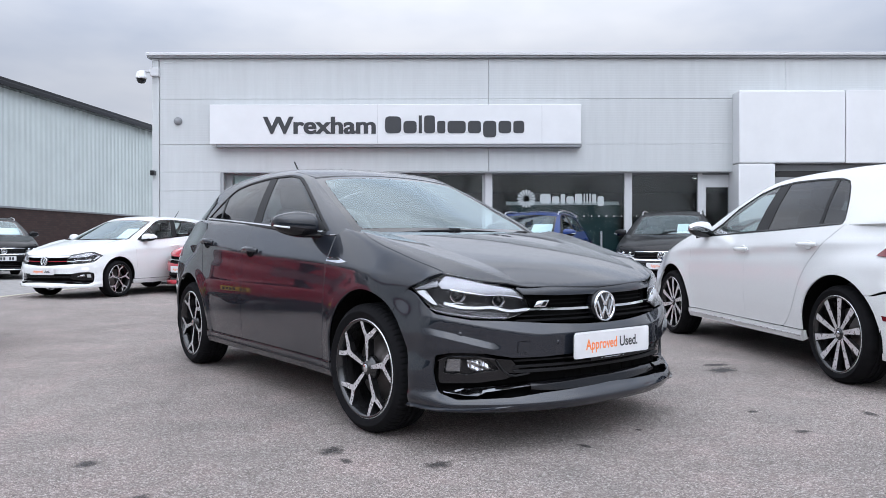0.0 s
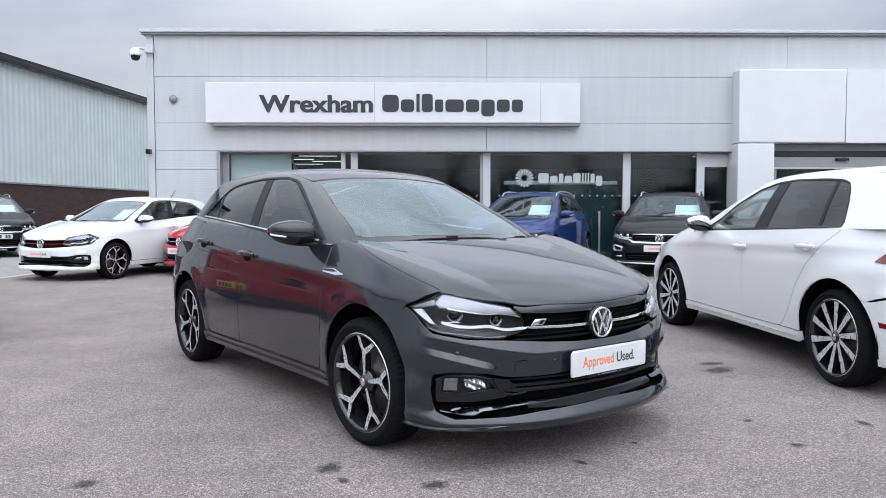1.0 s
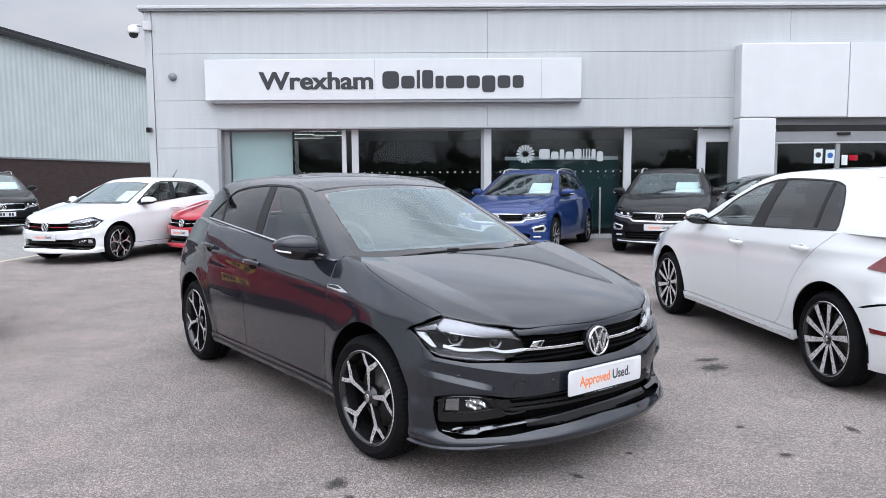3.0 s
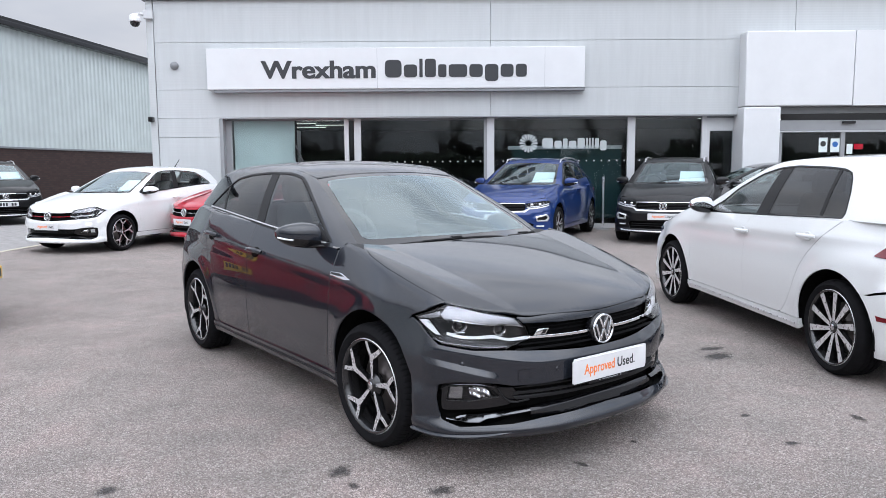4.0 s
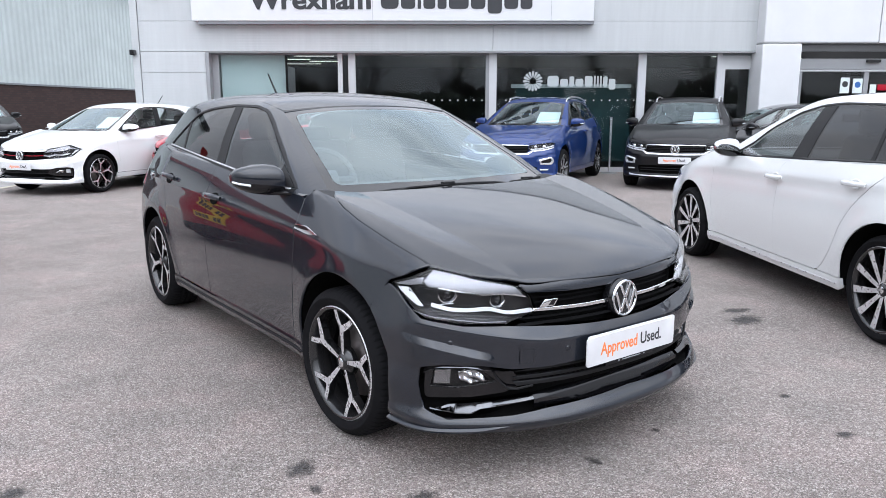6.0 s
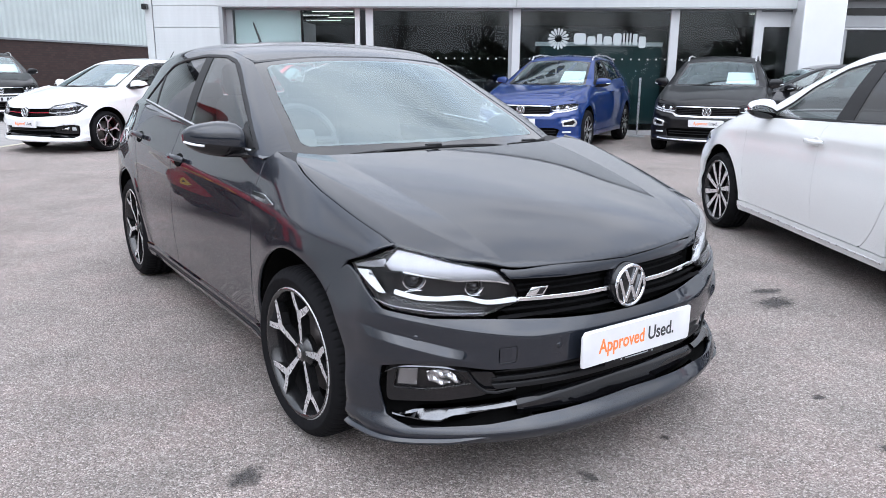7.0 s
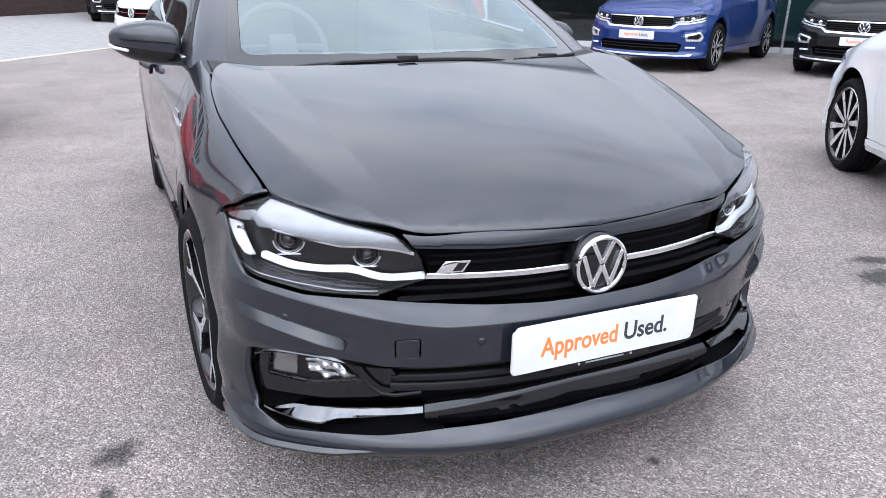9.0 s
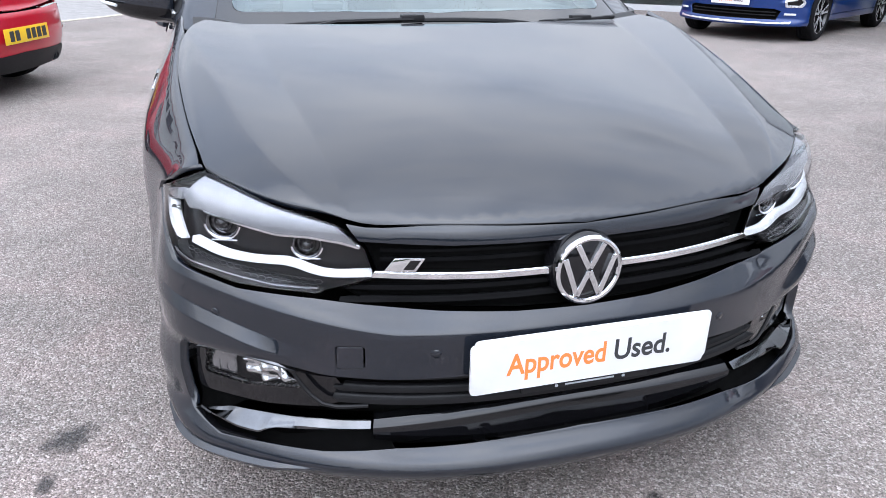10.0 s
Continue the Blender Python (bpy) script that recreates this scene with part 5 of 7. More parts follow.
        P("inner_side", "low", how, [(-0.40, 0.26), (-0.40, 0.50), (-0.30, 0.70), (0.1, 0.74), (0.25, 0.72), (0.25, 0.80)] + [(0.0, 0.86), (-0.30, 0.90)] + [(x, float(zb(x)) - 0.01) for x in (-0.6, -1.5, -2.4, -2.9)]
          + [(-2.95, 0.72), (-2.4, 0.72), (-2.13, 0.50), (-2.13, 0.26)], M_DARK, off=-0.016, lip=0, h=0.08)
        sill = [(-0.362, 0.215, 0.01), (-0.362, zs - 0.004), (-2.182, zs - 0.004), (-2.182, 0.215, 0.01)]
        P("sill", "low", how, sill, colour, off=0.008, lip=0.04)
        if fine or wheels == "turbine":
            P("sill_trim", "low", how, [(-0.37, 0.252), (-0.37, 0.262), (-2.17, 0.262), (-2.17, 0.252)], M_ALLOY if wheels == "turbine" else trim, off=0.016, lip=0.01)
        # wheel housings
        for cx in (0.0, -WB):
            vv, ff = [], []
            for a in np.linspace(-12, 192, 20):
                c, q = cx + (ARCH + 0.012) * math.cos(radians(a)), AZ + (ARCH + 0.012) * math.sin(radians(a))
                vv += [(c, s * 0.835, q), (c, s * 0.52, q), (cx, s * 0.52, AZ)]
            for i in range(19):
                ff += [(3 * i, 3 * i + 1, 3 * i + 4, 3 * i + 3), (3 * i + 1, 3 * i + 2, 3 * i + 5, 3 * i + 4)]
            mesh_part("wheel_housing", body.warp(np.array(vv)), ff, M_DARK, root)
        # cabin side: pillars and roof rail round the side windows
        a_line = [(x, y) for x, y in zip(np.linspace(-0.345, -1.12, 14), np.linspace(0.6655, 0.5335, 14))]
        r_line = [(x, 0.548) for x in np.linspace(-1.2, -2.72, 9)]
        rim_line = [(p[0], z, 0.0, p[1]) for p, z in zip(a_line + r_line, top_zs("high", a_line + r_line))]
        glass = dlo or [(-0.52, 0.978, 0.01), (-0.80, 1.132), (-1.074, 1.268), (-1.20, 1.322), (-1.36, 1.348), (-1.70, 1.354), (-2.05, 1.335), (-2.28, 1.306, 0.06), (-2.46, 1.20), (-2.575, 1.108, 0.02)]
        base = [(x, float(zb(x)) + 0.010) for x in np.linspace(glass[-1][0] + 0.03, -0.6, 6)]
        dlo_full = glass + base
        shell = rim_line + [(-2.86, 1.28), (-2.98, 1.14), (-3.0, float(zb(-3.0)) - 0.01)] + [(x, float(zb(x)) - 0.004) for x in (-2.6, -2.2, -1.5, -0.9, -0.45)] + [(-0.30, 0.955)]
        P("pillar_frame", "high", how, shell, colour, holes=[dlo_full], lip=0.02, gap=0.0012, h=min(h, 0.04))
        # the panes with their black borders
        zbot = lambda x: float(zb(x)) + 0.012
        split, split2, div = posts or ((-1.44, -1.57), (-1.545, -1.665), (-2.235, -2.36))
        top_at = lambda x: float(np.interp(-x, [-p[0] for p in glass], [p[1] for p in glass]))
        front = [p[:2] for p in glass if p[0] > split[1] + 0.02] + [(split[1], top_at(split[1])), (split[0], zbot(split[0]))] + [(x, zbot(x)) for x in (-1.1, -0.8, -0.56)]
        mid = [(split2[0], zbot(split2[0])), (split2[1], top_at(split2[1]))] + [p[:2] for p in glass if split2[1] - 0.02 > p[0] > div[1] + 0.02] + [(div[1], top_at(div[1])), (div[0], zbot(div[0])), (-1.9, zbot(-1.9))]
        last = [(div[0] - 0.02, zbot(div[0])), (div[1] - 0.02, top_at(div[1] - 0.02))] + [p[:2] for p in glass if p[0] < div[1] - 0.03]
        if div[1] < -2.4 or dlo is None:
            last += [(glass[-1][0] + 0.03, zbot(glass[-1][0]))] if zbot(glass[-1][0]) < glass[-1][1] else []
        P("door_window", "high", how, front, M_SIDEGLASS, fd, off=-0.004, lip=0, gap=0.004)
        P("door_window", "high", how, mid, M_TINT if (fine or dlo) else M_SIDEGLASS, rd, off=-0.004, lip=0, gap=0.004)
        P("quarter_window", "high", how, last, M_TINT if (fine or dlo) else M_SIDEGLASS, off=-0.004, lip=0, gap=0.004)
        post = [(split[0] + 0.012, zbot(split[0])), (split[1] + 0.012, top_at(split[1]) - 0.002), (split2[1] - 0.012, top_at(split2[1]) - 0.002), (split2[0] - 0.012, zbot(split2[0]))]
        P("door_post", "high", how, post, M_TRIM, off=-0.001, lip=0.02)
        P("window_divider", "high", how, [(div[0] + 0.008, zbot(div[0])), (div[1] + 0.008, top_at(div[1])), (div[1] - 0.028, top_at(div[1] - 0.02)), (div[0] - 0.028, zbot(div[0]))], M_TRIM, off=-0.001, lip=0.02)
        if dlo is None:
            P("mirror_sail", "high", how, [(-0.545, 0.990), (-0.715, 1.080), (-0.70, zbot(-0.70) + 0.004), (-0.58, zbot(-0.58) + 0.004)], M_TRIM, fd, off=-0.001, lip=0.01, gap=0.0)
        # bright strip under the windows
        P("waist_strip", "high", how, [(x, zbot(x) - 0.002) for x in np.linspace(-0.56, glass[-1][0], 7)] + [(x, zbot(x) + 0.006) for x in np.linspace(glass[-1][0], -0.56, 7)],
          M_ALLOY if fine else M_GLOSSBLACK, off=0.003, lip=0.008, gap=0.0)
        # shoulder between the doors and the cabin
        sx = np.linspace(-0.44, -2.98, 50)
        lo_ = skin(body, "low", how, sx, [float(zb(x)) - 0.003 for x in sx])
        hi_ = skin(body, "high", how, sx, [float(zb(x)) + 0.004 for x in sx])
        vv = body.warp(np.stack([lo_ - [0, 0, 0.012], lo_, hi_], 1).reshape(-1, 3))
        part("waist_shoulder", _bm_of(vv, [(3 * i + j, 3 * i + j + 1, 3 * i + j + 4, 3 * i + j + 3) for i in range(49) for j in (0, 1)]), colour, root)
        # rubber border round the side windows
        grow = shrink(outline(dlo_full, 0.02), -0.012)
        P("window_border", "high", how, [tuple(p) for p in grow[::3]], M_TRIM, holes=[dlo_full], off=0.0015, lip=0.006, gap=0.0, h=min(h, 0.04))
        # handles
        for dr, (hx, hz) in zip((fd, rd), handles):
            pl, nr = on_skin(body, "low", how, hx, hz, 0.0)
            cup = lathe([(0.0001, 0.0), (0.03, 0.001), (0.042, -0.003), (0.046, 0.003)], 20)
            mat4 = facing(pl, nr)
            cv_, cf_ = cup
            # near-black when fine: the recess shade is put into the cup's colour
            mesh_part("handle_cup", [mat4 @ Vector((v[0] * 1.2, v[1], v[2] * 0.75)) for v in cv_], [tuple(reversed(q)) for q in cf_], M_DARK if fine else colour, dr)
            bm = bmesh.new()
            n_s = 9
            tube_bm([(-0.105 + 0.21 * i / (n_s - 1), -0.012 - 0.030 * math.sin(math.pi * i / (n_s - 1)) ** 0.6, 0.004) for i in range(n_s)], [0.010] + [0.0135] * (n_s - 2) + [0.010], 10, bm)
            bmesh.ops.transform(bm, matrix=mat4 @ Matrix.Diagonal((1, 1, 1.15, 1)), verts=bm.verts)
            part("door_handle", bm, colour, dr, "chrome-edged dark door handle" if fine else "")
        # mirror on its arm
        mz_top = cv((0.0, 1.058), (0.12, 1.082), (0.4, 1.090), (0.7, 1.081), (0.9, 1.066), (1.0, 1.046))
        mz_low = cv((0.0, 0.944), (0.3, 0.944), (0.6, 0.954), (0.85, 0.976), (1.0, 1.004))
        mx_fr = cv((0.0, 0.075), (0.4, 0.080), (0.8, 0.055), (1.0, 0.012))
        bm = bmesh.new()
        rings, nseg = [], 24
        for t in (0.0, 0.02, 0.06, 0.14, 0.24, 0.36, 0.48, 0.60, 0.72, 0.82, 0.90, 0.95, 0.985, 1.0):
            zt_, zl_, xf_ = float(mz_top(t)), float(mz_low(t)), float(mx_fr(t))
            k_ = 1.0 if 0.02 < t < 0.97 else (0.72 if t in (0.0, 1.0) else 0.93)
            ring = []
            for q in range(nseg):
                a = 2 * math.pi * q / nseg
                ca, sa = math.cos(a), math.sin(a)
                ex_ = (abs(ca) ** 0.7) * (1 if ca > 0 else -1)
                ez_ = (abs(sa) ** 0.75) * (1 if sa > 0 else -1)
                x = -0.665 - 0.045 * t + (xf_ if ca > 0 else 0.045 + 0.0 * t) * ex_ * k_
                z = (zt_ + zl_) / 2 + (zt_ - zl_) / 2 * ez_ * k_
                ring.append(bm.verts.new((x, s * (0.776 + 0.222 * t), z)))
            rings.append(ring)
        for ra, rb_ in zip(rings, rings[1:]):
            for q in range(nseg):
                bm.faces.new((ra[q], ra[(q + 1) % nseg], rb_[(q + 1) % nseg], rb_[q]))
        bm.faces.new(rings[0])
        bm.faces.new(rings[-1])
        bmesh.ops.recalc_face_normals(bm, faces=bm.faces)
        low_bm = bm.copy()
        tilt_n = Vector((0, -s * 0.13, 1)).normalized()
        for b2, keep_up in ((bm, True), (low_bm, False)):
            bmesh.ops.bisect_plane(b2, geom=list(b2.verts) + list(b2.edges) + list(b2.faces), plane_co=(0, s * 0.88, 0.998), plane_no=tilt_n, clear_outer=not keep_up, clear_inner=keep_up)
        if fine and s > 0:     # folded in against the door
            for b2 in (bm, low_bm):
                bmesh.ops.rotate(b2, cent=(-0.70, 0.80, 1.0), matrix=Matrix.Rotation(radians(82), 3, "Z"), verts=b2.verts)
                bmesh.ops.translate(b2, vec=(-0.07, -0.035, -0.02), verts=b2.verts)
        for b2 in (bm, low_bm):
            for v in b2.verts:
                v.co = Vector(body.warp(np.array([v.co]))[0])
        mir = part("wing_mirror", bm, black_mirror or colour, fd, "smooth mirror cap" if black_mirror is None else "silver mirror cap", angle=1.0)
        part("mirror_foot", low_bm, M_GLOSSBLACK, mir, angle=1.0)
        arm = bmesh.new()
        tube_bm([body.warp(np.array([q]))[0] for q in ((-0.66, s * 0.84, 0.962), (-0.62, s * 0.79, 0.958), (-0.56, s * 0.745, 0.955))], [0.034, 0.028, 0.034], 12, arm)
        for v in arm.verts:
            v.co.z = 0.958 * body.sz + (v.co.z - 0.958 * body.sz) * 0.5
        part("mirror_arm", arm, M_GLOSSBLACK, mir)
        ind = bmesh.new()
        ends = [Vector(q) for q in ((-0.612, s * 0.945, 0.998), (-0.655, s * 0.984, 1.004), (-0.695, s * 0.998, 1.010))]
        if fine and s > 0:
            hinge = Matrix.Translation((-0.77, 0.765, 0.98)) @ Matrix.Rotation(radians(82), 4, "Z") @ Matrix.Translation((0.70, -0.80, -1.0))
            ends = [hinge @ q for q in ends]
        tube_bm([body.warp(np.array([q]))[0] for q in ends], 0.005, 8, ind)
        part("indicator", ind, M_LAMPWHITE, mir, "clear indicator strip")
    # windscreen, its border, roof
    ws = [(-0.215, 0.0), (-0.235, 0.2), (-0.278, 0.42), (-0.345, 0.676, 0.02), (-0.735, 0.616), (-1.116, 0.543, 0.02), (-1.112, 0.3), (-1.10, 0.0)]
    ws_full = ws + [(p[0], -p[1], *p[2:]) for p in reversed(ws[1:-1])]
    wi = [(-0.30, 0.0), (-0.318, 0.2), (-0.365, 0.42), (-0.425, 0.610, 0.05), (-0.75, 0.560), (-1.072, 0.494, 0.04), (-1.068, 0.3), (-1.058, 0.0)]
    wi_full = wi + [(p[0], -p[1], *p[2:]) for p in reversed(wi[1:-1])]
    glass_ob = P("windscreen", "high", "top", wi_full, M_GLASS, off=-0.003, lip=0, gap=0.0)
    glass_ob.visible_shadow = False
    P("windscreen_border", "high", "top", ws_full, M_FRIT, holes=[wi_full], off=-0.003, lip=0.01, gap=0.002, h=min(h, 0.03))
    rf = [(-1.108, 0.0), (-1.12, 0.3), (-1.135, 0.53, 0.02), (-1.2, 0.552), (-2.0, 0.556), (-2.74, 0.545, 0.04), (-2.80, 0.3), (-2.82, 0.0)]
    P("roof", "high", "top", rf + [(p[0], -p[1], *p[2:]) for p in reversed(rf[1:-1])], colour, lip=0.015, gap=0.003)
    # tail
    hatch = both([(0.0, 1.15), (0.60, 1.13), (0.72, 1.05, 0.02), (0.70, 0.66, 0.03), (0.0, 0.64)])
    P("tailgate", "low", "rear", [(u, min(z, 1.085), *r) for u, z, *r in hatch], colour)
    P("rear_window", "high", "rear", both([(0.0, 1.37), (0.46, 1.355, 0.03), (0.60, 1.13, 0.03), (0.0, 1.11)]), M_TINT, off=-0.004, lip=0.0)
    P("rear_pillar", "high", "rear", both([(0.0, 1.405), (0.50, 1.385, 0.04), (0.83, 1.06), (0.0, 1.06)]), colour, holes=[both([(0.0, 1.37), (0.46, 1.355, 0.03), (0.60, 1.13, 0.03), (0.0, 1.11)])], off=0.002)
    rear_arch = []
    for a in (136, 146, 156, 168, 180, 192, 200):
        x, z = -WB + ARCH * math.cos(radians(a)), AZ + ARCH * math.sin(radians(a))
        rear_arch.append((SC * math.atan2(float(body.side(np.array([x]), np.array([z]))[0]) - 0.004, -2.5 - x), z))
    rb = both([(0.0, 0.63), (0.70, 0.635), (0.85, 0.63), (0.97, 0.597), (1.03, 0.58)] + rear_arch + [(0.9, 0.19), (0.0, 0.20)])
    P("rear_bumper", "low", "rear", rb, colour)
    P("rear_diffuser", "low", "rear", both([(0.0, 0.34), (0.72, 0.32, 0.03), (0.84, 0.26), (0.80, 0.205), (0.0, 0.195)]), M_TRIM, off=0.006, lip=0.03)
    for sgn in (1, -1):
        lamp = [(0.50, 0.965, 0.01), (0.86, 0.962, 0.02), (1.035, 0.815, 0.012), (0.86, 0.80, 0.02), (0.52, 0.80, 0.02)]
        P("tail_lamp", "low", "rear", lamp if sgn > 0 else mirrored(lamp), M_REDLAMP, off=0.007, lip=0.02, label="dark red tail lamp")
        if tail_detail:
            P("reflector", "low", "rear", [(0.80 * sgn, 0.455), (0.98 * sgn, 0.47), (0.97 * sgn, 0.435), (0.80 * sgn, 0.43)], M_REDLAMP, off=0.005, lip=0.01)
            for q in (0.50, 0.57):
                pl, nr = on_skin(body, "low", "rear", q * sgn, 0.245)
                bm = tube_bm([pl + Vector((0.10, 0, 0)), pl + Vector((-0.012, 0, 0))], 0.036, 20, cap=False)
                part("exhaust_tip", bm, M_CHROME, root)
                # near-black plug for the shade inside the pipe
                bm = tube_bm([pl + Vector((0.05, 0, 0)), pl + Vector((0.02, 0, 0))], 0.035, 20)
                part("exhaust_bore", bm, M_DARK, root)
    if rear_plate:
        pl, nr = on_skin(body, "low", "rear", 0.0, plate_z, 0.012)
        pb = part("rear_plate", box_bm(-0.007, 0.0, -0.26, 0.26, -0.056, 0.056, 0.004), M_YELLOW, root, "yellow rear number plate")
        pb.location = pl
        for i in range(7):
            if i != 4:
                bb = part("plate_bar", box_bm(-0.010, -0.0065, -0.225 + i * 0.064, -0.18 + i * 0.064, -0.037, 0.037), M_INK, pb)
    # front end
    if nose and silver_front:
        crossover_front(root, body, P, colour, plate, h)
    elif nose:
        front_end(root, body, P, colour, fine, plate, silver_front, red_line, grille, h)
    # roof rails, aerial
    if rails:
        for s in (1, -1):
            pts = [body.warp(np.array([[x, s * 0.535, top_z("high", x, 0.535) + dz]]))[0] for x, dz in ((-1.2, 0.0), (-1.28, 0.035), (-1.6, 0.045), (-2.2, 0.045), (-2.55, 0.035), (-2.66, 0.0))]
            part("roof_rail", tube_bm(pts, 0.014, 8), M_ALLOY, root, "silver roof rail")
    if fine or not rails:
        a0 = body.warp(np.array([[-2.38, 0.0, top_z("high", -2.38, 0.0)]]))[0]
        bm = tube_bm([a0, a0 + np.array([-0.035, 0, 0.03]), a0 + np.array([-0.15, 0, 0.155])], [0.013, 0.008, 0.0055], 8)
        part("aerial", bm, M_TRIM, root, "short black roof aerial")
    # wipers
    for line in (((-0.298, -0.47), (-0.265, -0.26), (-0.249, -0.05), (-0.252, 0.27)), ((-0.262, 0.31), (-0.30, 0.46), (-0.372, 0.63))):
        wx = cs(*[(y, x) for x, y in line])
        ys = np.linspace(line[0][1], line[-1][1], 11)
        pts = [(float(wx(y)), float(y)) for y in ys]
        low = [Vector(body.warp(np.array([[x, y, z]]))[0]) for (x, y), z in zip(pts, top_zs("high", pts))]
        wp = part("wiper", tube_bm([p + Vector((0.004, 0, 0.010)) for p in low], [0.005] + [0.007] * 9 + [0.004], 6), M_TRIM, root, "black wiper blade")
        part("wiper_arm", tube_bm([p + Vector((0.014, 0, 0.014)) for p in low[5:1:-1]] + [low[1] + Vector((0.03, 0, 0.004))], 0.0055, 6), M_TRIM, wp)
        part("wiper_joint", box_bm(low[5].x - 0.010, low[5].x + 0.016, low[5].y - 0.035, low[5].y + 0.035, low[5].z + 0.004, low[5].z + 0.026, 0.004), M_TRIM, wp)
    # seats, dashboard, wheel
    W = lambda q: Vector(body.warp(np.array([q]))[0])
    for y in (-0.36, 0.36):
        st = rounded_block("front_seat", (0.50, 0.48, 0.16), W((-1.30, y, 0.55)), M_SEAT, root, 0.06, 4)
        rounded_block("seat_back", (0.16, 0.46, 0.60), W((-1.62, y, 0.86)), M_SEAT, st, 0.07, -14, taper=0.82)
        rounded_block("headrest", (0.10, 0.26, 0.17), W((-1.72, y, 1.235)), M_SEAT, st, 0.045, -10)
        for q in (-0.06, 0.06):
            part("headrest_stalk", tube_bm([W((-1.70, y + q, 1.10)), W((-1.71, y + q, 1.18))], 0.007, 6), M_CHROME, st)
    bn = rounded_block("rear_seat", (0.45, 1.25, 0.18), W((-2.15, 0, 0.56)), M_SEAT, root, 0.06, 4)
    rounded_block("seat_back", (0.15, 1.22, 0.55), W((-2.46, 0, 0.84)), M_SEAT, bn, 0.06, -18)
    for y in (-0.36, 0.36):
        rounded_block("headrest", (0.09, 0.26, 0.13), W((-2.55, y, 1.14)), M_SEAT, bn, 0.04, -12)
    ds = rounded_block("dashboard", (0.50, 1.36, 0.22), W((-0.66, 0, 0.86)), M_DASH, root, 0.06, -6, "dark grey dashboard")
    rounded_block("door_shelf", (1.2, 0.05, 0.35), W((-1.3, -0.72, 0.78)), M_DASH, root, 0.02)
    rounded_block("door_shelf", (1.2, 0.05, 0.35), W((-1.3, 0.72, 0.78)), M_DASH, root, 0.02)
    bm = bmesh.new()
    ring = [Vector((0.0, 0.18 * math.cos(a), 0.18 * math.sin(a))) for a in np.linspace(0, 2 * math.pi, 33)]
    tube_bm(ring, 0.016, 8, bm, cap=False)
    for a in (-100, 0, 180):
        tube_bm([(0.02, 0, 0), (0.0, 0.17 * math.cos(radians(a)), 0.17 * math.sin(radians(a)))], 0.018, 8, bm)
    box_bm(-0.01, 0.05, -0.06, 0.06, -0.05, 0.05, 0.02, bm)
    bmesh.ops.transform(bm, matrix=Matrix.Translation(W((-1.0, -0.36, 0.955))) @ Matrix.Rotation(radians(-24), 4, "Y"), verts=bm.verts)
    part("steering_wheel", bm, M_DASH, root, "dark steering wheel behind the windscreen")
    rv = rounded_block("inner_mirror", (0.03, 0.22, 0.06), W((-0.98, 0.02, 1.255)), M_TRIM, root, 0.012)
    bm = tube_bm([W((-1.02, 0.02, 1.27)), W((-1.045, 0.02, 1.318))], 0.012, 8)
    part("mirror_stem", bm, M_TRIM, rv)
    # price cards behind the glass
    for i in range(cards):
        card = box_bm(-0.23, 0.23, -0.002, 0.002, -0.15, 0.19)
        bmesh.ops.transform(card, matrix=Matrix.Translation(W((-0.80, 0.36, 1.085))) @ Matrix.Rotation(radians(90), 4, "Z") @ Matrix.Rotation(radians(-58), 4, "X"), verts=card.verts)
        cd = part("price_card", card, M_PAPER, root, "pale green price card behind the windscreen")
        for j, (c0, c1, z0, z1) in enumerate(((-0.12, 0.16, -0.02, 0.035), (-0.16, 0.16, -0.065, -0.053), (-0.16, 0.16, -0.105, -0.093))):
            ln = box_bm(c0, c1, 0.0025, 0.004, z0, z1)
            bmesh.ops.transform(ln, matrix=Matrix.Translation(W((-0.80, 0.36, 1.085))) @ Matrix.Rotation(radians(90), 4, "Z") @ Matrix.Rotation(radians(-58), 4, "X"), verts=ln.verts)
            part("print_bar", ln, M_GREYINK, cd)
    # wheels
    k = 0
    first = None
    for cx in (0.0, -WB):
        for s in (-1, 1):
            wy = 0.852 * body.sy if cx == 0 else 0.848 * body.sy
            x = float(body.warp(np.array([[cx, 0, 0]]))[0, 0])
            if first is None:
                wh = first = wheel_parts(wheels, radius, rim, 0.205, seg=240 if fine else 60, caliper=caliper)
            else:
                wh = copy_thing(first, Matrix.Identity(4))
            wh.parent = root
            wh.matrix_basis = Matrix.Translation((x, s * wy, radius - lift)) @ Matrix.Rotation(radians(steer if cx == 0 else 0), 4, "Z") @ (Matrix.Identity(4) if s < 0 else Matrix.Rotation(math.pi, 4, "Z")) @ Matrix.Rotation(radians(turn[k]), 4, "Y")
            k += 1
    root.matrix_basis = Matrix.Translation((place[0], place[1], lift)) @ Matrix.Rotation(radians(heading), 4, "Z")
    return root

# ---- ground ----
def grid_sheet(name, x0, x1, y0, y1, z, mat, parent=None):
    return mesh_part(name, [(x0, y0, z), (x1, y0, z), (x1, y1, z), (x0, y1, z)], [(0, 1, 2, 3)], mat, parent, smooth=False)


tagged(grid_sheet("ground", -600, 600, -600, 600, 0.0, M_ASPHALT), "worn grey asphalt forecourt", "ground", kind="structure")
M_PAVE = plain("pale_concrete", (0.27, 0.258, 0.25), 0.85, scale=6, vary=0.18, bumpy=0.002)
M_LINE = plain("worn_cream_paint", (0.50, 0.46, 0.36), 0.7, scale=30, vary=0.3)
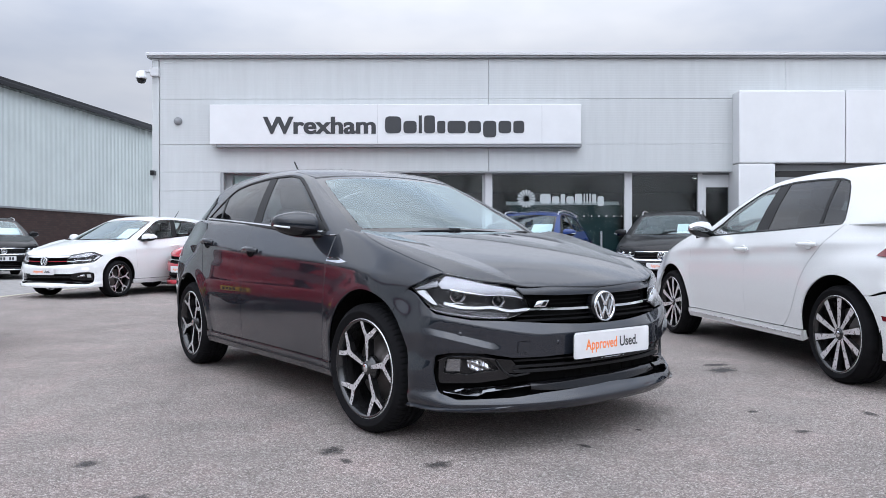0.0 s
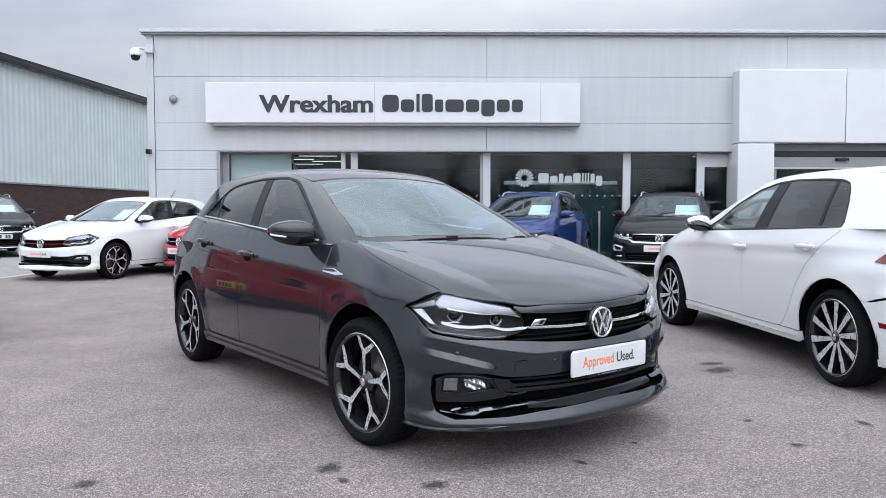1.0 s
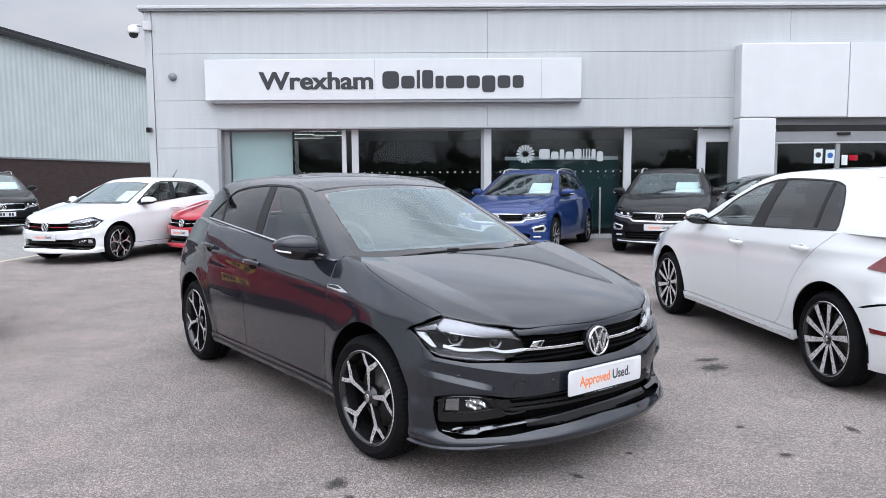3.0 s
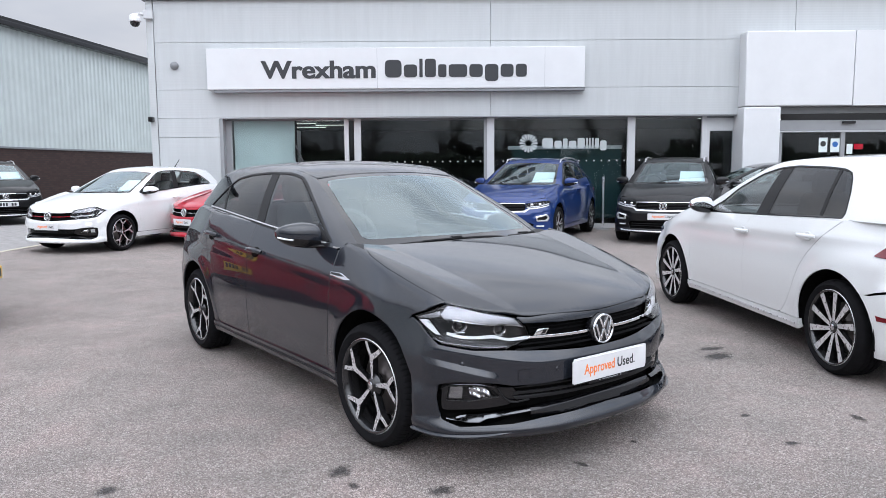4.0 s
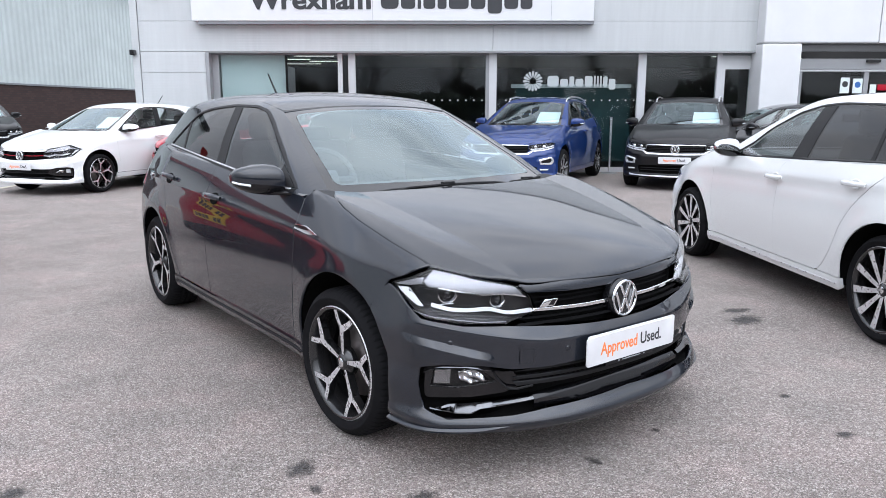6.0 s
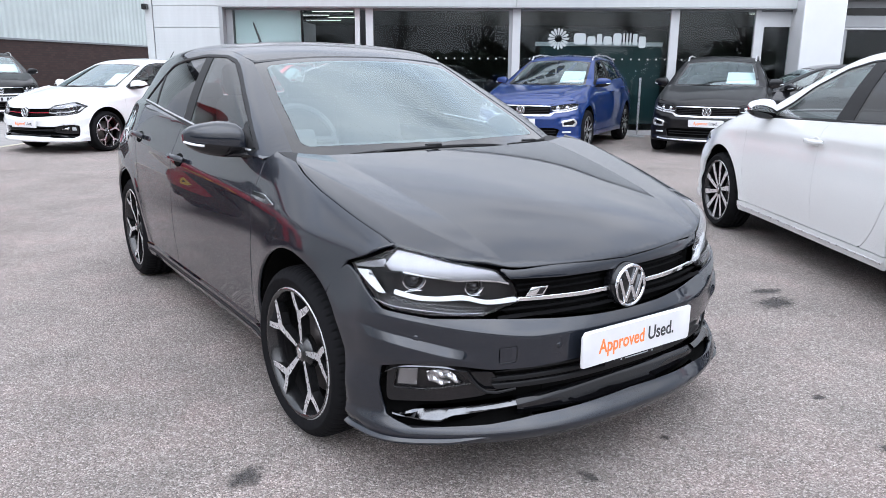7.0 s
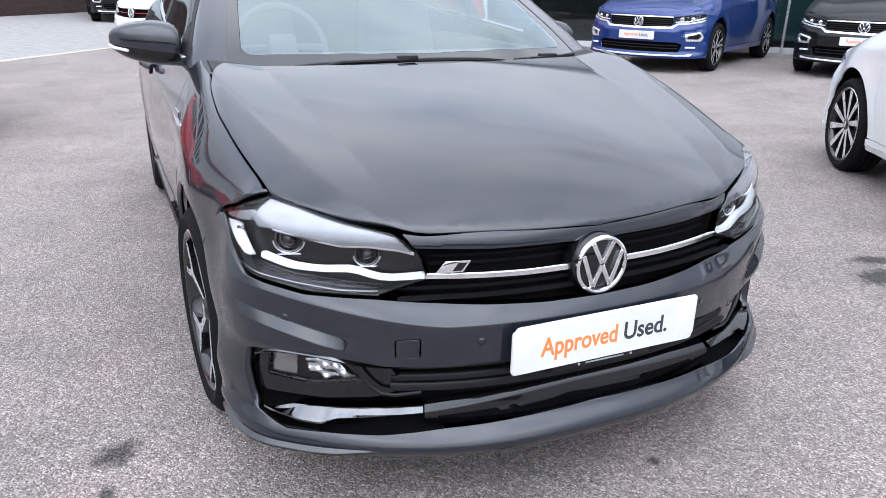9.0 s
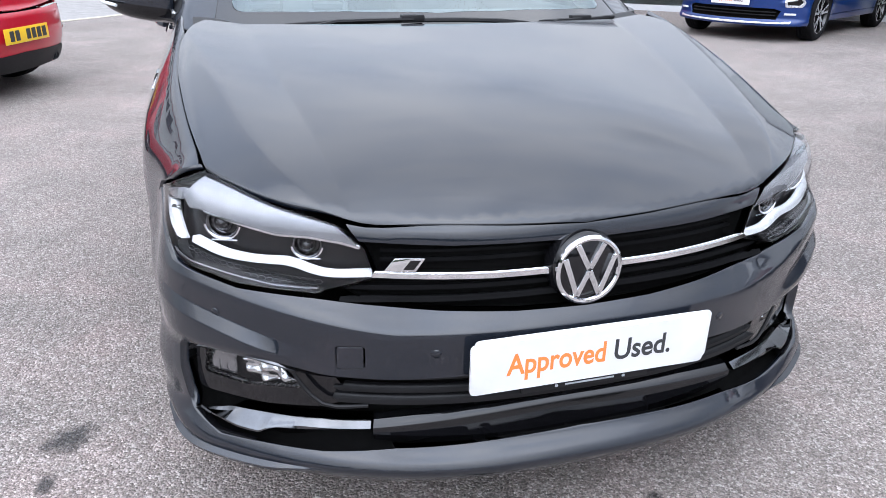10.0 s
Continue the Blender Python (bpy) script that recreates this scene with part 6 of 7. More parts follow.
# pale lane beyond the parking strip, with a worn line along its edge
lane = box_bm(-60, 0, -40, 60, -0.2, 0.004)
bmesh.ops.transform(lane, matrix=Matrix.Translation((-8.55, 0, 0)) @ Matrix.Rotation(radians(-5.5), 4, "Z"), verts=lane.verts)
tagged(part("pavement", lane, M_PAVE, smooth=False), "pale concrete lane beside the forecourt", "pavement", kind="structure")
ln = box_bm(0.0, 0.11, -40, 60, -0.2, 0.005)
bmesh.ops.transform(ln, matrix=Matrix.Translation((-8.55, 0, 0)) @ Matrix.Rotation(radians(-5.5), 4, "Z"), verts=ln.verts)
tagged(part("painted_line", ln, M_LINE, smooth=False), "worn cream line painted on asphalt", "road marking", kind="structure")

# ---- showroom ----
M_CLAD = cladding("pale_grey_cladding", (0.50, 0.52, 0.525), "Z", 0.055, 0.0010)
M_CAP = plain("grey_capping", (0.22, 0.23, 0.24), 0.5, scale=3, vary=0.05)
M_WHITEPANEL = plain("white_panel", (0.67, 0.68, 0.69), 0.35, scale=2, vary=0.03)
M_FRAME = plain("pale_window_frame", (0.55, 0.56, 0.57), 0.4, scale=3, vary=0.04)
M_REVEAL = plain("grey_reveal", (0.30, 0.31, 0.32), 0.5, scale=3, vary=0.05)
M_SHOPGLASS = pane("showroom_glass", (0.80, 0.85, 0.85), 1.0, 0.03)
# the unlit depth behind the glass is put into this colour
M_DIMROOM = plain("dim_interior_tone", (0.05, 0.052, 0.055), 0.8, scale=1.0, vary=0.3)
M_TILE = plain("showroom_floor", (0.16, 0.16, 0.165), 0.35)
M_BLIND = plain("white_blind", (0.74, 0.80, 0.79), 0.7, scale=1.5, vary=0.05)
M_TEAL = plain("teal_banner", (0.006, 0.034, 0.038), 0.5, scale=2)
WALL_Y, EAVES, HEAD = 16.5, 5.02, 2.50
X0, X1 = -6.02, 22.0

shop = tagged(new("wall_north"), "pale grey ribbed cladding of the showroom front", "wall", kind="structure")
shop.location = (0, WALL_Y, 0)


def clad_panel(x0, x1, z0, z1):
    g = 0.0025
    bm = box_bm(x0 + g, x1 - g, 0.0, 0.12, z0 + g, z1 - g, 0.006, seg=1)
    part("cladding_panel", bm, M_CLAD, shop)


for z0, z1 in ((HEAD, 3.11), (3.11, 4.12), (4.12, EAVES)):
    for x0, x1 in ((X0 + 0.16, 1.46), (1.46, 8.1), (8.1, 14.7), (14.7, X1)):
        clad_panel(x0, x1, z0, z1)
for z0, z1 in ((0.05, 1.05), (1.05, 2.08), (2.08, HEAD)):
    clad_panel(X0 + 0.16, -4.5, z0, z1)
box("corner_post", X0, X0 + 0.15, -0.012, 0.3, 0.0, EAVES, M_CLAD, shop, 0.01)
box("backing", X0 + 0.05, X1, 0.10, 0.20, HEAD, EAVES, M_CAP, shop)
box("backing", X0 + 0.05, -4.52, 0.10, 0.20, 0.0, HEAD, M_CAP, shop)
box("side_wall", X0 + 0.02, X0 + 0.2, 0.2, 26, 0, EAVES, M_CLAD, shop)
box("capping", X0 - 0.08, X1, -0.09, 0.30, EAVES, EAVES + 0.045, M_CAP, shop, 0.01)
box("capping", X0 - 0.10, X1, -0.12, 0.32, EAVES + 0.045, EAVES + 0.115, M_FRAME, shop, 0.012)
box("roof", X0, X1, 0.2, 26, EAVES - 0.4, EAVES - 0.2, M_CAP, shop)
box("head_trim", -4.5, 7.05, -0.004, 0.26, HEAD - 0.02, HEAD - 0.002, M_REVEAL, shop)
box("reveal", -4.52, -4.44, 0.0, 0.30, 0.0, HEAD - 0.02, M_REVEAL, shop)

# glazing: posts and panes
GY = WALL_Y + 0.20
bays = ((-4.30, -2.89), (-2.89, -1.79), (-1.42, 1.33), (1.56, 4.54), (4.71, 6.20))
win = tagged(new("window_1"), "dark showroom windows between pale posts", "window", kind="structure")
win.location = (0, GY, 0)
for x0, x1 in bays:
    pn = box("pane", x0, x1, 0.02, 0.028, 0.10, HEAD - 0.04, M_SHOPGLASS, win)
    pn.visible_shadow = False
for x0, x1, m in ((-4.44, -4.30, M_REVEAL), (-2.90, -2.86, M_GLOSSBLACK), (-1.79, -1.69, M_FRAME), (-1.68, -1.575, M_GLOSSBLACK), (-1.57, -1.42, M_FRAME), (1.33, 1.40, M_REVEAL), (1.40, 1.56, M_FRAME), (4.54, 4.71, M_FRAME), (6.20, 6.30, M_FRAME)):
    box("window_post", x0, x1, -0.03 if m is M_FRAME else 0.0, 0.06, 0.0, HEAD - 0.02, m, win, 0.004)
box("window_head", -4.44, 7.05, -0.01, 0.05, HEAD - 0.06, HEAD - 0.022, M_CAP, win)
box("window_sill", -4.44, 6.25, -0.04, 0.06, 0.0, 0.10, M_FRAME, win)
for i in range(60):
    x = -4.2 + i * 0.17
    if x < 6.1 and not any(a - 0.03 < x < b + 0.03 for a, b in ((-1.8, -1.4), (1.3, 1.6), (4.5, 4.75), (-4.4, -2.85))):
        box("dot", x, x + 0.03, 0.014, 0.019, 1.50, 1.53, M_FRAME, win)
# door beside the porch
dr = tagged(new("door_1"), "dark glazed side door with a pale head panel", "door", kind="structure")
dr.location = (0, GY, 0)
box("head_panel", 6.30, 7.05, 0.0, 0.05, 2.16, HEAD - 0.06, M_FRAME, dr)
box("door_frame", 6.30, 6.38, -0.02, 0.06, 0.0, 2.16, M_FRAME, dr)
box("pane", 6.38, 7.05, 0.02, 0.028, 0.05, 2.16, M_SHOPGLASS, dr).visible_shadow = False

# showroom inside; walls, ceiling and desk carry the room's dimness in their colour
tagged(box("showroom_floor", -4.5, X1, GY + 0.1, 26, -0.05, 0.012, M_TILE), "grey tiled showroom floor", "floor", kind="structure")
tagged(box("wall_inside", -4.5, X1, 25.8, 26, 0, 3.2, M_DIMROOM), "back wall of the showroom, its dimness put into the colour", "wall", kind="structure")
tagged(box("ceiling", -4.5, X1, GY + 0.1, 25.8, 2.66, 2.76, M_DIMROOM), "showroom ceiling, its dimness put into the colour", "ceiling", kind="structure")
# unseen end wall, added to keep sky out of the door glass
tagged(box("wall_east", X1 - 0.2, X1, WALL_Y + 0.2, 25.8, 0, 3.2, M_DIMROOM), "unseen end wall added to the showroom, coloured dim", "wall", kind="structure")
tagged(box("wall_front", 14.4, X1 - 0.2, WALL_Y + 0.02, WALL_Y + 0.2, 0, HEAD, M_CLAD), "pale grey cladding beyond the entrance", "wall", kind="structure")
M_TUBE = glow("lit_panel", (1.0, 0.97, 0.9), 2.4)
lamp0 = None
for x, y in ((-2.75, 19.4), (-3.55, 20.6), (-2.75, 21.4), (-3.6, 22.6), (7.6, 19.6), (8.3, 21.0), (10.0, 20.2), (12.0, 22.0)):
    if lamp0 is None:
        lamp0 = tagged(new("ceiling_light"), "long lit panel under the showroom ceiling", "light", "showroom lights")
        box("light_body", -0.5, 0.5, -0.06, 0.06, 0.0, 0.05, M_FRAME, lamp0, 0.01)
        box("diffuser", -0.48, 0.48, -0.05, 0.05, -0.006, 0.0, M_TUBE, lamp0)
        lamp0.matrix_basis = Matrix.Translation((x, y, 2.61))
    else:
        copy_thing(lamp0, Matrix.Translation((x, y, 2.61)))
tagged(box("window_blind", -4.28, -2.91, GY + 0.10, GY + 0.12, 0.1, HEAD - 0.05, M_BLIND), "white blind drawn behind the window", "blind")
bn = tagged(new("banner"), "teal banner inside the showroom window", "banner")
box("banner_cloth", 2.0, 4.5, GY + 0.35, GY + 0.36, 0.2, 1.78, M_TEAL, bn)
box("banner_rail", 1.9, 4.5, GY + 0.33, GY + 0.38, 1.78, 1.86, M_FRAME, bn)
dk = tagged(new("reception_desk"), "reception desk in the showroom, coloured dim like its walls", "desk")
box("desk_body", -0.8, 0.9, 20.4, 21.0, 0.012, 1.0, M_DIMROOM, dk, 0.02)
box("desk_top", -0.85, 0.95, 20.35, 21.05, 1.0, 1.04, M_FRAME, dk, 0.01)
# petals and bars on the glass
M_FILM = plain("white_window_film", (0.46, 0.50, 0.50), 0.5, scale=4, vary=0.05)
pet = tagged(new("window_sticker"), "white round petal sticker and bars on the glass", "sticker")
for i in range(16):
    a = 2 * math.pi * i / 16
    o = [(math.cos(a) * r - math.sin(a) * w, math.sin(a) * r + math.cos(a) * w) for r, w in ((0.07, -0.006), (0.17, -0.026), (0.20, -0.018), (0.212, 0.0), (0.20, 0.018), (0.17, 0.026), (0.07, 0.006))]
    bm = prism_bm(o, 0, 0.003)
    bmesh.ops.transform(bm, matrix=Matrix.Translation((2.33, GY + 0.016, 1.91)) @ Matrix.Rotation(radians(90), 4, "X"), verts=bm.verts)
    part("petal", bm, M_FILM, pet)
# sign board
sg = tagged(new("sign_board"), "long white sign board with dark lettering", "sign")
sg.location = (0, WALL_Y, 0)
box("board", -4.68, 3.49, -0.22, -0.02, 3.09, 3.96, M_WHITEPANEL, sg, 0.012)
box("board_foot", -4.55, 3.50, -0.20, -0.02, 3.03, 3.088, M_CAP, sg)
for x in (-1.0, 2.62):
    box("board_joint", x, x + 0.006, -0.2215, -0.2, 3.10, 3.95, M_REVEAL, sg)
for shift, proud in ((0.0, 0.226), (0.010, 0.2264), (0.020, 0.2268)):
    lettering("lettering", "Wrexham", 0.52, M_INK, Matrix.Translation((-3.51 + shift, -proud, 3.325)) @ Matrix.Rotation(radians(90), 4, "X"), sg, "dark lettering", 0.004, 2.46, 0.010)
def word_shapes(parent, name, mat, x, y0, y1, base, stroke, step, letters):
    """A word as plain shapes: upright bars and rounded blocks, each of (width, height, drop below the line)."""
    for w, tall, low in letters:
        z0, z1 = base - low, base + tall
        if w <= stroke * 1.3:
            box(name, x, x + w, y0, y1, z0, z1, mat, parent)
        else:
            rr = min(w, z1 - z0) * 0.3
            bm = prism_bm([tuple(q) for q in outline([(x, z0, rr), (x + w, z0, rr), (x + w, z1, rr), (x, z1, rr)], 0.08)], -y1, -y0)
            bmesh.ops.transform(bm, matrix=Matrix.Rotation(radians(90), 4, "X"), verts=bm.verts)
            part(name, bm, mat, parent, smooth=False)
        x += w + step


word_shapes(sg, "letter_bar", M_INK, -0.83, -0.230, -0.218, 3.325, 0.072, 0.047,
            ((0.36, 0.37, 0), (0.29, 0.27, 0), (0.07, 0.39, 0), (0.24, 0.39, 0), (0.18, 0.27, 0), (0.40, 0.27, 0), (0.29, 0.27, 0), (0.29, 0.27, 0.09), (0.28, 0.27, 0), (0.24, 0.27, 0)))

word_shapes(pet, "film_bar", M_FILM, 2.64, GY + 0.012, GY + 0.016, 1.80, 0.034, 0.030,
            ((0.24, 0.22, 0), (0.165, 0.16, 0), (0.10, 0.21, 0), (0.165, 0.16, 0), (0.165, 0.22, 0), (0.035, 0.22, 0), (0.035, 0.22, 0), (0.035, 0.22, 0), (0.09, 0.21, 0), (0.14, 0.16, 0.06)))

# porch: white portal with its sliding doors
po = tagged(new("entrance_portal"), "white panelled entrance portal over sliding doors", "porch", kind="structure")
PY0, PX = 16.15, 6.91
box("pier", PX, PX + 0.80, PY0, WALL_Y + 0.3, 0.0, 2.64, M_WHITEPANEL, po, 0.03)
for x0, x1 in ((PX, 9.25), (9.25, 11.9), (11.9, 14.4)):
    box("portal_panel", x0 + 0.003, x1 - 0.003, PY0, WALL_Y + 0.3, 2.65, 4.236, M_WHITEPANEL, po, 0.03 if x0 == PX else 0.006)
box("pier", 13.7, 14.4, PY0, WALL_Y + 0.3, 0.0, 2.64, M_WHITEPANEL, po, 0.03)
DY = 16.45
sd = tagged(new("door_2"), "glazed sliding entrance doors in grey frames", "door", kind="structure")
sd.location = (0, DY, 0)
box("door_head", PX + 0.80, 13.7, -0.02, 0.1, 2.14, 2.36, M_REVEAL, sd, 0.006)
box("transom_rail", PX + 0.80, 13.7, -0.03, 0.06, 2.10, 2.135, M_FRAME, sd, 0.004)
box("transom_pane", PX + 0.95, 13.7, 0.02, 0.03, 2.362, 2.50, M_GLOSSBLACK, sd)
box("dark_soffit", PX + 0.80, 13.7, -0.04, 0.1, 2.502, 2.64, M_CAP, sd)
box("door_sensor", 9.18, 9.46, -0.09, -0.02, 2.28, 2.34, M_GLOSSBLACK, sd, 0.01)
for x0, x1 in ((7.71, 7.90), (9.19, 9.29), (10.62, 10.72), (12.1, 12.2)):
    box("door_stile", x0, x1, 0.0, 0.06, 0.0, 2.10, M_REVEAL, sd, 0.005)
for x0, x1 in ((7.90, 9.19), (9.29, 10.62), (10.72, 12.1), (12.2, 13.7)):
    box("pane", x0, x1, 0.025, 0.033, 0.05, 2.098, M_SHOPGLASS, sd).visible_shadow = False
M_NOTICEBLUE = plain("blue_notice", (0.03, 0.14, 0.42), 0.5)
for x, z, wd, ht, m2 in ((8.72, 1.66, 0.19, 0.32, M_PAPER), (8.98, 1.66, 0.20, 0.30, M_PAPER), (9.34, 1.62, 0.13, 0.22, M_PAPER), (9.50, 1.72, 0.20, 0.12, M_RED)):
    nt = tagged(new("door_notice"), "small printed notice stuck on the door glass", "notice", "door notices")
    box("sheet", x, x + wd, DY + 0.018, DY + 0.024, z, z + ht, m2, nt)
    if m2 is M_PAPER and wd > 0.15:
        v, f = lathe([(0.0001, 0), (0.062, 0)], 24)
        mesh_part("disc", [(q[0] + x + wd / 2, DY + 0.016, q[2] + z + ht * 0.58) for q in v], [tuple(reversed(q)) for q in f], M_NOTICEBLUE if x > 8.8 else M_INK, nt)
box("mat", 7.8, 13.6, 15.0, 16.4, 0.0, 0.012, M_TRIM)
tagged(bpy.data.objects["mat"], "dark entrance mat before the doors", "mat")

# fittings on the wall
cc = tagged(new("security_camera"), "white dome camera on a wall bracket", "camera")
part("bracket", tube_bm([(-5.98, 16.46, 4.70), (-6.10, 16.40, 4.72), (-6.20, 16.36, 4.70)], 0.03, 10), M_FRAME, cc)
box("bracket_plate", -6.03, -5.84, 16.40, 16.5, 4.62, 4.80, M_FRAME, cc, 0.01)
v, f = lathe([(0.0001, 0.17), (0.05, 0.165), (0.11, 0.12), (0.12, 0.02), (0.125, 0.0), (0.10, -0.01)], 28)
mesh_part("hood", [(q[0] - 6.20, q[2] + 16.36, q[1] + 4.55) for q in v], f, M_WHITEPANEL, cc)
v, f = lathe([(0.10, 0.0), (0.095, -0.05), (0.06, -0.09), (0.0001, -0.105)], 24)
mesh_part("dome", [(q[0] - 6.20, q[2] + 16.36, q[1] + 4.54) for q in v], f, M_GLOSSBLACK, cc)
al = tagged(new("wall_alarm"), "small round grey alarm on the cladding", "alarm")
v, f = lathe([(0.0001, -0.09), (0.05, -0.08), (0.085, -0.04), (0.09, 0.0)], 24)
mesh_part("cover", [(q[0] - 5.44, q[1] + 16.49, q[2] + 3.63) for q in v], f, M_CAP, al)
lt = tagged(new("wall_light"), "small black wall light at the corner", "light")
box("lamp_body", -6.03, -5.93, 16.36, 16.5, 2.42, 2.53, M_GLOSSBLACK, lt, 0.015)

# the whole front stands a little askew to the camera's first view
for ob in list(scene.collection.objects):
    if ob.parent is None and ob.name.split(".")[0] in ("wall_north", "window_1", "door_1", "door_2", "showroom_floor", "wall_inside", "wall_east", "wall_front", "ceiling", "ceiling_light", "window_blind", "banner", "reception_desk", "window_sticker", "sign_board", "entrance_portal", "door_notice", "mat", "security_camera", "wall_alarm", "wall_light"):
        ob.matrix_basis = Matrix.Translation((-6.0, WALL_Y, 0)) @ Matrix.Rotation(radians(-1.2), 4, "Z") @ Matrix.Translation((6.0, -WALL_Y, 0)) @ ob.matrix_basis

# ---- neighbouring shed ----
M_RIB = plain("pale_corrugated_sheet", (0.52, 0.57, 0.56), 0.5, scale=0.6, vary=0.08)
def brickwork():
    m, b, n, l = principled("dark_brown_brick", (0.05, 0.03, 0.026), 0.85)
    tc, sp, co, br = (n.new("ShaderNode" + k) for k in ("TexCoord", "SeparateXYZ", "CombineXYZ", "TexBrick"))
    l.new(tc.outputs["Object"], sp.inputs["Vector"])
    l.new(sp.outputs["Y"], co.inputs["X"])
    l.new(sp.outputs["Z"], co.inputs["Y"])
    l.new(co.outputs["Vector"], br.inputs["Vector"])
    br.inputs["Scale"].default_value, br.inputs["Brick Width"].default_value, br.inputs["Row Height"].default_value, br.inputs["Mortar Size"].default_value = 1.0, 0.225, 0.075, 0.007
    br.inputs["Color1"].default_value, br.inputs["Color2"].default_value, br.inputs["Mortar"].default_value = (0.036, 0.018, 0.016, 1), (0.052, 0.028, 0.024, 1), (0.026, 0.021, 0.020, 1)
    l.new(br.outputs["Color"], b.inputs["Base Color"])
    bump(n, l, b, br.outputs["Fac"], -0.6, 0.006)
    return m


M_BRICK = brickwork()
shed = tagged(new("wall_west"), "industrial shed of pale ribbed sheet over dark brick", "building", kind="structure")
shed.matrix_basis = Matrix.Translation((-17.35, 0, 0)) @ Matrix.Rotation(math.atan(-0.13), 4, "Z")
SL, SH, BR = 62.0, 6.16, 2.12
nrib = 150
vv, ff = [], []
for i in range(nrib * 4 + 1):
    y = 19.5 + (SL - 19.5) * i / (nrib * 4)
    d = 0.0 if i % 4 in (0, 1) else 0.035
    vv += [(d, y, BR), (d, y, SH)]
ff = [(2 * i, 2 * i + 2, 2 * i + 3, 2 * i + 1) for i in range(nrib * 4)]
mesh_part("ribbed_sheet", vv, ff, M_RIB, shed, "pale ribbed metal sheet", smooth=False)
box("gutter", -0.05, 0.30, 19.4, SL, SH - 0.02, SH + 0.16, M_GLOSSBLACK, shed, 0.03)
box("fascia", -0.3, 0.18, 19.4, SL, SH + 0.16, SH + 0.30, M_GLOSSBLACK, shed, 0.02)
box("brick_wall", -0.30, 0.02, 19.4, SL, 0.0, BR, M_BRICK, shed)
box("flashing", -0.02, 0.06, 19.4, SL, BR, BR + 0.06, M_CAP, shed)
box("wall_sign", 0.02, 0.04, 46.2, 46.7, 1.2, 1.9, M_PAPER, shed)
# white neighbour with a red roof edge, along the lane
nb = tagged(new("wall_southwest"), "white stuccoed building with a dark red roof edge", "building", kind="structure")
M_STUCCO = plain("white_stucco", (0.66, 0.68, 0.66), 0.8, scale=1.2, vary=0.08)
M_DEEPRED = plain("dark_red_fascia", (0.22, 0.012, 0.014), 0.4)
box("stucco_wall", -24, -16.6, -8, 18.9, 0, 5.2, M_STUCCO, nb)
box("fascia", -24.2, -16.4, -8.2, 19.0, 5.2, 5.42, M_DEEPRED, nb)
for i in range(7):
    box("letter_bar", -16.59, -16.53, 9.0 + i * 0.9, 9.6 + i * 0.9, 3.2, 4.3, M_INK, nb)

# ---- oil spots and tar marks on the asphalt ----
M_OIL = stain_film()
rs = random.Random(4)
for x, y, r, el in ((2.16, 5.23, 0.14, 1.7), (2.19, 5.45, 0.09, 2.2), (-0.374, 3.294, 0.085, 1.3), (0.09, 3.08, 0.07, 1.5), (1.85, 3.54, 0.05, 1.4), (-1.37, 3.13, 0.07, 1.3), (1.07, 3.6, 0.03, 1.2), (-0.30, 3.14, 0.04, 1.5), (0.75, 3.33, 0.04, 1.6), (1.8, 3.96, 0.04, 1.3), (2.4, 3.9, 0.05, 2.0), (-1.0, 2.7, 0.06, 1.6)):
    ang = rs.uniform(0, 3)
    o = [(math.cos(2 * math.pi * i / 20), math.sin(2 * math.pi * i / 20), 0.0) for i in range(20)]
    st = tagged(mesh_part("oil_stain", o, [tuple(range(20))], M_OIL, smooth=False), "dark oil spot soaked into the asphalt", "stain", "oil spots")
    st.visible_shadow = False
    st.matrix_basis = Matrix.Translation((x, y, 0.004)) @ Matrix.Rotation(ang, 4, "Z") @ Matrix.Diagonal((r * el, r, 1, 1))

# ---- bare trees mirrored in the windows, and an added hedge, behind the camera ----
M_BARK = plain("grey_bark", (0.055, 0.045, 0.038), 0.9, scale=14, vary=0.3, bumpy=0.01)
M_HEDGE = plain("dark_evergreen", (0.022, 0.035, 0.016), 0.85, scale=3, vary=0.5, bumpy=0.05)


def bare_tree(seed, tall):
    """A leafless tree: trunk, limbs and twigs, each forking into thinner ones."""
    rng = random.Random(seed)
    bm, twigs = bmesh.new(), bmesh.new()

    def grow(p, d, length, r, level):
        pts, rad = [p], [r]
        n = 4
        for i in range(n):
            d = (d + Vector((rng.uniform(-1, 1), rng.uniform(-1, 1), rng.uniform(-0.3, 0.6))) * 0.16).normalized()
            p = p + d * (length / n)
            pts.append(p)
            rad.append(r * (1 - 0.55 * (i + 1) / n))
        tube_bm(pts, rad, 7 if level < 2 else 4 if level < 3 else 3, bm if level < 2 else twigs, cap=level < 2)
        if level >= 4:
            return
        for k in range(4 if level else 6):
            q = pts[1 + (k % n)] if level else pts[2 + k % 3]
            side = Vector((rng.uniform(-1, 1), rng.uniform(-1, 1), rng.uniform(0.05, 0.9))).normalized()
            grow(q, (d * 0.45 + side).normalized(), length * rng.uniform(0.5, 0.72), r * rng.uniform(0.32, 0.45), level + 1)

    grow(Vector((0, 0, 0)), Vector((0, 0, 1)), tall * 0.55, tall * 0.028, 0)
    root = tagged(new("tree"), "leafless tree with fine grey twigs", "tree", "bare trees")
    part("trunk", bm, M_BARK, root)
    part("crown", twigs, M_BARK, root)
    return root


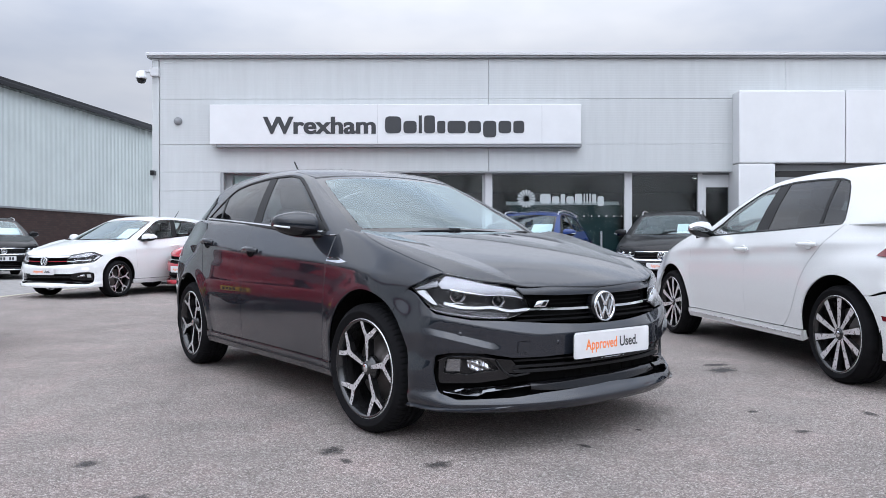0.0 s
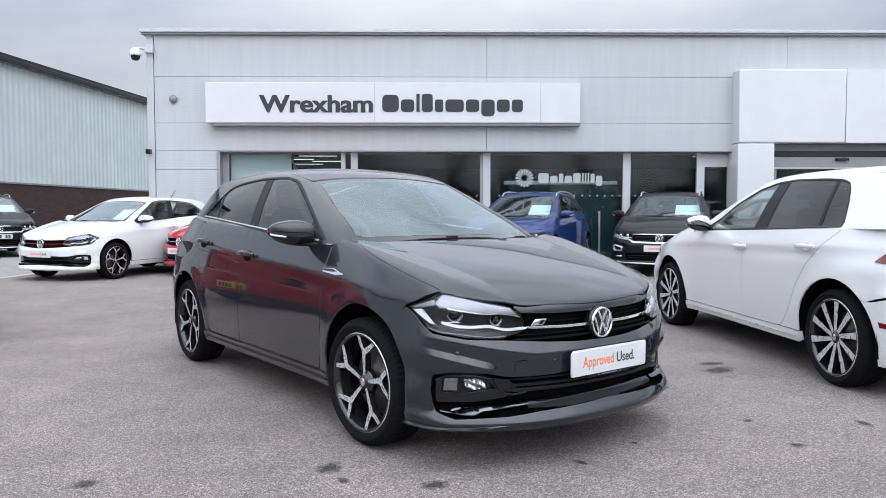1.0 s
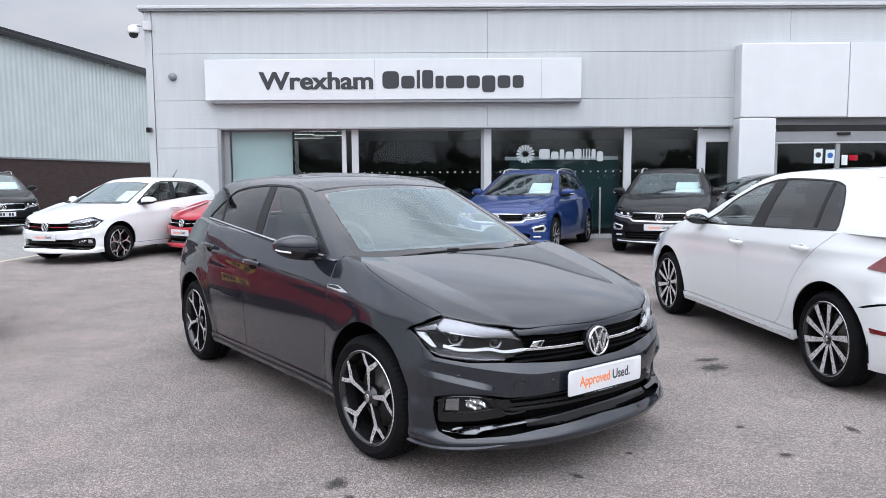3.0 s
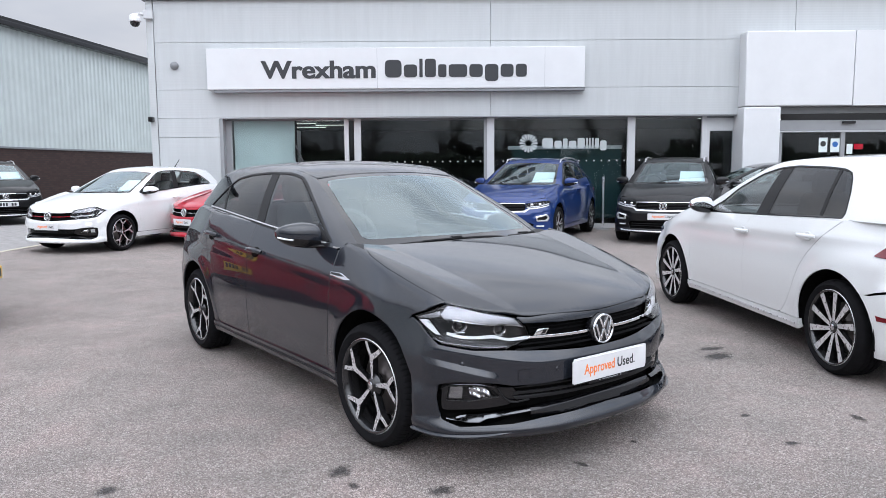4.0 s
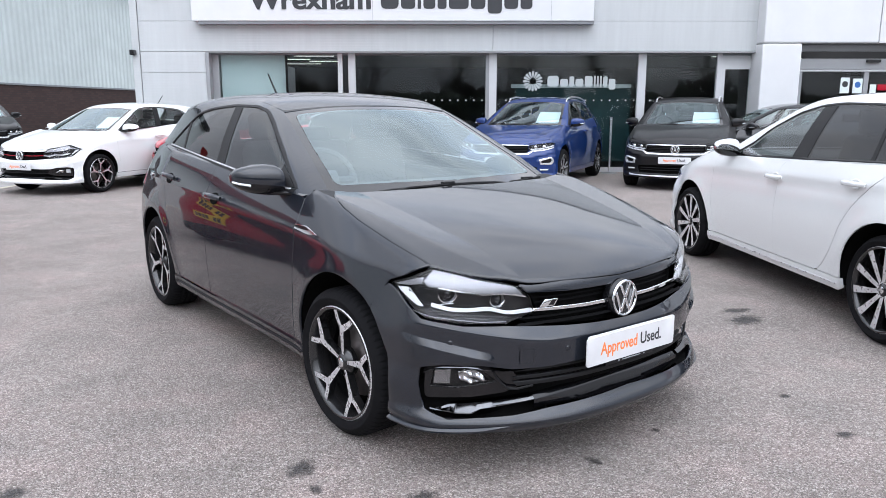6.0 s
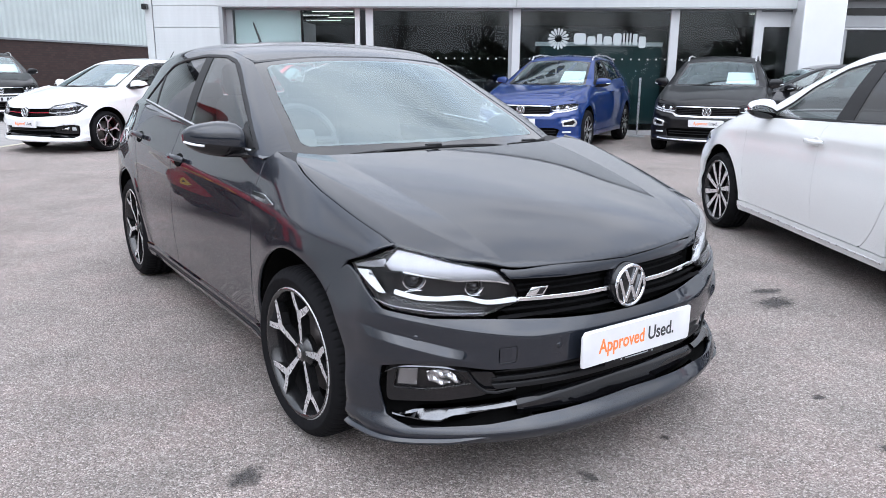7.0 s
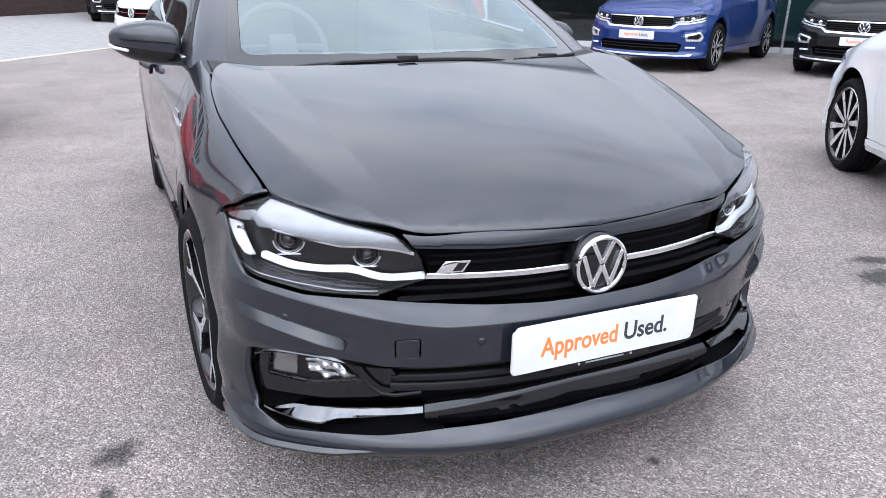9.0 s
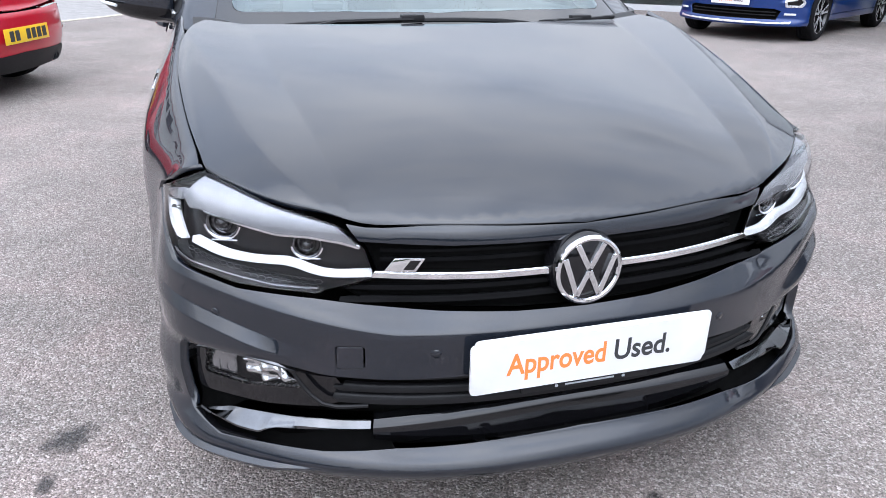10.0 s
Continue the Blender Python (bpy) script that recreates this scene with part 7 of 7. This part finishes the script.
first_trees = [bare_tree(3, 12), bare_tree(11, 10)]
for i, (x, y, k) in enumerate(((-30, -46, 0.8), (-19, -52, 0.95), (-9, -48, 0.75), (0, -55, 1.0), (8, -47, 0.8), (17, -52, 0.9), (27, -46, 0.8), (38, -54, 0.9), (-24, -62, 0.62), (-16, -70, 0.75), (-9, -60, 0.55), (-1, -66, 0.7), (7, -72, 0.8), (12, -60, 0.6), (19, -66, 0.7), (26, -75, 0.8), (34, -62, 0.6))):
    t0 = first_trees[i] if i < 2 else copy_thing(first_trees[i % 2], Matrix.Identity(4))
    t0.matrix_basis = Matrix.Translation((x, y, 0)) @ Matrix.Rotation(i * 1.3, 4, "Z") @ Matrix.Scale(k, 4)
# unseen hedge, added so the showroom glass mirrors less low sky
hd = bmesh.new()
rg = random.Random(8)
for i in range(150):
    x = -45 + i * 0.62
    bmesh.ops.create_icosphere(hd, subdivisions=1, radius=rg.uniform(0.8, 1.5), matrix=Matrix.Translation((x, -22 + rg.uniform(-0.6, 0.6), rg.uniform(0.5, 1.5))))
for v in hd.verts:
    v.co += noise.noise_vector(v.co * 1.3) * 0.5
    v.co.z = max(v.co.z, 0.0)
tagged(part("hedge", hd, M_HEDGE), "unseen dark hedge, added to darken the window reflections", "hedge", kind="stuff")

# unseen clumps, added for the dark low band that the windows mirror
clump = bmesh.new()
bmesh.ops.create_icosphere(clump, subdivisions=1, radius=1.0)
cv0 = np.array([tuple(v.co) for v in clump.verts])
cf0 = np.array([[v.index for v in f.verts] for f in clump.faces])
clump.free()
nr_ = np.random.default_rng(8)
N_C = 9000
cx_ = nr_.uniform(-70, 70, N_C)
tall = 2.9 + 0.7 * np.sin(cx_ * 0.31) + 0.6 * np.sin(cx_ * 0.83 + 1.0) + 0.4 * np.sin(cx_ * 2.1)
mid_ = np.stack([cx_, nr_.uniform(-41, -35, N_C), tall * nr_.random(N_C) ** 0.75], 1)
wv = (cv0[None] * nr_.uniform(0.7, 1.3, (N_C, len(cv0), 1)) * nr_.uniform(0.10, 0.34, (N_C, 1, 1)) + mid_[:, None]).reshape(-1, 3)
wv[:, 2] = np.maximum(wv[:, 2], 0.0)
wf = (cf0[None] + (np.arange(N_C) * len(cv0))[:, None, None]).reshape(-1, 3)
M_WOOD = plain("winter_wood", (0.042, 0.040, 0.030), 0.9, scale=1.2, vary=0.5, bumpy=0.05)
tagged(mesh_part("woodland", wv, [tuple(int(q) for q in f) for f in wf], M_WOOD), "unseen winter woodland, added for the dark low band in the windows", "woods", kind="stuff")
# slim post on a round foot by the windows
ps = tagged(new("barrier_post"), "slim silver post on a round foot by the windows", "post")
part("post", tube_bm([(3.93, 16.1, 0.02), (3.93, 16.1, 1.16)], 0.022, 12), M_ALLOY, ps)
v, f = lathe([(0.0001, 0.03), (0.12, 0.025), (0.16, 0.012), (0.165, 0.0)], 24)
mesh_part("foot", [(q[0] + 3.93, q[2] + 16.1, q[1]) for q in v], f, M_CAP, ps)

# ---- the cars ----
hero_body = Body()
car("hatchback", "dark grey five-door hatchback with black and silver alloy wheels", hero_body, M_HERO, (0.430, 4.095), -54.43, h=0.018, wheels="star", rim=0.234, fine=True, plate="words", turn=(6, 20, 38, 5), caliper=M_RIMBLACK, steer=3.5)
side_body = Body(sx_mid=1.031, sx_front=1.06, sx_rear=1.05, sy=1.02, sz=1.012, shoulder=0.36, hollow=0.006,
                 belt=cv((-3.3, 1.03), (-2.5, 1.012), (-1.5, 0.975), (-0.45, 0.942), (0.2, 0.92)),
                 crease=cv((-3.3, 0.91), (-2.3, 0.885), (-1.4, 0.86), (-0.4, 0.835), (0.3, 0.80)),
                 roof=cv((-0.8, 1.352), (-1.0, 1.385), (-1.2, 1.41), (-1.5, 1.437), (-1.8, 1.446), (-2.2, 1.446), (-2.6, 1.432), (-3.0, 1.40)),
                 hatch=cv((1.0, -3.20), (1.15, -3.14), (1.3, -3.04), (1.38, -2.94), (1.43, -2.8)),
                 pinch=cv((-0.2, -0.035), (-0.6, -0.008), (-1.2, 0.0), (-1.9, 0.0), (-2.5, -0.015), (-3.1, -0.055)))
SIDE_WINDOWS = [(-0.64, 0.958, 0.01), (-0.852, 1.055), (-1.021, 1.177), (-1.255, 1.292), (-1.45, 1.339), (-1.667, 1.354), (-2.035, 1.345), (-2.22, 1.332), (-2.335, 1.308, 0.05), (-2.425, 1.18), (-2.50, 1.035, 0.03)]
car("hatchback", "white five-door hatchback with ten-spoke alloy wheels", side_body, M_WHITE, (3.389, 7.439), 93.97, h=0.026, wheels="turbine", radius=0.318, rim=0.246, dlo=SIDE_WINDOWS, black_mirror=M_CHROME, tail_detail=True, plate="bars",
    posts=((-1.465, -1.49), (-1.615, -1.605), (-2.245, -2.185)), seam=[(-1.40, 0.292), (-1.405, 0.6), (-1.41, 0.93), (-1.46, 0.9735)], handles=((-1.375, 0.846), (-2.255, 0.882)),
    rear_edge=[(-1.93, 0.292, 0.02), (-1.985, 0.33, 0.04), (-2.083, 0.452, 0.1), (-2.185, 0.672, 0.1), (-2.297, 0.805, 0.1), (-2.40, 0.89, 0.1), (-2.54, 1.0134)])
white_body = Body()
car("hatchback", "white five-door hatchback with a red grille line", white_body, M_WHITE, (-5.977, 13.005), -111.2, h=0.045, wheels="star", rim=0.236, red_line=True, plate="words", cards=1, caliper=M_RED)
car("hatchback", "red hatchback parked behind the dark grey one", Body(), M_RED, (-3.80, 13.70), -128, h=0.06, plate="words")
cross = dict(sx_mid=1.016, sx_front=1.04, sx_rear=1.03, sy=1.04, sz=1.085)
car("crossover", "blue crossover with silver roof rails and a price card", Body(**cross), M_BLUE, (1.64, 13.59), -115.5, h=0.045, radius=0.335, rim=0.235, rails=True, silver_front=True, plate="words", cards=1)
car("crossover", "black crossover with silver roof rails and a price card", Body(**cross), M_BLACKPAINT, (4.48, 13.45), -113.5, h=0.045, radius=0.335, rim=0.235, rails=True, silver_front=True, plate="words", cards=1)
suv = dict(sx_mid=1.10, sx_front=1.10, sx_rear=1.1, sy=1.08, sz=1.14)
car("estate_car", "black sport utility car with a large chrome grille", Body(**suv), M_BLACKPAINT, (-11.05, 19.35), -52, h=0.07, radius=0.36, rim=0.24, rails=True, silver_front=True, plate="bars", cards=1)
car("hatchback", "red hatchback with twin exhausts and a yellow rear plate", Body(), M_RED, (-6.99, 5.77), -167, h=0.045, tail_detail=True, rear_plate=True)
car("hatchback", "dark hatchback parked close to the showroom windows", Body(), M_NAVY, (5.6, 15.3), 170, h=0.07)
